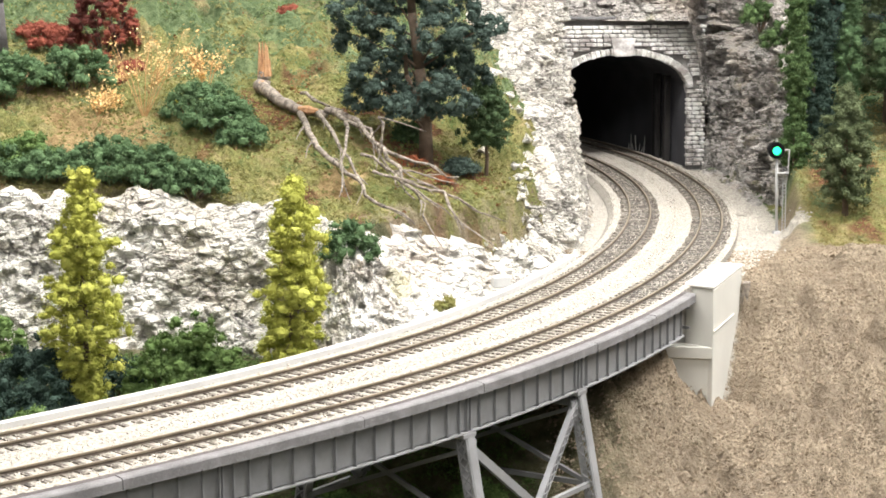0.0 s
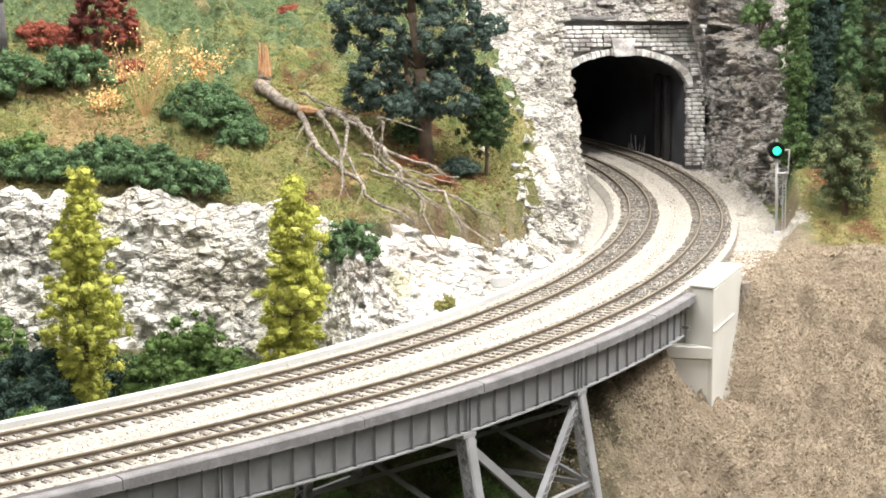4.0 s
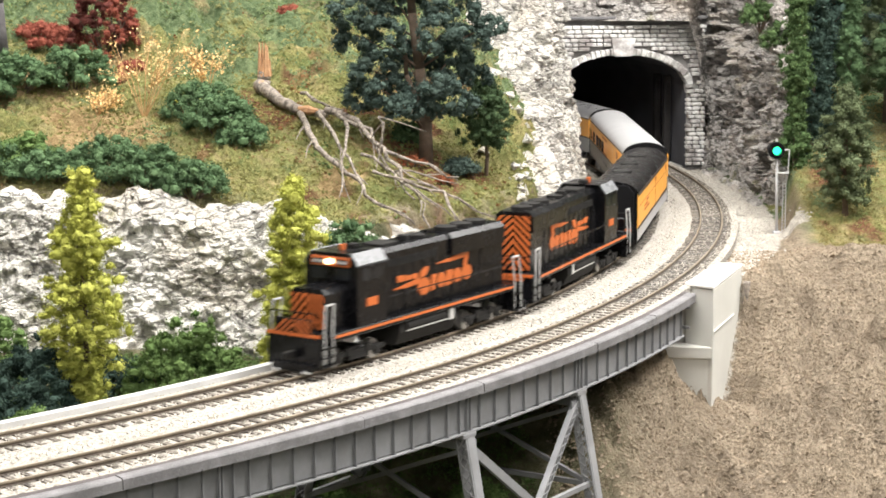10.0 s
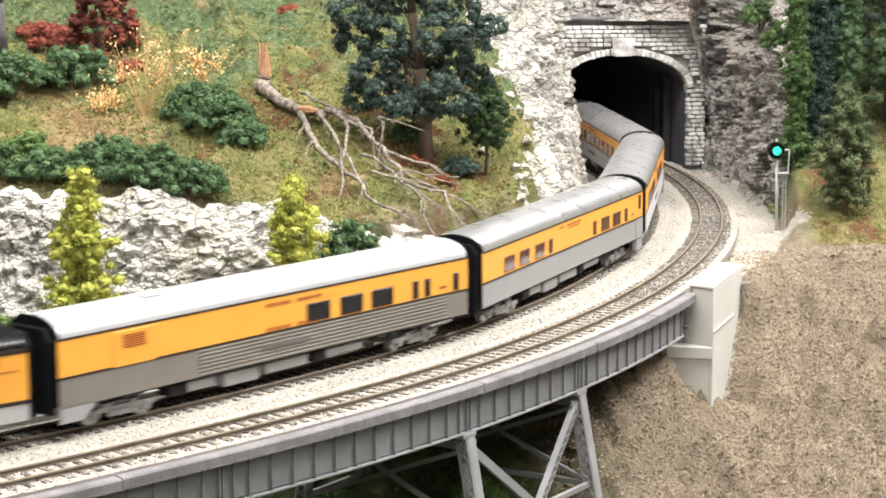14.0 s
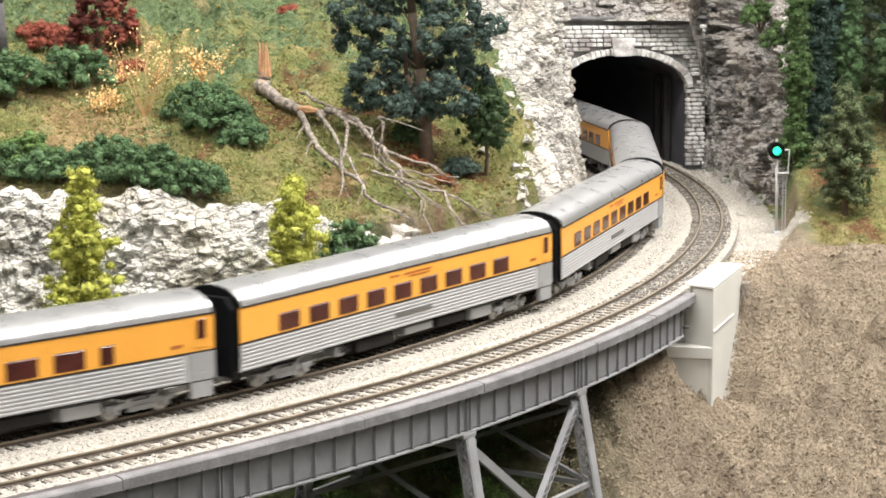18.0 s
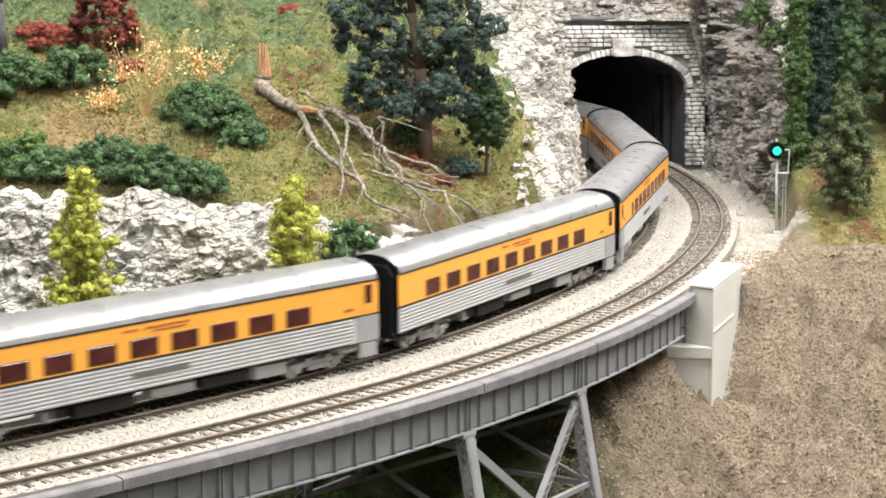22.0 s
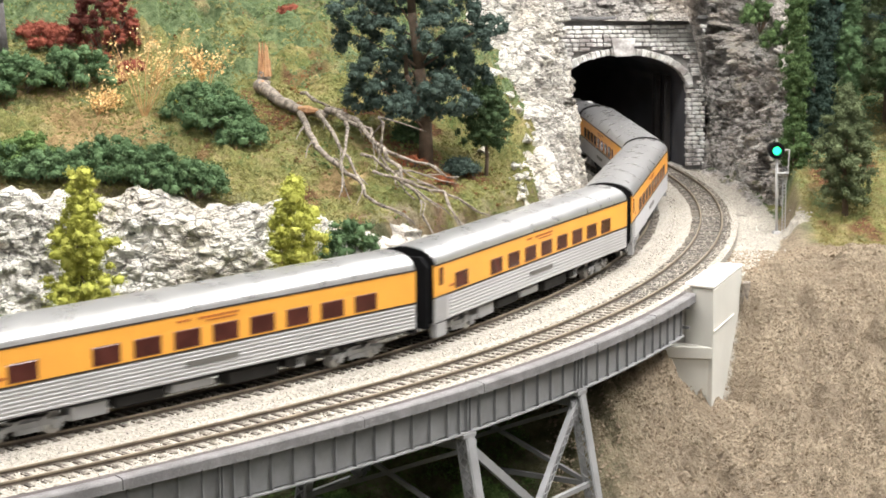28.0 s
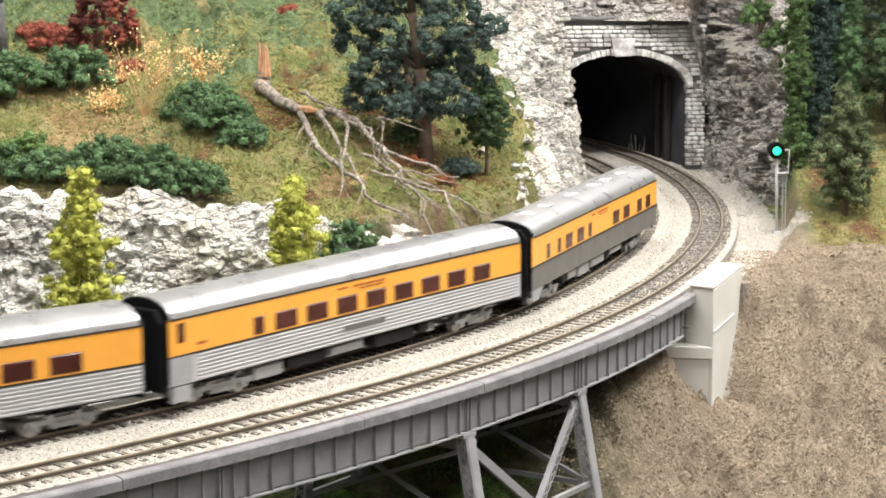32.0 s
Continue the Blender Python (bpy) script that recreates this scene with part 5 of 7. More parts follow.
# leaf_shade bushes carry the painted shade at the ravine's left
for i, (x, y, w, h, m, z) in enumerate([
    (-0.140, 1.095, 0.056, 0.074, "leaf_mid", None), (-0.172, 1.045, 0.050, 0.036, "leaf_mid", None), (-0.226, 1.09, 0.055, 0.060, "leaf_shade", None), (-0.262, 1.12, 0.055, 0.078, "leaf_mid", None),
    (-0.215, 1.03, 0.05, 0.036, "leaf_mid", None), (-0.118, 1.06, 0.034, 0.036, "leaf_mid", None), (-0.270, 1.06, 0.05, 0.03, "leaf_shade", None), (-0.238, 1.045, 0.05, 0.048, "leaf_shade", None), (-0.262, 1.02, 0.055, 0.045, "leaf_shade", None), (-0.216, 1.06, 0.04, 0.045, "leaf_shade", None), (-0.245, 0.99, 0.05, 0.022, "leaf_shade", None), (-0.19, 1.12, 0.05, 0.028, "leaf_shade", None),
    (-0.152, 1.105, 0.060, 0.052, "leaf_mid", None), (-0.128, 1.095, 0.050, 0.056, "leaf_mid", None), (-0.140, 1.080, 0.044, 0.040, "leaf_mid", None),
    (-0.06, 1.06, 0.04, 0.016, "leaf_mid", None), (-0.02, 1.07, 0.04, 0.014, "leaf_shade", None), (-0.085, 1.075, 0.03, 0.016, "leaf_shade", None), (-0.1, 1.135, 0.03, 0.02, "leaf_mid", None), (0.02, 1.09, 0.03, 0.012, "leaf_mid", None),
]):
    bush(RV, x, y, w, h, M[m], 160 + i, d=w * 0.8, z=z)
# red and gold autumn shrubs
bush("dark red autumn shrub high on the hill", -0.250, 1.485, 0.050, 0.066, M["leaf_maroon"], 201, d=0.036, size=0.0013, clump=0.0050)
bush("orange-red fringe of the autumn shrub", -0.236, 1.478, 0.026, 0.070, M["leaf_red"], 211, d=0.030, size=0.0013, clump=0.0036)
bush("low red ground plants trailing from the shrub", -0.282, 1.495, 0.052, 0.016, M["leaf_red"], 212, d=0.03, size=0.0014, clump=0.0036)
bush("low red ground plants trailing from the shrub", -0.262, 1.470, 0.038, 0.010, M["leaf_red"], 213, d=0.02, size=0.0014, clump=0.0034)
bush("low red ground plants on the hill", -0.300, 1.518, 0.045, 0.010, M["leaf_red"], 202, d=0.03, size=0.0014)
bush("low red ground plants on the hill", -0.226, 1.462, 0.016, 0.006, M["leaf_red"], 203, size=0.0014)
bush("small red plant high on the hill", -0.122, 1.604, 0.014, 0.010, M["leaf_red"], 204, size=0.0014)
bush("low red plants by the fallen tree", -0.022, 1.357, 0.026, 0.007, M["leaf_rust"], 205, size=0.0013, d=0.012, clump=0.0017)
bush("low red plants by the fallen tree", 0.0, 1.352, 0.014, 0.006, M["leaf_rust"], 206, size=0.0013, clump=0.0017)
bush("small red plant on the slope", -0.232, 1.44, 0.010, 0.006, M["leaf_red"], 207, size=0.0014)


def gold_shrub(x, y, w, h, seed, label):
    """Bare orange twigs, forking, with loose round golden leaves."""
    rng = random.Random(seed)
    root = thing("golden_shrub", label, "shrub", m=Matrix.Translation((x, y, ground_z(x, y))))
    b = bmesh.new()
    tips = []
    for i in range(8):
        a = rng.uniform(0, 6.28)
        sp = rng.uniform(0.1, 1.0)
        p = Vector((0, 0, -0.003))
        q = Vector((math.cos(a) * w * 0.22 * sp, math.sin(a) * w * 0.15 * sp, h * rng.uniform(0.3, 0.5)))
        rod(b, p, q, 0.00042, 0.0003, n=5)
        for k in range(6):
            a2 = a + rng.uniform(-0.9, 0.9)
            r = q + Vector((math.cos(a2) * w * 0.3 * rng.random(), math.sin(a2) * w * 0.2 * rng.random(), h * rng.uniform(-0.05, 0.5)))
            rod(b, q, r, 0.00028, 0.00016, n=4)
            tips += [q.lerp(r, 0.5), q.lerp(r, 0.8), r, r, r]
    part("twig_frame", b, M["twig_gold"], root, "thin orange twigs")
    V, F = flakes(tips, [0.0055] * len(tips), 1.3, 0.0023, seed)
    part_np("leaves", V, F, M["leaf_gold"], root, "sparse pale golden leaves")
    return root


gold_shrub(-0.2065, 1.385, 0.082, 0.064, 301, "bare-twigged golden autumn shrub with pale leaves")
gold_shrub(-0.168, 1.43, 0.046, 0.036, 302, "small golden autumn shrub with pale leaves")
gold_shrub(-0.238, 1.385, 0.04, 0.018, 303, "low golden autumn shrub")
bush("small yellow-green bush by the golden shrub", -0.176, 1.405, 0.018, 0.016, M["leaf_lime"], 304, size=0.0014)

# old trunk at the hill's edge
def old_trunk():
    root = thing("tree_trunk", "dark grey bare lower trunk of a tall tree", "tree", m=Matrix.Translation((-0.3185, 1.447, ground_z(-0.3185, 1.447))))
    part("trunk", poly_rod([(0, 0, -0.006), (0.001, 0, 0.012), (-0.001, 0, 0.05), (-0.004, 0, 0.12)], [0.0078, 0.0058, 0.0052, 0.0046], 10), M["grey_bark"], root, smooth=True)
    V, F = flakes([(-0.004 + 0.03 * math.cos(k * 2.4), 0.03 * math.sin(k * 2.4), 0.115 + 0.004 * (k % 5)) for k in range(16)], [0.009] * 16, 50, 0.0022, 55)
    part_np("crown", V, F, M["leaf_dark"], root)


old_trunk()


# fallen tree: snapped stump, trunk and bare limbs lying down the slope
def fallen_tree():
    root = thing("fallen_tree", "snapped grey dead tree with splintered stump lying downhill", "dead tree")
    rng = random.Random(9)

    def limb(pts, r0, r1, name="limb", lift=0.004, mat="deadwood", sway=0.0022):
        out = []
        fine = []
        for a, b in zip(pts, pts[1:]):
            a, b = Vector(a), Vector(b)
            for k in range(3):
                fine.append(a.lerp(b, k / 3))
        fine.append(Vector(pts[-1]))
        n = len(fine)
        for i, p in enumerate(fine):
            q = p + Vector((rng.uniform(-1, 1), rng.uniform(-1, 1), rng.uniform(-1, 1))) * sway * (0 if i in (0,) else 1)
            q.z = max(q.z, ground_z(q.x, q.y) + r1) if name != "stump" else q.z
            out.append(q + Vector((0, 0, lift)))
        thin = 0.95 if name in ("trunk", "stump") else 0.85
        rads = [thin * (r0 + (r1 - r0) * (i / (n - 1)) ** 0.8) for i in range(n)]
        part(name, poly_rod(out, rads, 8), M[mat], root, smooth=True)
        return out

    T = [(-0.1315, 1.437, 0.113), (-0.1132, 1.409, 0.103), (-0.0964, 1.394, 0.098), (-0.0805, 1.388, 0.096)]
    limb(T, 0.0052, 0.0030, "trunk", 0.001, sway=0.0007)
    limb([(-0.130, 1.4385, 0.103), (-0.1285, 1.440, 0.114), (-0.1275, 1.4405, 0.124)], 0.0062, 0.0046, "stump", 0.0, "deadwood", 0.0004)
    for i in range(9):
        a = i * 0.7
        r = 0.0032
        b = Vector((-0.1275 + math.cos(a) * r, 1.4405 + math.sin(a) * r, 0.120))
        t = b + Vector((rng.uniform(-0.001, 0.002), 0, rng.uniform(0.012, 0.032)))
        part("splinter", rod(bmesh.new(), b, t, 0.0022, 0.0004, n=5), M["rawwood"], root, "raw orange splinter")
    part("torn_wood", poly_rod([(-0.100, 1.3895, 0.1015), (-0.093, 1.386, 0.1005), (-0.086, 1.383, 0.1000)], [0.0012, 0.0034, 0.0012], 6), M["rawwood"], root, "torn pale heartwood")
    part("torn_wood", poly_rod([(-0.133, 1.4345, 0.1135), (-0.129, 1.433, 0.1145), (-0.124, 1.429, 0.1125)], [0.001, 0.0036, 0.001], 6), M["rawwood"], root, "torn pale heartwood")
    L = [
        ([(-0.0985, 1.388, 0.094), (-0.0872, 1.336, 0.080), (-0.0709, 1.306, 0.068), (-0.0607, 1.300, 0.064), (-0.0486, 1.272, 0.052), (-0.034, 1.266, 0.043), (-0.0185, 1.280, 0.034)], 0.0030, 0.0007),
        ([(-0.0805, 1.388, 0.096), (-0.0564, 1.364, 0.091), (-0.0399, 1.326, 0.075), (-0.0248, 1.302, 0.058)], 0.0032, 0.0012),
        ([(-0.0660, 1.362, 0.090), (-0.0661, 1.318, 0.078), (-0.0629, 1.268, 0.055)], 0.0018, 0.0006),
        ([(-0.0399, 1.326, 0.075), (-0.0101, 1.338, 0.064), (0.0124, 1.338, 0.053)], 0.0019, 0.0005),
        ([(-0.0248, 1.302, 0.058), (0.0005, 1.306, 0.048), (0.0151, 1.285, 0.026)], 0.0016, 0.0006),
        ([(-0.0163, 1.310, 0.056), (0.0118, 1.320, 0.043), (0.0292, 1.338, 0.030)], 0.0014, 0.0005),
        ([(-0.0996, 1.412, 0.106), (-0.0851, 1.400, 0.102), (-0.0669, 1.384, 0.096)], 0.0016, 0.0006),
        ([(-0.0879, 1.388, 0.096), (-0.0656, 1.326, 0.076), (-0.0528, 1.288, 0.058)], 0.0022, 0.0008),
        ([(-0.0459, 1.300, 0.064), (-0.0237, 1.300, 0.055), (-0.0051, 1.302, 0.041)], 0.0014, 0.0005),
        ([(-0.0540, 1.320, 0.073), (-0.0313, 1.312, 0.062), (-0.0014, 1.336, 0.058)], 0.0015, 0.0005),
        ([(-0.0415, 1.330, 0.072), (-0.0410, 1.331, 0.092), (-0.0418, 1.331, 0.096)], 0.0014, 0.0008),
        ([(-0.0720, 1.375, 0.094), (-0.0500, 1.350, 0.086), (-0.0350, 1.318, 0.066), (-0.0200, 1.290, 0.046)], 0.0019, 0.0006),
        ([(-0.0300, 1.310, 0.062), (-0.0150, 1.292, 0.046), (-0.0100, 1.272, 0.036)], 0.0011, 0.0004),
    ]
    for pts, r0, r1 in L:
        out = limb(pts, r0, r1)
        for k in range(1, len(out) - 1, 2):
            along = (out[k + 1] - out[k]).normalized()
            d = (along * 1.2 + Vector((rng.uniform(-1, 1), rng.uniform(-1, 0.4), rng.uniform(-0.5, 0.2))) * 0.6) * rng.uniform(0.008, 0.026)
            mid = out[k] + d * 0.5 + Vector((rng.uniform(-1, 1), rng.uniform(-1, 1), rng.uniform(-1, 1))) * 0.0016
            part("twig", poly_rod([out[k], mid, out[k] + d], [0.00072, 0.00048, 0.00020], 5), M["deadwood"], root)


fallen_tree()


# flocked turf: stands over the whole grassed slope
def turf(name, count, seed, box4, size, mat, cond, label, lift=0.0006):
    rng = np.random.default_rng(seed)
    V, F = [], []
    x0, x1, y0, y1 = box4
    P = np.stack([rng.uniform(x0, x1, count), rng.uniform(y0, y1, count)], 1)
    cs = []
    for x, y in P:
        i = min(max(int(np.searchsorted(gy, y)), 0), ny - 1)
        j = min(max(int(np.searchsorted(gx, x)), 0), nx - 1)
        if not cond(c_grass[i, j], x, y):
            continue
        cs.append((x, y, ground_z(x, y) + lift))
    V, F = flakes(cs, [0.0016] * len(cs), 2, size * 1.3, seed, 0.5)
    ob = part_np(name, V, F, mat)
    return tagged(ob, label, "grass", kind="stuff")


def patch(x, y, k):
    return noise.noise((x * 22, y * 16, k))


VIEW = (-0.42, 0.13, 1.24, 1.78)
turf("dry_turf", 34000, 1, VIEW, 0.0017, M["grass_tuft"], lambda g, x, y: g > 0.5 and patch(x, y, 3) * 0.7 + (y - 1.46) * 2.2 + (x + 0.12) * -0.6 < 0.08, "dry olive and straw-coloured turf on the hill")
turf("green_turf", 16000, 2, VIEW, 0.0019, foliage("green_turf_flock", (0.09, 0.14, 0.045), (0.20, 0.26, 0.11)), lambda g, x, y: g > 0.5 and patch(x, y, 3) + (y - 1.5) * 1.6 > 0.02, "green mossy turf patches on the hill", 0.001)
turf("rust_turf", 9000, 3, VIEW, 0.0015, foliage("rust_turf_flock", (0.16, 0.10, 0.05), (0.27, 0.16, 0.08)), lambda g, x, y: g > 0.5 and patch(x, y, 9) > 0.22, "rust-coloured dead leaves on the hill", 0.0008)
turf("slope_turf", 14000, 4, (0.24, 0.6, 1.44, 1.75), 0.0016, foliage("slope_turf_flock", (0.16, 0.15, 0.055), (0.33, 0.28, 0.12)), lambda g, x, y: g > 0.5 and x > 0.279, "short dry grass on the right slope")


def cover_mats(name, count, seed, box4, mat, cond, label, r0=0.0025, r1=0.0055):
    rng = np.random.default_rng(seed)
    cs, rs = [], []
    for _ in range(count):
        x, y = rng.uniform(box4[0], box4[1]), rng.uniform(box4[2], box4[3])
        i = min(max(int(np.searchsorted(gy, y)), 0), ny - 1)
        j = min(max(int(np.searchsorted(gx, x)), 0), nx - 1)
        if cond(c_grass[i, j], x, y):
            cs.append((x, y, ground_z(x, y) + 0.0004))
            rs.append(rng.uniform(r0, r1))
    V, F = flakes(cs, rs, 9, 0.0019, seed, 0.42)
    return tagged(part_np(name, V, F, mat), label, "ground cover", kind="stuff")


cover_mats("moss_mat", 7000, 21, VIEW, foliage("soft_green_cover", (0.085, 0.13, 0.06), (0.20, 0.26, 0.13)), lambda g, x, y: g > 0.8 and patch(x, y, 3) * 0.7 + (y - 1.46) * 2.2 + (x + 0.12) * -0.6 > 0.05, "soft green ground cover on the upper hill")
cover_mats("olive_mat", 6000, 22, VIEW, foliage("olive_cover", (0.20, 0.205, 0.07), (0.36, 0.335, 0.15)), lambda g, x, y: g > 0.6 and patch(x, y, 14) > -0.05, "olive and straw ground cover on the hill", 0.0018, 0.0042)
cover_mats("rust_mat", 3500, 23, VIEW, foliage("rust_cover", (0.13, 0.055, 0.025), (0.27, 0.13, 0.06)), lambda g, x, y: g > 0.6 and patch(x, y, 31) + (x + 0.08) * 1.5 > 0.22, "reddish brown ground cover on the hill", 0.0015, 0.0035)
cover_mats("ravine_mat", 5200, 24, (-0.32, 0.05, 0.97, 1.20), M["leaf_mid"], lambda g, x, y: g < 0.3, "green undergrowth in the ravine", 0.003, 0.007)


def rubble(name, count, seed, place, r0, r1, mat, label, kind="stuff"):
    rng = np.random.default_rng(seed)
    V, F = [], []
    base = np.array([(1, 0, 0), (-1, 0, 0), (0, 1, 0), (0, -1, 0), (0, 0, 0.8), (0, 0, -0.8)], float)
    fc = [(0, 2, 4), (2, 1, 4), (1, 3, 4), (3, 0, 4), (2, 0, 5), (1, 2, 5), (3, 1, 5), (0, 3, 5)]
    for i in range(count):
        x, y, z = place(rng)
        q = (base + rng.normal(size=(6, 3)) * 0.3) * rng.uniform(r0, r1)
        k = len(V)
        V += (q + np.array((x, y, z))).tolist()
        F += [tuple(k + a for a in f) for f in fc]
    return tagged(part_np(name, V, F, mat), label, "stones", kind=kind)


def on_ground(x, y):
    return x, y, ground_z(x, y)


def by_track(rng):
    s = rng.uniform(0.62, 1.14)
    p = tp(s, rng.choice([-1, 1]) * 0 - 0.078 - abs(rng.normal()) * 0.012, 0)
    return on_ground(p.x, p.y)


rubble("shoulder_gravel", 2600, 11, by_track, 0.0005, 0.0013, M["stone"], "pale gravel on the track shoulder")
rubble("signal_gravel", 700, 12, lambda r: on_ground(0.259 + r.normal() * 0.008, 1.512 + r.normal() * 0.004), 0.0005, 0.0013, M["stone"], "pale gravel heap round the signal")
rubble("talus", 260, 13, lambda r: (lambda s, d: on_ground(*tp(s, d, 0)[:2]))(r.uniform(0.92, 1.14), -0.100 - abs(r.normal()) * 0.004), 0.0012, 0.0045, M["rock_grey"], "broken dark stones at the foot of the rock")


def bank_edge(rng):
    s = rng.uniform(0.60, 1.05)
    p = tp(s, float(np.interp(s, BANK_S, BANK_D)) + 0.004 + rng.normal() * 0.012, 0)
    return on_ground(p.x, p.y)


rubble("bank_boulders", 420, 17, bank_edge, 0.0012, 0.0072, M["rock_pale"], "pale broken rock along the grass edge")
cover_mats("bank_moss", 1500, 18, (0.0, 0.09, 1.30, 1.66), M["grass_tuft"], lambda g, x, y: 0.05 < g < 0.98, "olive tufts creeping over the rock edge", 0.0015, 0.0045)
earth_m = foliage("dry_earth_crumb", (0.13, 0.10, 0.07), (0.33, 0.265, 0.193))
rubble("earth_clods", 46000, 14, lambda r: on_ground(r.uniform(0.06, 0.38), r.uniform(1.02, 1.44)), 0.0005, 0.0012, earth_m, "small earth clods on the bare slope")
for i, (x, y, r) in enumerate(((0.2772, 1.404, 0.0042), (0.286, 1.408, 0.0022), (0.272, 1.412, 0.0024), (0.226, 1.30, 0.0016))):
    ob = rubble("earth_clump", 1, 40 + i, lambda q: (0, 0, 0), r, r * 1.05, earth_m, "dark clump of earth on the slope", kind="")
    ob.matrix_basis = Matrix.Translation((x, y, ground_z(x, y) + r * 0.4))


# ================= signal =================
def signal():
    x, y = 0.2555, 1.518
    z0 = ground_z(x, y)
    root = thing("railway_signal", "slim silver signal mast with ladder, lit green", "signal", m=Matrix.Translation((x, y, z0)))
    part("base", boxes((0, 0, 0.001, 0.006, 0.006, 0.004), bevel=0.0006), M["silver"], root)
    part("mast", rod(bmesh.new(), (0, 0, 0), (-0.0014, 0, 0.0695), 0.0011, n=10), M["silver"], root, smooth=True)
    hd = part("signal_head", rod(rod(bmesh.new(), (-0.0022, -0.0045, 0.0652), (-0.0022, 0.001, 0.0652), 0.0064, n=24), (-0.0022, -0.0085, 0.0652), (-0.0022, -0.0045, 0.0652), 0.0034, 0.0032, n=20, cap=False), M["black"], root, "black round target with hood")
    part("lens", rod(bmesh.new(), (-0.0022, -0.0052, 0.0652), (-0.0022, -0.0046, 0.0652), 0.0031, n=20), M["green_light"], hd, "lit green lens")
    part("finial", rod(bmesh.new(), (-0.0015, 0, 0.0695), (-0.0015, 0, 0.0740), 0.0013, 0.0006, n=8), M["white"], root)
    lb = bmesh.new()
    for dx in (0.0042, 0.0066):
        rod(lb, (dx, 0.001, 0.0), (dx, 0.001, 0.048), 0.00035, n=5)
    for i in range(16):
        rod(lb, (0.0042, 0.001, 0.003 + 0.0026 * i), (0.0066, 0.001, 0.003 + 0.0026 * i), 0.00025, n=4)
    part("ladder", lb, M["silver"], root)
    pb = bmesh.new()
    box(pb, 0.0040, 0, 0.0475, 0.0085, 0.005, 0.0008)
    rod(pb, (0.0075, 0, 0.0475), (0.0084, 0, 0.0652), 0.0005, n=5)
    rod(pb, (0.0084, 0, 0.0652), (0.0040, 0, 0.0652), 0.0004, n=5)
    part("platform", pb, M["white"], root, "white platform with rail")


signal()


# timber posts in the bore, scrap stakes and a grey slab by the bank
for i, (s, d) in enumerate(((1.225, -0.0905), (1.250, -0.0895))):
    p = tp(s, d, 0.034)
    ob = tagged(part("timber_post", boxes((0, 0, 0, 0.008, 0.006, 0.088), bevel=0.0005), plain("dark_timber", (0.016, 0.014, 0.014), 0.9, 0, 0.3, 90) if i == 0 else bpy.data.materials["dark_timber"]),
                "dark brown timber post against the tunnel wall", "post", group="tunnel posts")
    ob.matrix_basis = Matrix.Translation(p) @ Matrix.Rotation(rail_at(s)[2], 4, "Z")


def stakes():
    p = tp(1.300, -0.0900, -0.0085)
    root = thing("scrap_stakes", "pale stripped twigs standing by the tunnel track", "twigs", m=Matrix.Translation(p))
    rng = random.Random(3)
    for i in range(9):
        x = -0.010 + 0.0026 * i
        b = rod(bmesh.new(), (x, rng.uniform(-0.002, 0.002), 0), (x + rng.uniform(-0.002, 0.002), 0, rng.choice((0.006, 0.010, 0.019))), 0.0007, 0.0003, n=5)
        part("stake", b, M["white"], root)


stakes()
gp = tp(0.475, 0.036, 0.0)
ob = tagged(part("concrete_block", boxes((0, 0, 0.001, 0.012, 0.006, 0.007), bevel=0.0005), M["coping_white"]), "small pale grey concrete block in the rock bank", "block")
ob.matrix_basis = Matrix.Translation(gp) @ Matrix.Rotation(0.3, 4, "Z")
bush("small pale olive plant at the foot of the rock bank", tp(0.385, 0.034, 0)[0], tp(0.385, 0.034, 0)[1], 0.012, 0.012, M["grass_tuft"], 402, z=-0.004, clump=0.003, size=0.0012)
# ================= unseen room added round the layout =============
def room():
    def slab(name, cx, cy, cz, sx, sy, sz, mat, label, cat):
        tagged(part(name, boxes((cx, cy, cz, sx, sy, sz)), mat), label, cat, kind="structure")
    slab("floor", -0.5, 1.2, -1.15, 7.0, 7.0, 0.1, M["room_floor"], "unseen plain grey floor closing the room", "floor")
    slab("ceiling", -0.5, 1.2, 1.65, 7.0, 7.0, 0.1, M["room_wall"], "unseen plain pale ceiling", "ceiling")
    slab("wall_north", -0.5, 4.75, 0.25, 7.0, 0.1, 2.7, M["room_wall"], "unseen plain pale wall", "wall")
    slab("wall_south", -0.5, -2.35, 0.25, 7.0, 0.1, 2.7, M["room_wall"], "unseen plain pale wall", "wall")
    slab("wall_east", 3.05, 1.2, 0.25, 0.1, 7.0, 2.7, M["room_wall"], "unseen plain pale wall", "wall")
    slab("wall_west", -4.05, 1.2, 0.25, 0.1, 7.0, 2.7, M["room_wall"], "unseen plain pale wall", "wall")
    slab("layout_table", -0.65, 1.78, -0.65, 4.4, 2.96, 0.9, M["fascia"], "dark green boxed layout table under the scenery", "table")


room()
# ================= the train =================
CAR_L, HW = 0.2888, 0.0178
SILL, BELT, EAVE, TOP = 0.0132, 0.0272, 0.0452, 0.0545


def car_profile(hw=HW, z0=EAVE, z1=TOP):
    out = []
    for i in range(13):
        a = math.pi * i / 12
        out.append((-hw * math.cos(a), z0 + (z1 - z0) * math.sin(a)))
    return out


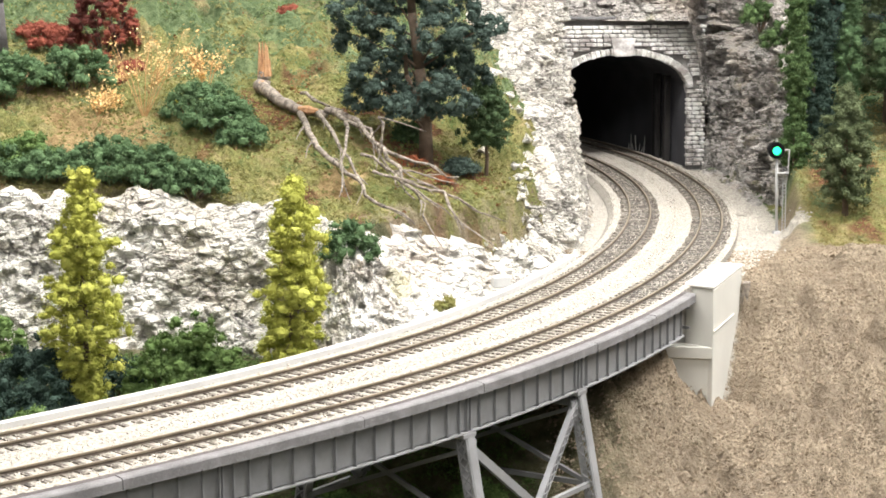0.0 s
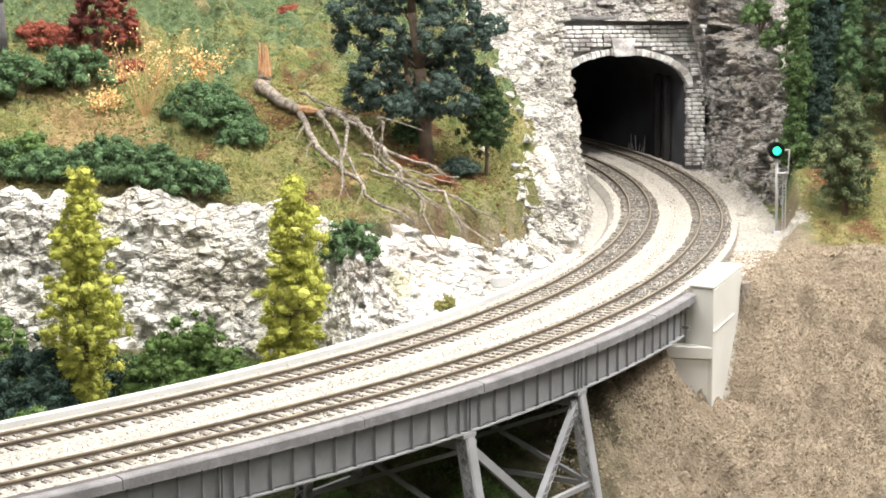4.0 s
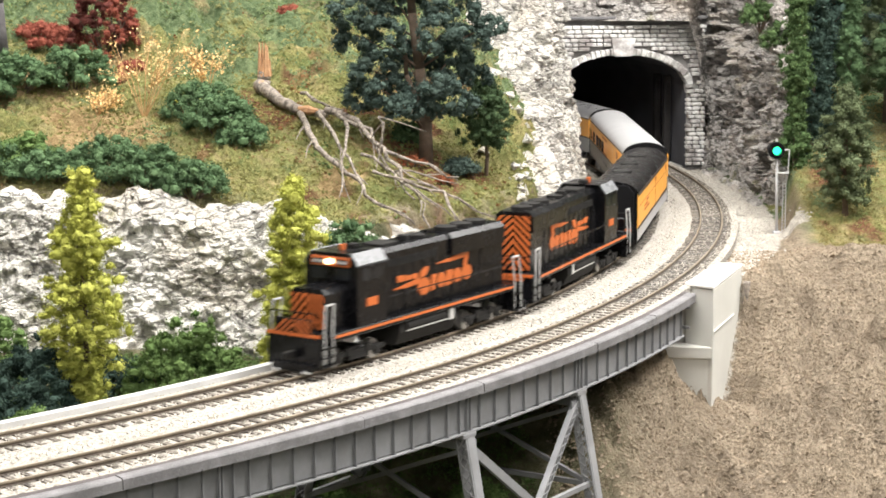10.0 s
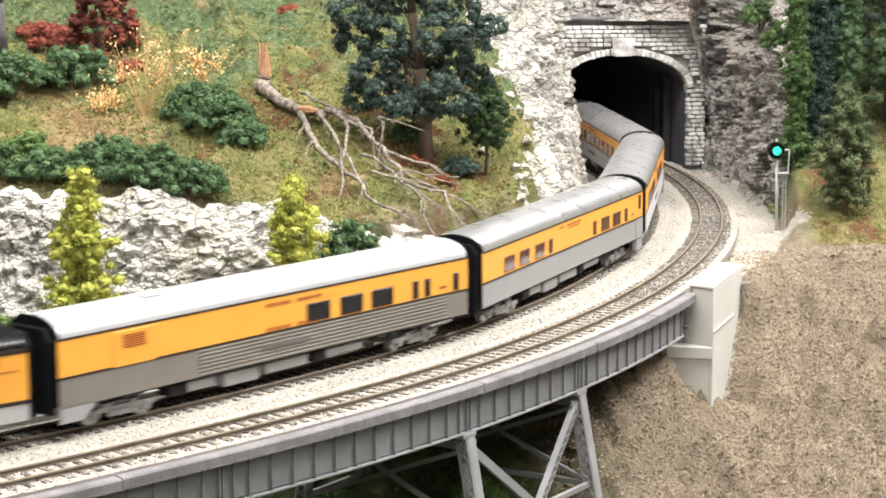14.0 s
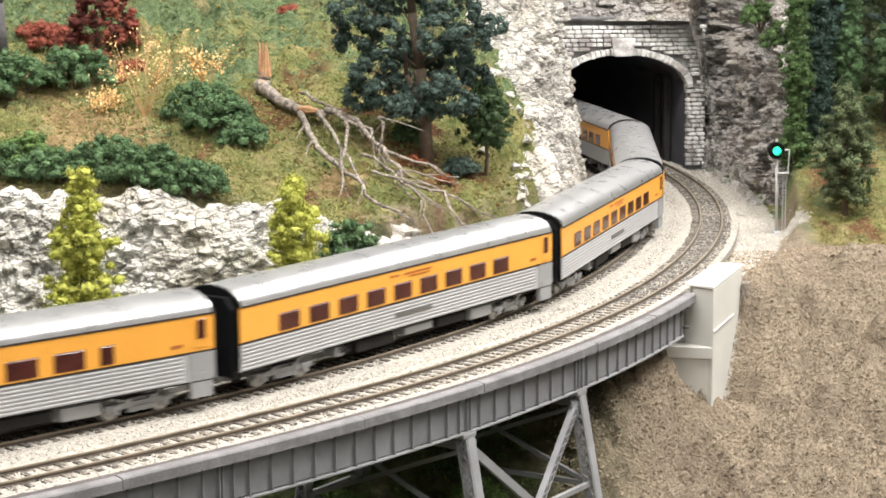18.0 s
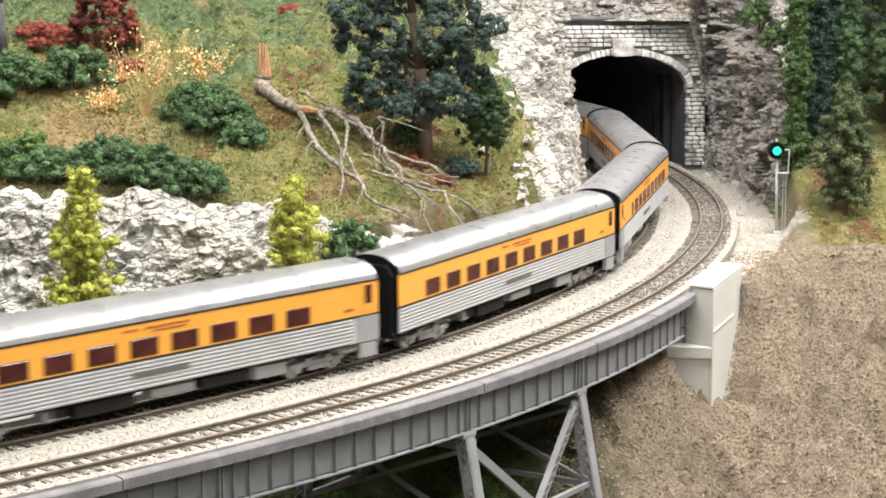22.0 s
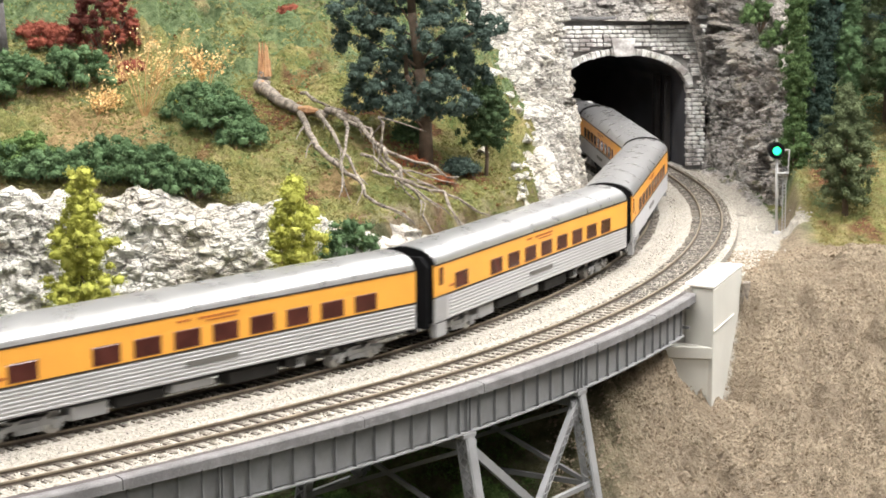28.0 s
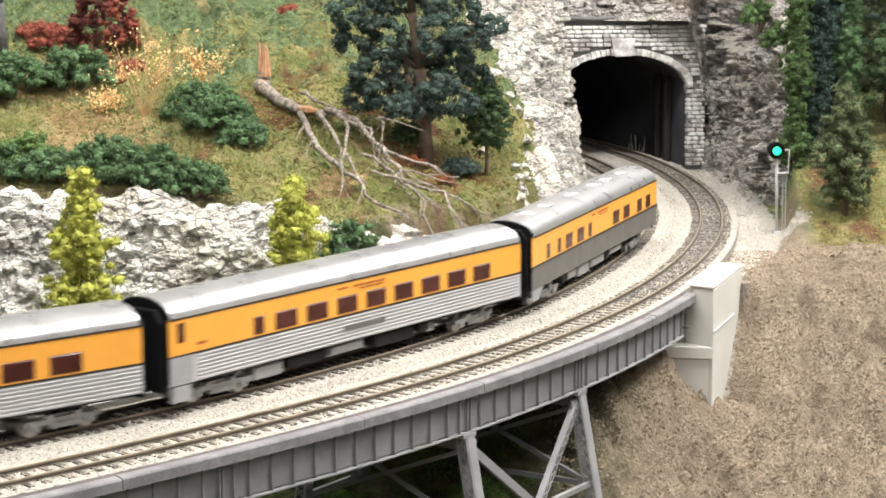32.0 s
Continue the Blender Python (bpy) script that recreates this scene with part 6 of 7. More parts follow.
def arch_sheet(hw, z0, z1, x0, x1):
    """The arched skin of a roof, rounded more at the shoulders."""
    b = bmesh.new()
    rows = []
    for x in (x0, x1):
        row = []
        for i in range(25):
            a = math.pi * i / 24
            row.append(b.verts.new((x, -hw * math.cos(a), z0 + (z1 - z0) * math.sin(a) ** 0.95)))
        rows.append(row)
    for i in range(24):
        b.faces.new([rows[0][i], rows[0][i + 1], rows[1][i + 1], rows[1][i]])
    bmesh.ops.recalc_face_normals(b, faces=b.faces)
    return b


def truck(parent, x, mat, wheels=2, base=0.0295, label="silver four-wheel truck"):
    """Side frames with wheel sets."""
    e = child(new("truck"), parent)
    e.matrix_basis = pose(x, 0, 0)
    b = bmesh.new()
    for sg in (-1, 1):
        box(b, 0, sg * 0.0125, 0.0068, base + 0.012, 0.0016, 0.0026)
        box(b, 0, sg * 0.0130, 0.0045, base * 0.5, 0.0016, 0.0024)
        for k in range(wheels):
            box(b, -base / 2 + base * k / (wheels - 1), sg * 0.0128, 0.0055, 0.0052, 0.0026, 0.0052, bevel=0.0008)
        for k in (-0.25, 0.25):
            box(b, base * k, sg * 0.0130, 0.0078, 0.004, 0.0022, 0.004)
    box(b, 0, 0, 0.0082, 0.008, 0.024, 0.0026)
    me2 = bpy.data.meshes.new("side_frame")
    b.to_mesh(me2)
    b.free()
    me2.materials.append(mat)
    child(new("side_frame", me2), e)
    for k in range(wheels):
        wb = bmesh.new()
        xx = -base / 2 + base * k / (wheels - 1)
        for sg in (-1, 1):
            rod(wb, (xx, sg * 0.0073, 0.0053), (xx, sg * 0.0098, 0.0053), 0.0052, n=18)
            rod(wb, (xx, sg * 0.0066, 0.0053), (xx, sg * 0.0073, 0.0053), 0.0057, n=18)
        rod(wb, (xx, -0.0098, 0.0053), (xx, 0.0098, 0.0053), 0.0013, n=8)
        part("wheel_set", wb, M["wheel"], e)
    return e


def diaphragm(parent, x, sg):
    b = bmesh.new()
    prof = [(-0.0150, 0.0105)] + [(-0.0150, 0.044), (-0.011, 0.0495), (0.011, 0.0495), (0.0150, 0.044)] + [(0.0150, 0.0105)]
    prism(b, prof, min(x, x + sg * 0.0032), max(x, x + sg * 0.0032))
    part("diaphragm", b, M["rubber"], parent, "black rubber diaphragm")


def coach(kind):
    """A streamlined passenger car: kind sets windows, lower side and ends."""
    labels = {"coach": "orange and silver streamlined passenger coach with fluted sides", "lounge": "orange and silver passenger car with uneven windows and fluted sides",
              "baggage": "orange and dark grey baggage car with a silver roof", "last": "orange and dark grey rear passenger car with roof equipment",
              "plain": "orange and grey smooth-sided passenger coach with grouped windows", "rear_door": "orange and silver fluted coach with forward door", "rear_wide": "orange and silver fluted coach with one window set apart", "rear_nine": "orange and silver fluted coach with nine even windows"}
    root = thing("passenger_car", labels[kind], "railway car", group="passenger cars")
    h = CAR_L / 2
    low = {"coach": "silver", "lounge": "silver", "baggage": "taupe", "last": "darkgrey", "plain": "lowgrey", "rear_door": "silver", "rear_wide": "silver", "rear_nine": "silver"}[kind]
    fore = kind.startswith("rear_")
    # core body: dark ends, thin so that the side panels sit proud
    b = bmesh.new()
    prism(b, [(-HW + 0.0005, SILL + 0.001)] + car_profile(HW - 0.0005, EAVE, TOP - 0.0008) + [(HW - 0.0005, SILL + 0.001)], -h + 0.0006, h - 0.0006)
    part("body_core", b, M["rubber"], root, "black car ends")
    rf = part("roof", arch_sheet(HW + 0.0002, EAVE, TOP, -h + 0.001, h - 0.001), M["roof_pale" if kind == "baggage" else "roof"], root, "arched silver roof", smooth=True)
    for sg in (-1, 1):
        y = sg * (HW - 0.0001)
        part("letterboard_side", boxes((0, y, (BELT + EAVE) / 2, CAR_L, 0.0007, EAVE - BELT)), M["yellow"], root, "orange-yellow side panel")
        for z, t in ((EAVE - 0.0003, 0.0009), (BELT, 0.0010)):
            part("pinstripe", boxes((0, sg * (HW + 0.0003), z, CAR_L, 0.0004, t)), M["pin"], root)
        lower = part("lower_side", boxes((0, y, (SILL + BELT) / 2 - 0.0002, CAR_L, 0.0006, BELT - SILL - 0.0006)), M[low], root)
        if low in ("silver", "taupe"):
            n = 7
            for i in range(n):
                z = SILL + 0.0010 + (BELT - SILL - 0.0026) * i / (n - 1)
                rb = bmesh.new()
                rod(rb, (-h + (0.001 if kind in ("coach", "lounge") else 0.019 if fore else 0.085 if kind == "baggage" else 0.0), sg * (HW + 0.0001), z), (h - (0.001 if fore else 0.019), sg * (HW + 0.0001), z), 0.00062, n=6)
                part("flute", rb, M[low], lower)
            part("sign_panel", boxes((0.0, sg * (HW + 0.0007), BELT - 0.0066, 0.034, 0.0004, 0.0026)), M["darkgrey"], root, "dark grey name panel")
        # windows
        W, S = 0.0155, 0.0055
        xs = {"coach": [(-0.1066 + 0.0243 * i, W) for i in range(9)],
              "plain": [(-0.1043, W), (-0.0803, W), (-0.0549, W), (-0.0364, S), (0.0447, S), (0.0655, W), (0.0887, W), (0.1084, S)],
              "rear_door": [(-0.0820, S + 0.001)] + [(-0.0617 + 0.0239 * i, W) for i in range(8)],
              "rear_wide": [(-0.1105, W)] + [(-0.0640 + 0.0243 * i, W) for i in range(8)],
              "rear_nine": [(-0.0872 + 0.0240 * i, W) for i in range(9)],
              "lounge": [(-0.1072, W), (-0.0823, W), (-0.0572, W), (-0.0331, W), (0.0206, S + 0.001), (0.0403, W), (0.0647, W), (0.0846, S + 0.001)],
              "baggage": [(0.024, 0.0165), (0.049, 0.0165), (0.073, 0.0165), (0.0999, 0.0042), (0.1099, 0.0042), (0.134, 0.0042)],
              "last": [(-0.1138, S), (-0.0917, S), (-0.0708, 0.013), (-0.0461, 0.013), (-0.0248, S), (0.0373, 0.014), (0.0637, 0.014), (0.0975, 0.011), (0.1208, 0.011)]}[kind]
        xs = [(x, w, 0.0088 if kind == "baggage" else 0.0080) for x, w in xs]
        zc = BELT + 0.0058
        for xw, ww, hh in xs:
            wb = boxes((xw, sg * (HW + 0.0002), zc, ww + 0.0010, 0.0006, hh + 0.0010), bevel=0.0002)
            fr = part("window_frame", wb, M["frame"], root)
            part("pane", boxes((xw, sg * (HW + 0.0004), zc, ww, 0.0006, hh), bevel=0.0002), M["cabglass" if kind == "baggage" else "window"], fr)
        # doors at the ends
        if kind not in ("baggage", "last"):
            xd = -h + 0.0075 if fore else h - 0.0075
            part("vestibule_door", boxes((xd, sg * (HW + 0.0003), (BELT + EAVE) / 2 + 0.0005, 0.0075, 0.0004, 0.0145)), M["yellow"], root)
            part("door_window", boxes((xd, sg * (HW + 0.0006), (BELT + EAVE) / 2 + 0.002, 0.0048, 0.0004, 0.0095), bevel=0.0002), M["window"], root)
            part("step_well", boxes((xd, sg * HW, (SILL + BELT) / 2, 0.0150, 0.0012, BELT - SILL - 0.0008), (xd, sg * (HW - 0.0008), 0.0090, 0.012, 0.003, 0.0075), (xd, sg * (HW + 0.0001), SILL + 0.002, 0.0075, 0.0016, 0.0035)), M["lowgrey"], root, "grey vestibule steps")
        if kind == "baggage":
            part("baggage_door", boxes((-0.100, sg * (HW + 0.0003), (BELT + EAVE) / 2 - 0.001, 0.026, 0.0006, 0.0165), bevel=0.0002), M["yellow"], root, "orange sliding door")
            part("door_grille", boxes(*[(-0.100, sg * (HW + 0.0007), BELT + 0.0085 + 0.0011 * i, 0.014, 0.0004, 0.0006) for i in range(6)]), M["letter"], root)
        # lettering as plain bars
        bars = [(-0.002 + 0.0044 * i, sg * (HW + 0.0004), EAVE - 0.0034, 0.0034, 0.0003, 0.0011) for i in range(-4, 5) if i != -2] + [(0.006 + 0.0028 * i, sg * (HW + 0.0004), EAVE - 0.0052, 0.0022, 0.0003, 0.0007) for i in range(-3, 4)]
        if kind == "baggage":
            bars = [(-0.012 + 0.0045 * i, sg * (HW + 0.0004), zz, 0.0036, 0.0003, 0.0016) for i in range(9) for zz in (EAVE - 0.0040, BELT + 0.0018) if i != 4]
        part("lettering", boxes(*bars), M["letter"], root, "faded red letter bars")
        part("end_mark", boxes(((-1 if fore else 1) * (h - 0.0215), sg * (HW + 0.0004), BELT + 0.0042, 0.006, 0.0003, 0.0014)), M["letter"], root)
    part("underframe", boxes((0, 0, SILL + 0.0002, CAR_L - 0.012, 0.031, 0.0030)), M["under"], root)
    # boxes and tanks slung under the floor, pale ones standing out against the black
    flip = 1 if fore else -1
    slung = [(-0.0720, 0.0213, 0.0072, True), (-0.0100, 0.0262, 0.0050, True), (0.0614, 0.0065, 0.0060, True), (0.030, 0.034, 0.0070, False), (-0.042, 0.030, 0.0060, False), (0.058, 0.012, 0.0050, False)]
    if kind in ("plain", "baggage", "last"):
        slung = [(-0.055, 0.018, 0.0055, True), (-0.028, 0.024, 0.0075, True), (0.004, 0.030, 0.0060, True), (0.046, 0.030, 0.0045, True), (0.028, 0.010, 0.0060, False), (-0.070, 0.012, 0.0060, False)]
        flip = 1
    for x, w, t, pale in slung:
        for sg in (-1, 1):
            part("equipment_box", boxes((flip * x, sg * 0.0105, 0.0118 - t / 2, w, 0.0095, t), bevel=0.0008), M["lowgrey"] if pale else M["under"], root)
    part("air_tank", rod(bmesh.new(), (flip * -0.036, -0.0070, 0.0075), (flip * -0.016, -0.0070, 0.0075), 0.0024, n=12), M["under"], root, smooth=True)
    if kind in ("baggage", "last"):
        for sg in (-1, 1):
            sk = bmesh.new()
            q = [(-h, SILL + 0.001), (-h, 0.0065), (-h + 0.013, 0.0065), (-h + 0.020, SILL - 0.001), (-h + 0.020, SILL + 0.001)]
            lo = [sk.verts.new((x, sg * (HW - 0.0006), z)) for x, z in q]
            hi = [sk.verts.new((x, sg * (HW + 0.0002), z)) for x, z in q]
            sk.faces.new(lo)
            sk.faces.new(hi[::-1])
            for k in range(5):
                sk.faces.new([lo[k], lo[(k + 1) % 5], hi[(k + 1) % 5], hi[k]])
            bmesh.ops.recalc_face_normals(sk, faces=sk.faces)
            part("end_skirt", sk, M["lowgrey"], root, "grey end skirt")
    for xx in (-0.104, 0.104):
        truck(root, xx, M["truck"])
    for sg in (-1, 1):
        diaphragm(root, sg * h, sg)
    for x in {"last": (-0.11, -0.075, -0.02, 0.03, 0.062, 0.10), "baggage": (-0.078,)}.get(kind, ()):
        part("roof_vent", boxes((x, -0.004, TOP - 0.0002, 0.011, 0.007, 0.0018), bevel=0.0004), M["silver"], rf)
    part("coupler", boxes((-h - 0.003, 0, 0.0095, 0.008, 0.003, 0.003), (h + 0.003, 0, 0.0095, 0.008, 0.003, 0.003)), M["under"], root)
    return root


def booster():
    """The cabless heater unit behind the locomotives."""
    root = thing("booster_unit", "orange, silver and black cabless booster unit", "locomotive", group="locomotives")
    L, h = 0.2195, 0.2195 / 2
    lo, hi = 0.0115, 0.0430
    mid = 0.0200
    b = bmesh.new()
    prism(b, [(-HW + 0.0005, lo)] + car_profile(HW - 0.0005, hi, 0.0515) + [(HW - 0.0005, lo)], -h + 0.0005, h - 0.0005)
    part("carbody", b, M["black"], root, "black ends")
    part("roof", arch_sheet(HW + 0.0001, hi, 0.0520, -h + 0.0006, h - 0.0006), M["black"], root, "glossy black roof", smooth=True)
    for sg in (-1, 1):
        y = sg * (HW - 0.0001)
        part("side_panel", boxes((0, y, (mid + hi) / 2, L, 0.0007, hi - mid)), M["yellow"], root, "orange-yellow side panel")
        part("lower_band", boxes((0, y, (lo + mid) / 2, L, 0.0007, mid - lo)), M["silver"], root, "silver lower band")
        part("pinstripe", boxes((0, sg * (HW + 0.0003), mid, L, 0.0004, 0.0018)), M["pin"], root)
        part("pinstripe", boxes((0, sg * (HW + 0.0003), hi, L, 0.0004, 0.0022)), M["pin"], root)
        part("porthole", rod(bmesh.new(), (h - 0.016, sg * HW, 0.0385), (h - 0.016, sg * (HW + 0.0006), 0.0385), 0.0022, n=14), M["letter"], root)
        part("panel_vent", boxes((0.012, sg * (HW + 0.0003), 0.0395, 0.007, 0.0004, 0.0035)), M["letter"], root)
        part("emblem", boxes((-0.052, sg * (HW + 0.0003), 0.0275, 0.034, 0.0004, 0.0016), (-0.056, sg * (HW + 0.0003), 0.0300, 0.024, 0.0004, 0.0014), (-0.046, sg * (HW + 0.0003), 0.0325, 0.016, 0.0004, 0.0013)), M["letter"], root, "faded painted emblem")
        part("panel_seam", boxes((0, sg * (HW + 0.0003), 0.0345, L * 0.96, 0.0003, 0.0004), (0.012, sg * (HW + 0.0003), 0.0315, 0.0004, 0.0003, 0.021)), M["letter"], root)
    part("fuel_tank", boxes((0, 0, 0.0075, 0.055, 0.030, 0.0085), bevel=0.001), M["under"], root)
    for xx in (-0.068, 0.068):
        truck(root, xx, M["under"], 3, 0.038)
    for x in (-0.05, 0.0, 0.05):
        part("roof_fan", rod(bmesh.new(), (x, 0, 0.0505), (x, 0, 0.0524), 0.007, n=20), M["under"], root)
    diaphragm(root, h, 1)
    diaphragm(root, -h, -1)
    return root


def stripes(parent, face, y0, y1, z0, z1, at, n, width, slope, mat, name="stripe"):
    """Slanting hazard stripes on a flat end or side. face: 'x' for an end at x=at, 'y' for a side at y=at."""
    sgn = 1 if at > 0 else -1
    for i in range(-n, 2 * n):
        bm = bmesh.new()
        c = z0 + (z1 - z0) * i / n
        poly = []
        for u, off in ((y0, 0), (y1, 0), (y1, width), (y0, width)):
            poly.append((u, c + slope * (u - y0) + off))
        # clip against the panel
        def clip(pts, keep, cut):
            out = []
            for a, b in zip(pts, pts[1:] + pts[:1]):
                ka, kb = keep(a), keep(b)
                if ka:
                    out.append(a)
                if ka != kb:
                    out.append(cut(a, b))
            return out
        for lim, s in ((z0, 1), (z1, -1)):
            if poly:
                poly = clip(poly, lambda p: s * (p[1] - lim) >= 0, lambda a, b: (a[0] + (b[0] - a[0]) * (lim - a[1]) / (b[1] - a[1]), lim))
        if len(poly) < 3:
            continue
        lo = [bm.verts.new((at, u, z) if face == "x" else (u, at, z)) for u, z in poly]
        hi = [bm.verts.new((at + sgn * 0.0003, u, z) if face == "x" else (u, at + sgn * 0.0003, z)) for u, z in poly]
        k = len(poly)
        bm.faces.new(lo)
        bm.faces.new(hi[::-1])
        for j in range(k):
            bm.faces.new([lo[j], lo[(j + 1) % k], hi[(j + 1) % k], hi[j]])
        bmesh.ops.recalc_face_normals(bm, faces=bm.faces)
        part(name, bm, mat, parent)


def emblem(root, sg):
    """A flowing orange emblem on the hood side, in plain overlapping shapes."""
    def disc(x, z, rx, rz, n=14):
        return [(x + rx * math.cos(2 * math.pi * k / n), z + rz * math.sin(2 * math.pi * k / n)) for k in range(n)]
    shapes = [[(-0.026, 0.0334), (-0.012, 0.0328), (0.000, 0.0336), (0.000, 0.0364), (-0.012, 0.0352)],
              [(-0.021, 0.0368), (-0.014, 0.0368), (-0.014, 0.0402), (-0.022, 0.0402)], [(-0.0132, 0.0368), (-0.0085, 0.0368), (-0.0085, 0.0392), (-0.0132, 0.0392)], disc(-0.0048, 0.0380, 0.0032, 0.0017),
              disc(0.0040, 0.0312, 0.0062, 0.0048), [(0.000, 0.0365), (0.004, 0.0365), (0.0075, 0.0385), (0.0085, 0.0415), (0.0045, 0.0420), (0.001, 0.0395)],
              [(0.0108, 0.0275), (0.0150, 0.0278), (0.0165, 0.0362), (0.0118, 0.0366)], disc(0.0212, 0.0322, 0.0040, 0.0042),
              [(0.0258, 0.0282), (0.0318, 0.0284), (0.0330, 0.0364), (0.0262, 0.0368)], disc(0.0376, 0.0326, 0.0041, 0.0041), disc(0.0468, 0.0330, 0.0050, 0.0044),
              [(0.016, 0.0418), (0.030, 0.0412), (0.0485, 0.0420), (0.0490, 0.0452), (0.034, 0.0438)],
              [(0.0445, 0.0418), (0.0488, 0.0420), (0.0465, 0.0366), (0.0432, 0.0372)]]
    for q in shapes:
        bm = bmesh.new()
        lo = [bm.verts.new((x, sg * 0.01050, z)) for x, z in q]
        hi = [bm.verts.new((x, sg * 0.01095, z)) for x, z in q]
        bm.faces.new(lo)
        bm.faces.new(hi[::-1])
        for k in range(len(q)):
            bm.faces.new([lo[k], lo[(k + 1) % len(q)], hi[(k + 1) % len(q)], hi[k]])
        bmesh.ops.recalc_face_normals(bm, faces=bm.faces)
        part("emblem_stroke", bm, M["orange"], root, "orange painted emblem stroke")


def locomotive(lit):
    """A four-axle hood locomotive; its cab end is at -x."""
    root = thing("diesel_locomotive", "black diesel hood locomotive with orange stripes and white step rails", "locomotive", group="locomotives")
    h = 0.0985
    deck = 0.0170
    part("frame", boxes((0, 0, deck - 0.0015, 2 * h - 0.012, 0.0345, 0.003), bevel=0.0004), M["black"], root)
    for sg in (-1, 1):
        part("sill_stripe", boxes((0, sg * 0.01745, deck - 0.0012, 2 * h - 0.026, 0.0004, 0.0010)), M["orange"], root, "orange sill stripe")
    hood = part("long_hood", prism(bmesh.new(), [(-0.0105, deck), (-0.0105, 0.0450), (-0.0085, 0.0474), (0.0085, 0.0474), (0.0105, 0.0450), (0.0105, deck)], -0.040, h - 0.013), M["black"], root)
    part("radiator_hood", prism(bmesh.new(), [(-0.0122, 0.0360), (-0.0122, 0.0452), (-0.0095, 0.0478), (0.0095, 0.0478), (0.0122, 0.0452), (0.0122, 0.0360)], 0.030, h - 0.0135), M["black"], root)
    cab = part("cab", prism(bmesh.new(), [(-0.0168, deck), (-0.0168, 0.0425), (-0.0120, 0.0488), (0.0120, 0.0488), (0.0168, 0.0425), (0.0168, deck)], -0.066, -0.040), M["black"], root, "black cab")
    part("cab_roof", prism(bmesh.new(), [(-0.0172, 0.0430), (-0.0122, 0.0494), (0.0122, 0.0494), (0.0172, 0.0430), (0.0122, 0.0488), (-0.0122, 0.0488)], -0.067, -0.039), M["black"], cab, "black cab roof")
    for sg in (-1, 1):
        # grey sheet over the black slope carries the painted reflection
        rp = bmesh.new()
        q = [(-0.0660, sg * 0.0170, 0.0434), (-0.0400, sg * 0.0170, 0.0434), (-0.0400, sg * 0.0128, 0.0490), (-0.0660, sg * 0.0128, 0.0490)]
        top = [rp.verts.new((x, y + sg * 0.0004, z + 0.0005)) for x, y, z in q]
        low = [rp.verts.new(p) for p in q]
        rp.faces.new(top)
        rp.faces.new(low[::-1])
        for k in range(4):
            rp.faces.new([low[k], low[(k + 1) % 4], top[(k + 1) % 4], top[k]])
        bmesh.ops.recalc_face_normals(rp, faces=rp.faces)
        part("roof_panel", rp, M["cab_slope"], cab, "cab roof slope with its lamp reflection painted grey")
    nose = part("short_nose", prism(bmesh.new(), [(-0.0110, deck), (-0.0110, 0.0318), (-0.0090, 0.0338), (0.0090, 0.0338), (0.0110, 0.0318), (0.0110, deck)], -h + 0.012, -0.066), M["black"], root)
    stripes(root, "x", -0.0106, 0.0, deck + 0.001, 0.0320, -h + 0.0119, 4, 0.0018, 0.85, M["orange"])
    stripes(root, "x", 0.0, 0.0106, deck + 0.001, 0.0320, -h + 0.0119, 4, 0.0018, -0.85, M["orange"])
    stripes(root, "x", -0.0104, 0.0, deck + 0.001, 0.0455, h - 0.0130, 7, 0.0022, 0.85, M["orange"])
    stripes(root, "x", 0.0, 0.0104, deck + 0.001, 0.0455, h - 0.0130, 7, 0.0022, -0.85, M["orange"])
    stripes(root, "x", -0.0115, 0.0, deck + 0.0012, 0.0232, -h - 0.0006, 2, 0.0009, 0.7, M["orange"])
    stripes(root, "x", 0.0, 0.0115, deck + 0.0012, 0.0232, -h - 0.0006, 2, 0.0009, -0.7, M["orange"])
    part("front_panel", boxes((-h + 0.0002, 0, deck + 0.0032, 0.0014, 0.0240, 0.0066), bevel=0.0003), M["black"], root)
    # windows
    part("windshield", boxes((-0.0662, -0.0075, 0.0388, 0.0006, 0.0095, 0.0058), (-0.0662, 0.0075, 0.0388, 0.0006, 0.0095, 0.0058)), M["cabglass"], cab)
    part("light_band", boxes((-0.0664, 0.0, 0.0450, 0.0010, 0.0250, 0.0050), bevel=0.0003), M["orange"], cab, "orange band over the windshield")
    for sg in (-1, 1):
        nb = part("number_board", boxes((-0.0670, sg * 0.0076, 0.0448, 0.0006, 0.0076, 0.0028), bevel=0.0002), M["cabglass"], cab, "dark number board")
        part("number_bars", boxes(*[(-0.0674, sg * 0.0076 + 0.0018 * k, 0.0448, 0.0003, 0.0011, 0.0016) for k in (-1.5, -0.5, 0.5, 1.5)]), M["white"], nb)
    lamp = part("headlight", rod(rod(bmesh.new(), (-0.0668, -0.0013, 0.0450), (-0.0684, -0.0013, 0.0450), 0.0013, n=12), (-0.0668, 0.0013, 0.0450), (-0.0684, 0.0013, 0.0450), 0.0013, n=12),
                M["headlight"] if lit else M["cabglass"], cab, "lit headlight" if lit else "dark headlight")
    for sg in (-1, 1):
        part("side_window", boxes((-0.0575, sg * 0.0168, 0.0385, 0.008, 0.0006, 0.0062), (-0.0475, sg * 0.0168, 0.0385, 0.008, 0.0006, 0.0062)), M["cabglass"], cab)
        part("number_patch", boxes((-0.053, sg * 0.01695, 0.0262, 0.0095, 0.0004, 0.0034)), M["orange"], cab)
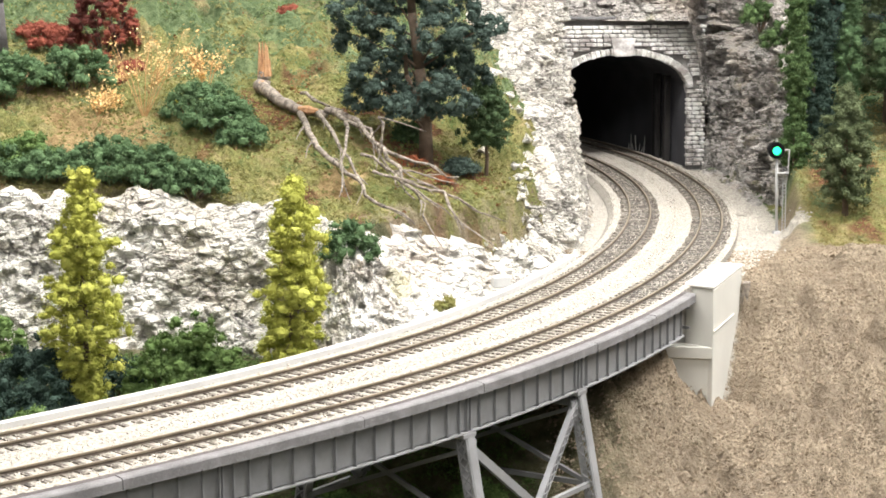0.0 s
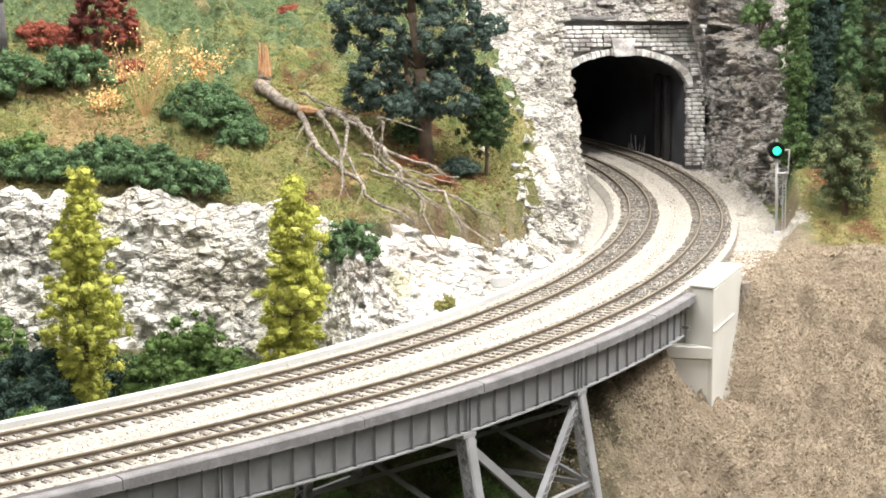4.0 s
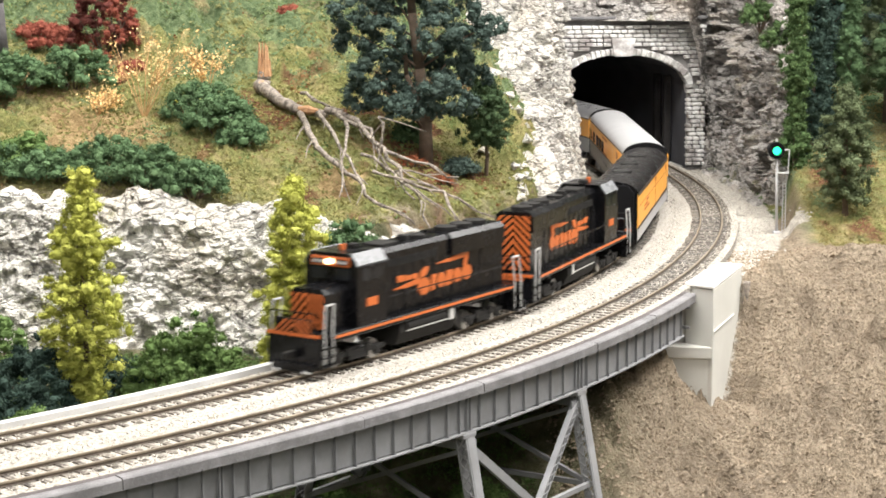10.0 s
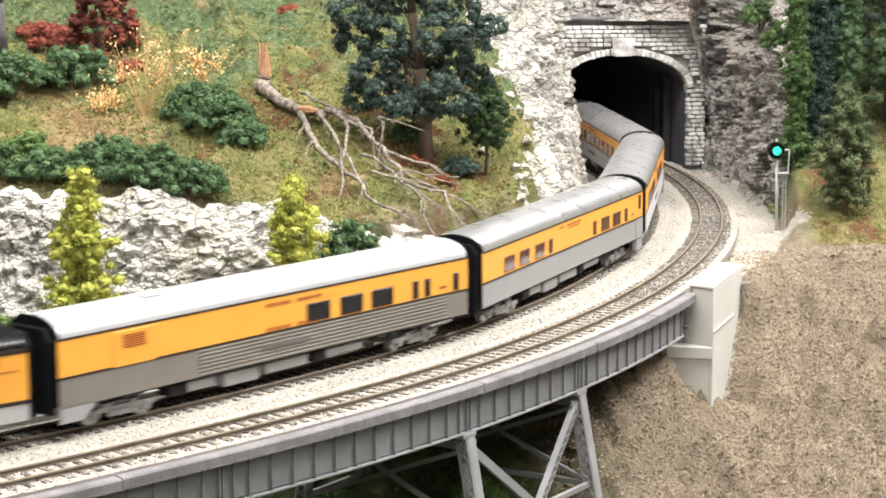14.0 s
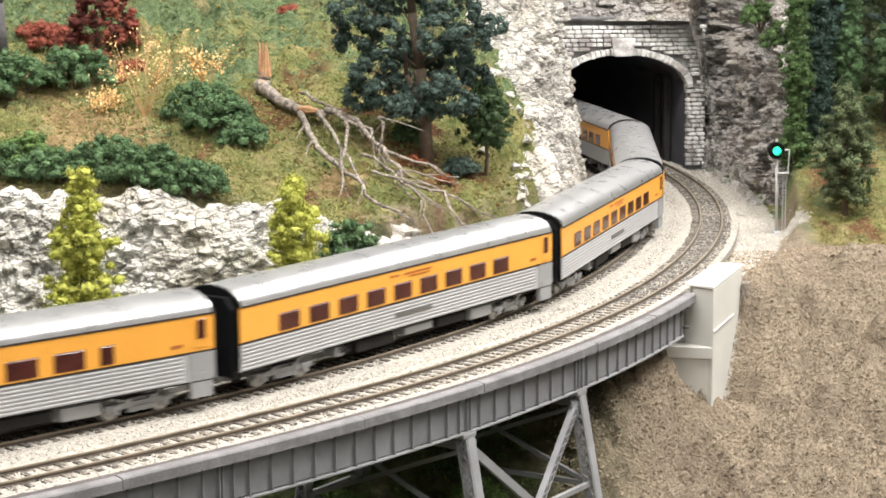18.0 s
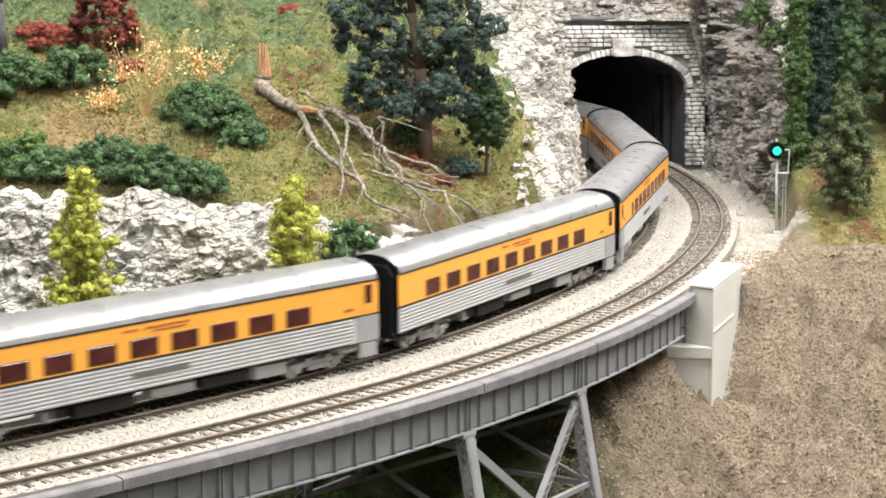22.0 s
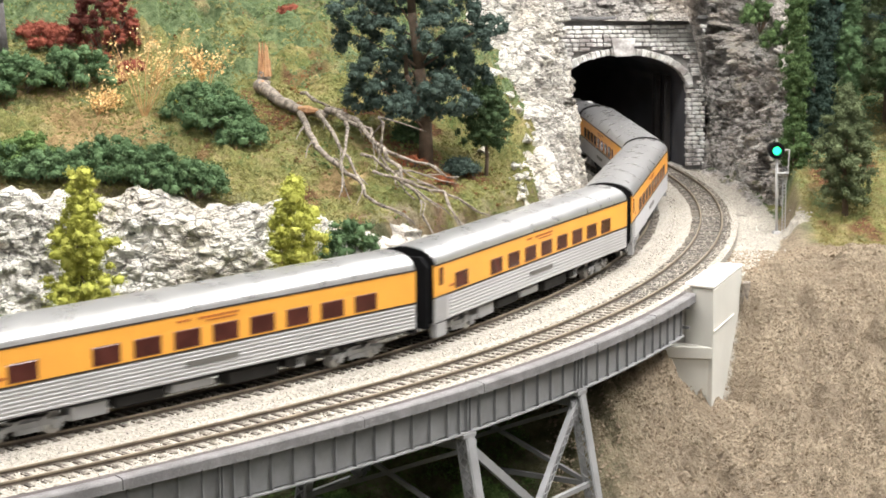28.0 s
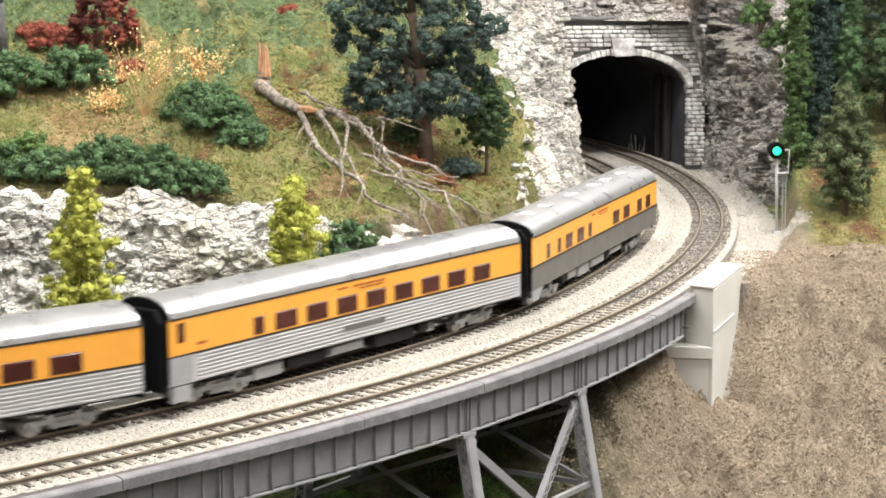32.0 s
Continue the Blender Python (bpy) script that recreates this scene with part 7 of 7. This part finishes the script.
        part("louvres", boxes(*[(-0.030 + 0.0035 * i, sg * 0.0107, 0.0395, 0.0024, 0.0005, 0.004) for i in range(14)]), M["under"], hood)
        part("door_seams", boxes(*[(-0.034 + 0.0095 * i, sg * 0.0107, 0.0275, 0.0004, 0.0004, 0.019) for i in range(11)]), M["under"], hood)
        # hand rails and stanchions
        rb = bmesh.new()
        rod(rb, (-0.038, sg * 0.0168, 0.0262), (h - 0.016, sg * 0.0168, 0.0262), 0.00028, n=5)
        for i in range(9):
            x = -0.038 + 0.0148 * i
            rod(rb, (x, sg * 0.0168, deck), (x, sg * 0.0168, 0.0262), 0.00028, n=5)
        part("side_railing", rb, M["black"], root)
        for ex in (-1, 1):
            wb = bmesh.new()
            for xo in (0.0035, 0.0105):
                x = ex * (h - xo)
                rod(wb, (x, sg * 0.0172, 0.0060), (x, sg * 0.0172, 0.0190), 0.00048, n=5)
                rod(wb, (x, sg * 0.0172, 0.0190), (x - ex * 0.0016, sg * 0.0168, 0.0290), 0.00048, n=5)
            rod(wb, (ex * (h - 0.0051), sg * 0.0168, 0.0290), (ex * (h - 0.0121), sg * 0.0168, 0.0290), 0.00045, n=5)
            part("step_rail", wb, M["white"], root, "white step hand rail")
            part("steps", boxes(*[(ex * (h - 0.007), sg * 0.0158, z, 0.0085, 0.0036, 0.0008) for z in (0.0048, 0.0085, 0.0122)], (ex * (h - 0.0115), sg * 0.0155, 0.0095, 0.0006, 0.0042, 0.011)), M["black"], root)
        part("air_tank", rod(bmesh.new(), (-0.020, sg * 0.0148, 0.0118), (0.018, sg * 0.0148, 0.0118), 0.0021, n=10), M["under"], root)
        part("tank_stripe", boxes((0.0, sg * 0.0161, 0.0098, 0.040, 0.0003, 0.0005), (0.023, sg * 0.0163, 0.0118, 0.004, 0.0006, 0.005)), M["white"], root)
    part("fuel_tank", prism(bmesh.new(), [(-0.0155, 0.0095), (-0.0120, 0.0035), (0.0120, 0.0035), (0.0155, 0.0095), (0.0150, 0.0145), (-0.0150, 0.0145)], -0.026, 0.030), M["under"], root)
    for ex in (-1, 1):
        part("pilot", boxes((ex * (h - 0.001), 0, 0.0105, 0.0022, 0.0335, 0.0125), (ex * (h + 0.0008), 0, 0.0040, 0.0025, 0.026, 0.0045), bevel=0.0004), M["black"], root)
        part("pilot_stripe", boxes((ex * (h + 0.0003), 0, deck + 0.0003, 0.0006, 0.0335, 0.0013)), M["orange"], root)
        part("uncoupling_bar", boxes((ex * (h + 0.0030), -0.010, 0.0022, 0.0008, 0.006, 0.0008), (ex * (h + 0.0030), 0.010, 0.0022, 0.0008, 0.006, 0.0008)), M["white"], root)
        part("coupler", boxes((ex * (h + 0.004), 0, 0.0095, 0.008, 0.003, 0.0032), bevel=0.0004), M["under"], root)
        part("end_railing", rod(rod(rod(bmesh.new(), (ex * h, -0.015, 0.026), (ex * h, 0.015, 0.026), 0.0003, n=5), (ex * h, -0.015, deck), (ex * h, -0.015, 0.026), 0.0003, n=5), (ex * h, 0.015, deck), (ex * h, 0.015, 0.026), 0.0003, n=5), M["black"], root)
        truck(root, ex * 0.060, M["under"], 2, 0.031, "black truck")
    for x in (0.042, 0.057, 0.072):
        f = part("roof_fan", rod(bmesh.new(), (x, 0, 0.0476), (x, 0, 0.0496), 0.0066, n=18), M["under"], root)
    part("roof_fan", rod(bmesh.new(), (0.012, 0, 0.0470), (0.012, 0, 0.0488), 0.0052, n=16), M["under"], root)
    part("exhaust_stack", boxes((0.000, 0, 0.0485, 0.005, 0.006, 0.003), bevel=0.0003), M["under"], root)
    part("roof_hatch", boxes((-0.022, 0, 0.0480, 0.016, 0.013, 0.0022), bevel=0.0003), M["under"], root)
    part("beacon", rod(bmesh.new(), (-0.056, 0, 0.0492), (-0.056, 0, 0.0520), 0.0016, n=10), M["orange"], cab, "orange roof beacon")
    part("horn", boxes((-0.046, 0.0, 0.0505, 0.006, 0.005, 0.0016)), M["under"], cab)
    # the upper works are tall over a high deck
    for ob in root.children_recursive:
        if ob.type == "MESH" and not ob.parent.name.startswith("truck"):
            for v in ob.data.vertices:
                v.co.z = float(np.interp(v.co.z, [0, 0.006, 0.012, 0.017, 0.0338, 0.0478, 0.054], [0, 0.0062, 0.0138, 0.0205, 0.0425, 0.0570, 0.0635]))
    for sg in (-1, 1):
        emblem(root, sg)
    return root


# order of the train: name, builder, length over the ends at coupling, wheel spread
KINDS = ["baggage", "plain", "lounge", "coach", "coach", "coach", "coach"] + ["rear_door", "rear_door", "rear_wide", "rear_wide", "rear_nine", "rear_door", "last"]
TRAIN = []


def make_train():
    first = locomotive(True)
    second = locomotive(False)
    TRAIN.append((first, 0.2845, 0.060, False))
    TRAIN.append((second, 0.4915, 0.060, True))
    TRAIN.append((booster(), 0.602 + 0.1097, 0.068, False))
    proto = {}
    for i, k in enumerate(KINDS):
        c = 0.9778 + 0.3000 * i
        if k in proto:
            ob = copy_thing(proto[k], Matrix.Identity(4))
        else:
            ob = proto[k] = coach(k)
        TRAIN.append((ob, c, 0.104, False))


make_train()
# how far the train has come since it stood with its head at the tenth second
RUN_T = [0, 6, 10, 11, 12, 13, 14, 17, 18, 19, 20, 22, 23, 24, 25, 28, 29, 31, 32]
RUN_D = [-1.99, -0.796, 0.0, 0.198, 0.4, 0.602, 0.808, 1.4098, 1.605, 1.8022, 1.9984, 2.3893, 2.5837, 2.7771, 2.972, 3.5576, 3.7524, 4.1475, 4.3478]


def run_at(t):
    i = min(max(np.searchsorted(RUN_T, t) - 1, 0), len(RUN_T) - 2)
    # smooth cubic through the readings
    def slope(j):
        if j <= 0 or j >= len(RUN_T) - 1:
            j2 = min(max(j, 1), len(RUN_T) - 1)
            return (RUN_D[j2] - RUN_D[j2 - 1]) / (RUN_T[j2] - RUN_T[j2 - 1])
        return (RUN_D[j + 1] - RUN_D[j - 1]) / (RUN_T[j + 1] - RUN_T[j - 1])
    a, b = RUN_T[i], RUN_T[i + 1]
    u = (t - a) / (b - a)
    m0, m1 = slope(i) * (b - a), slope(i + 1) * (b - a)
    return (2 * u ** 3 - 3 * u ** 2 + 1) * RUN_D[i] + (u ** 3 - 2 * u ** 2 + u) * m0 + (-2 * u ** 3 + 3 * u ** 2) * RUN_D[i + 1] + (u ** 3 - u ** 2) * m1


def car_pose(c, bolster, flip):
    """A car rides on its two truck centres; it turns against the line by the chord."""
    a, b = tp(c - bolster, 0, 0), tp(c + bolster, 0, 0)
    th = math.atan2(b.y - a.y, b.x - a.x) + (math.pi if flip else 0)
    return Matrix.Translation((a + b) / 2) @ Matrix.Rotation(th, 4, "Z")


def motions():
    for ob, c0, bolster, flip in TRAIN:
        rows = []
        steps = 160
        for i in range(steps + 1):
            t = 32.0 * i / steps
            rows.append((t, car_pose(c0 - run_at(t), bolster, flip)))
        walk(ob, rows)
        for tr in ob.children:
            if not tr.name.startswith("truck"):
                continue
            x0 = tr.location.x
            rows = []
            for i in range(33):
                t = float(i)
                c = c0 - run_at(t)
                m = car_pose(c, bolster, flip)
                sgn = -1 if flip else 1
                th = rail_at(c + sgn * x0)[2] + (math.pi if flip else 0)
                body = math.atan2(m[1][0], m[0][0])
                da = (th - body + math.pi) % (2 * math.pi) - math.pi
                rows.append((t, pose(x0, 0, 0, 0, 0, math.degrees(da))))
            walk(tr, rows)


motions()
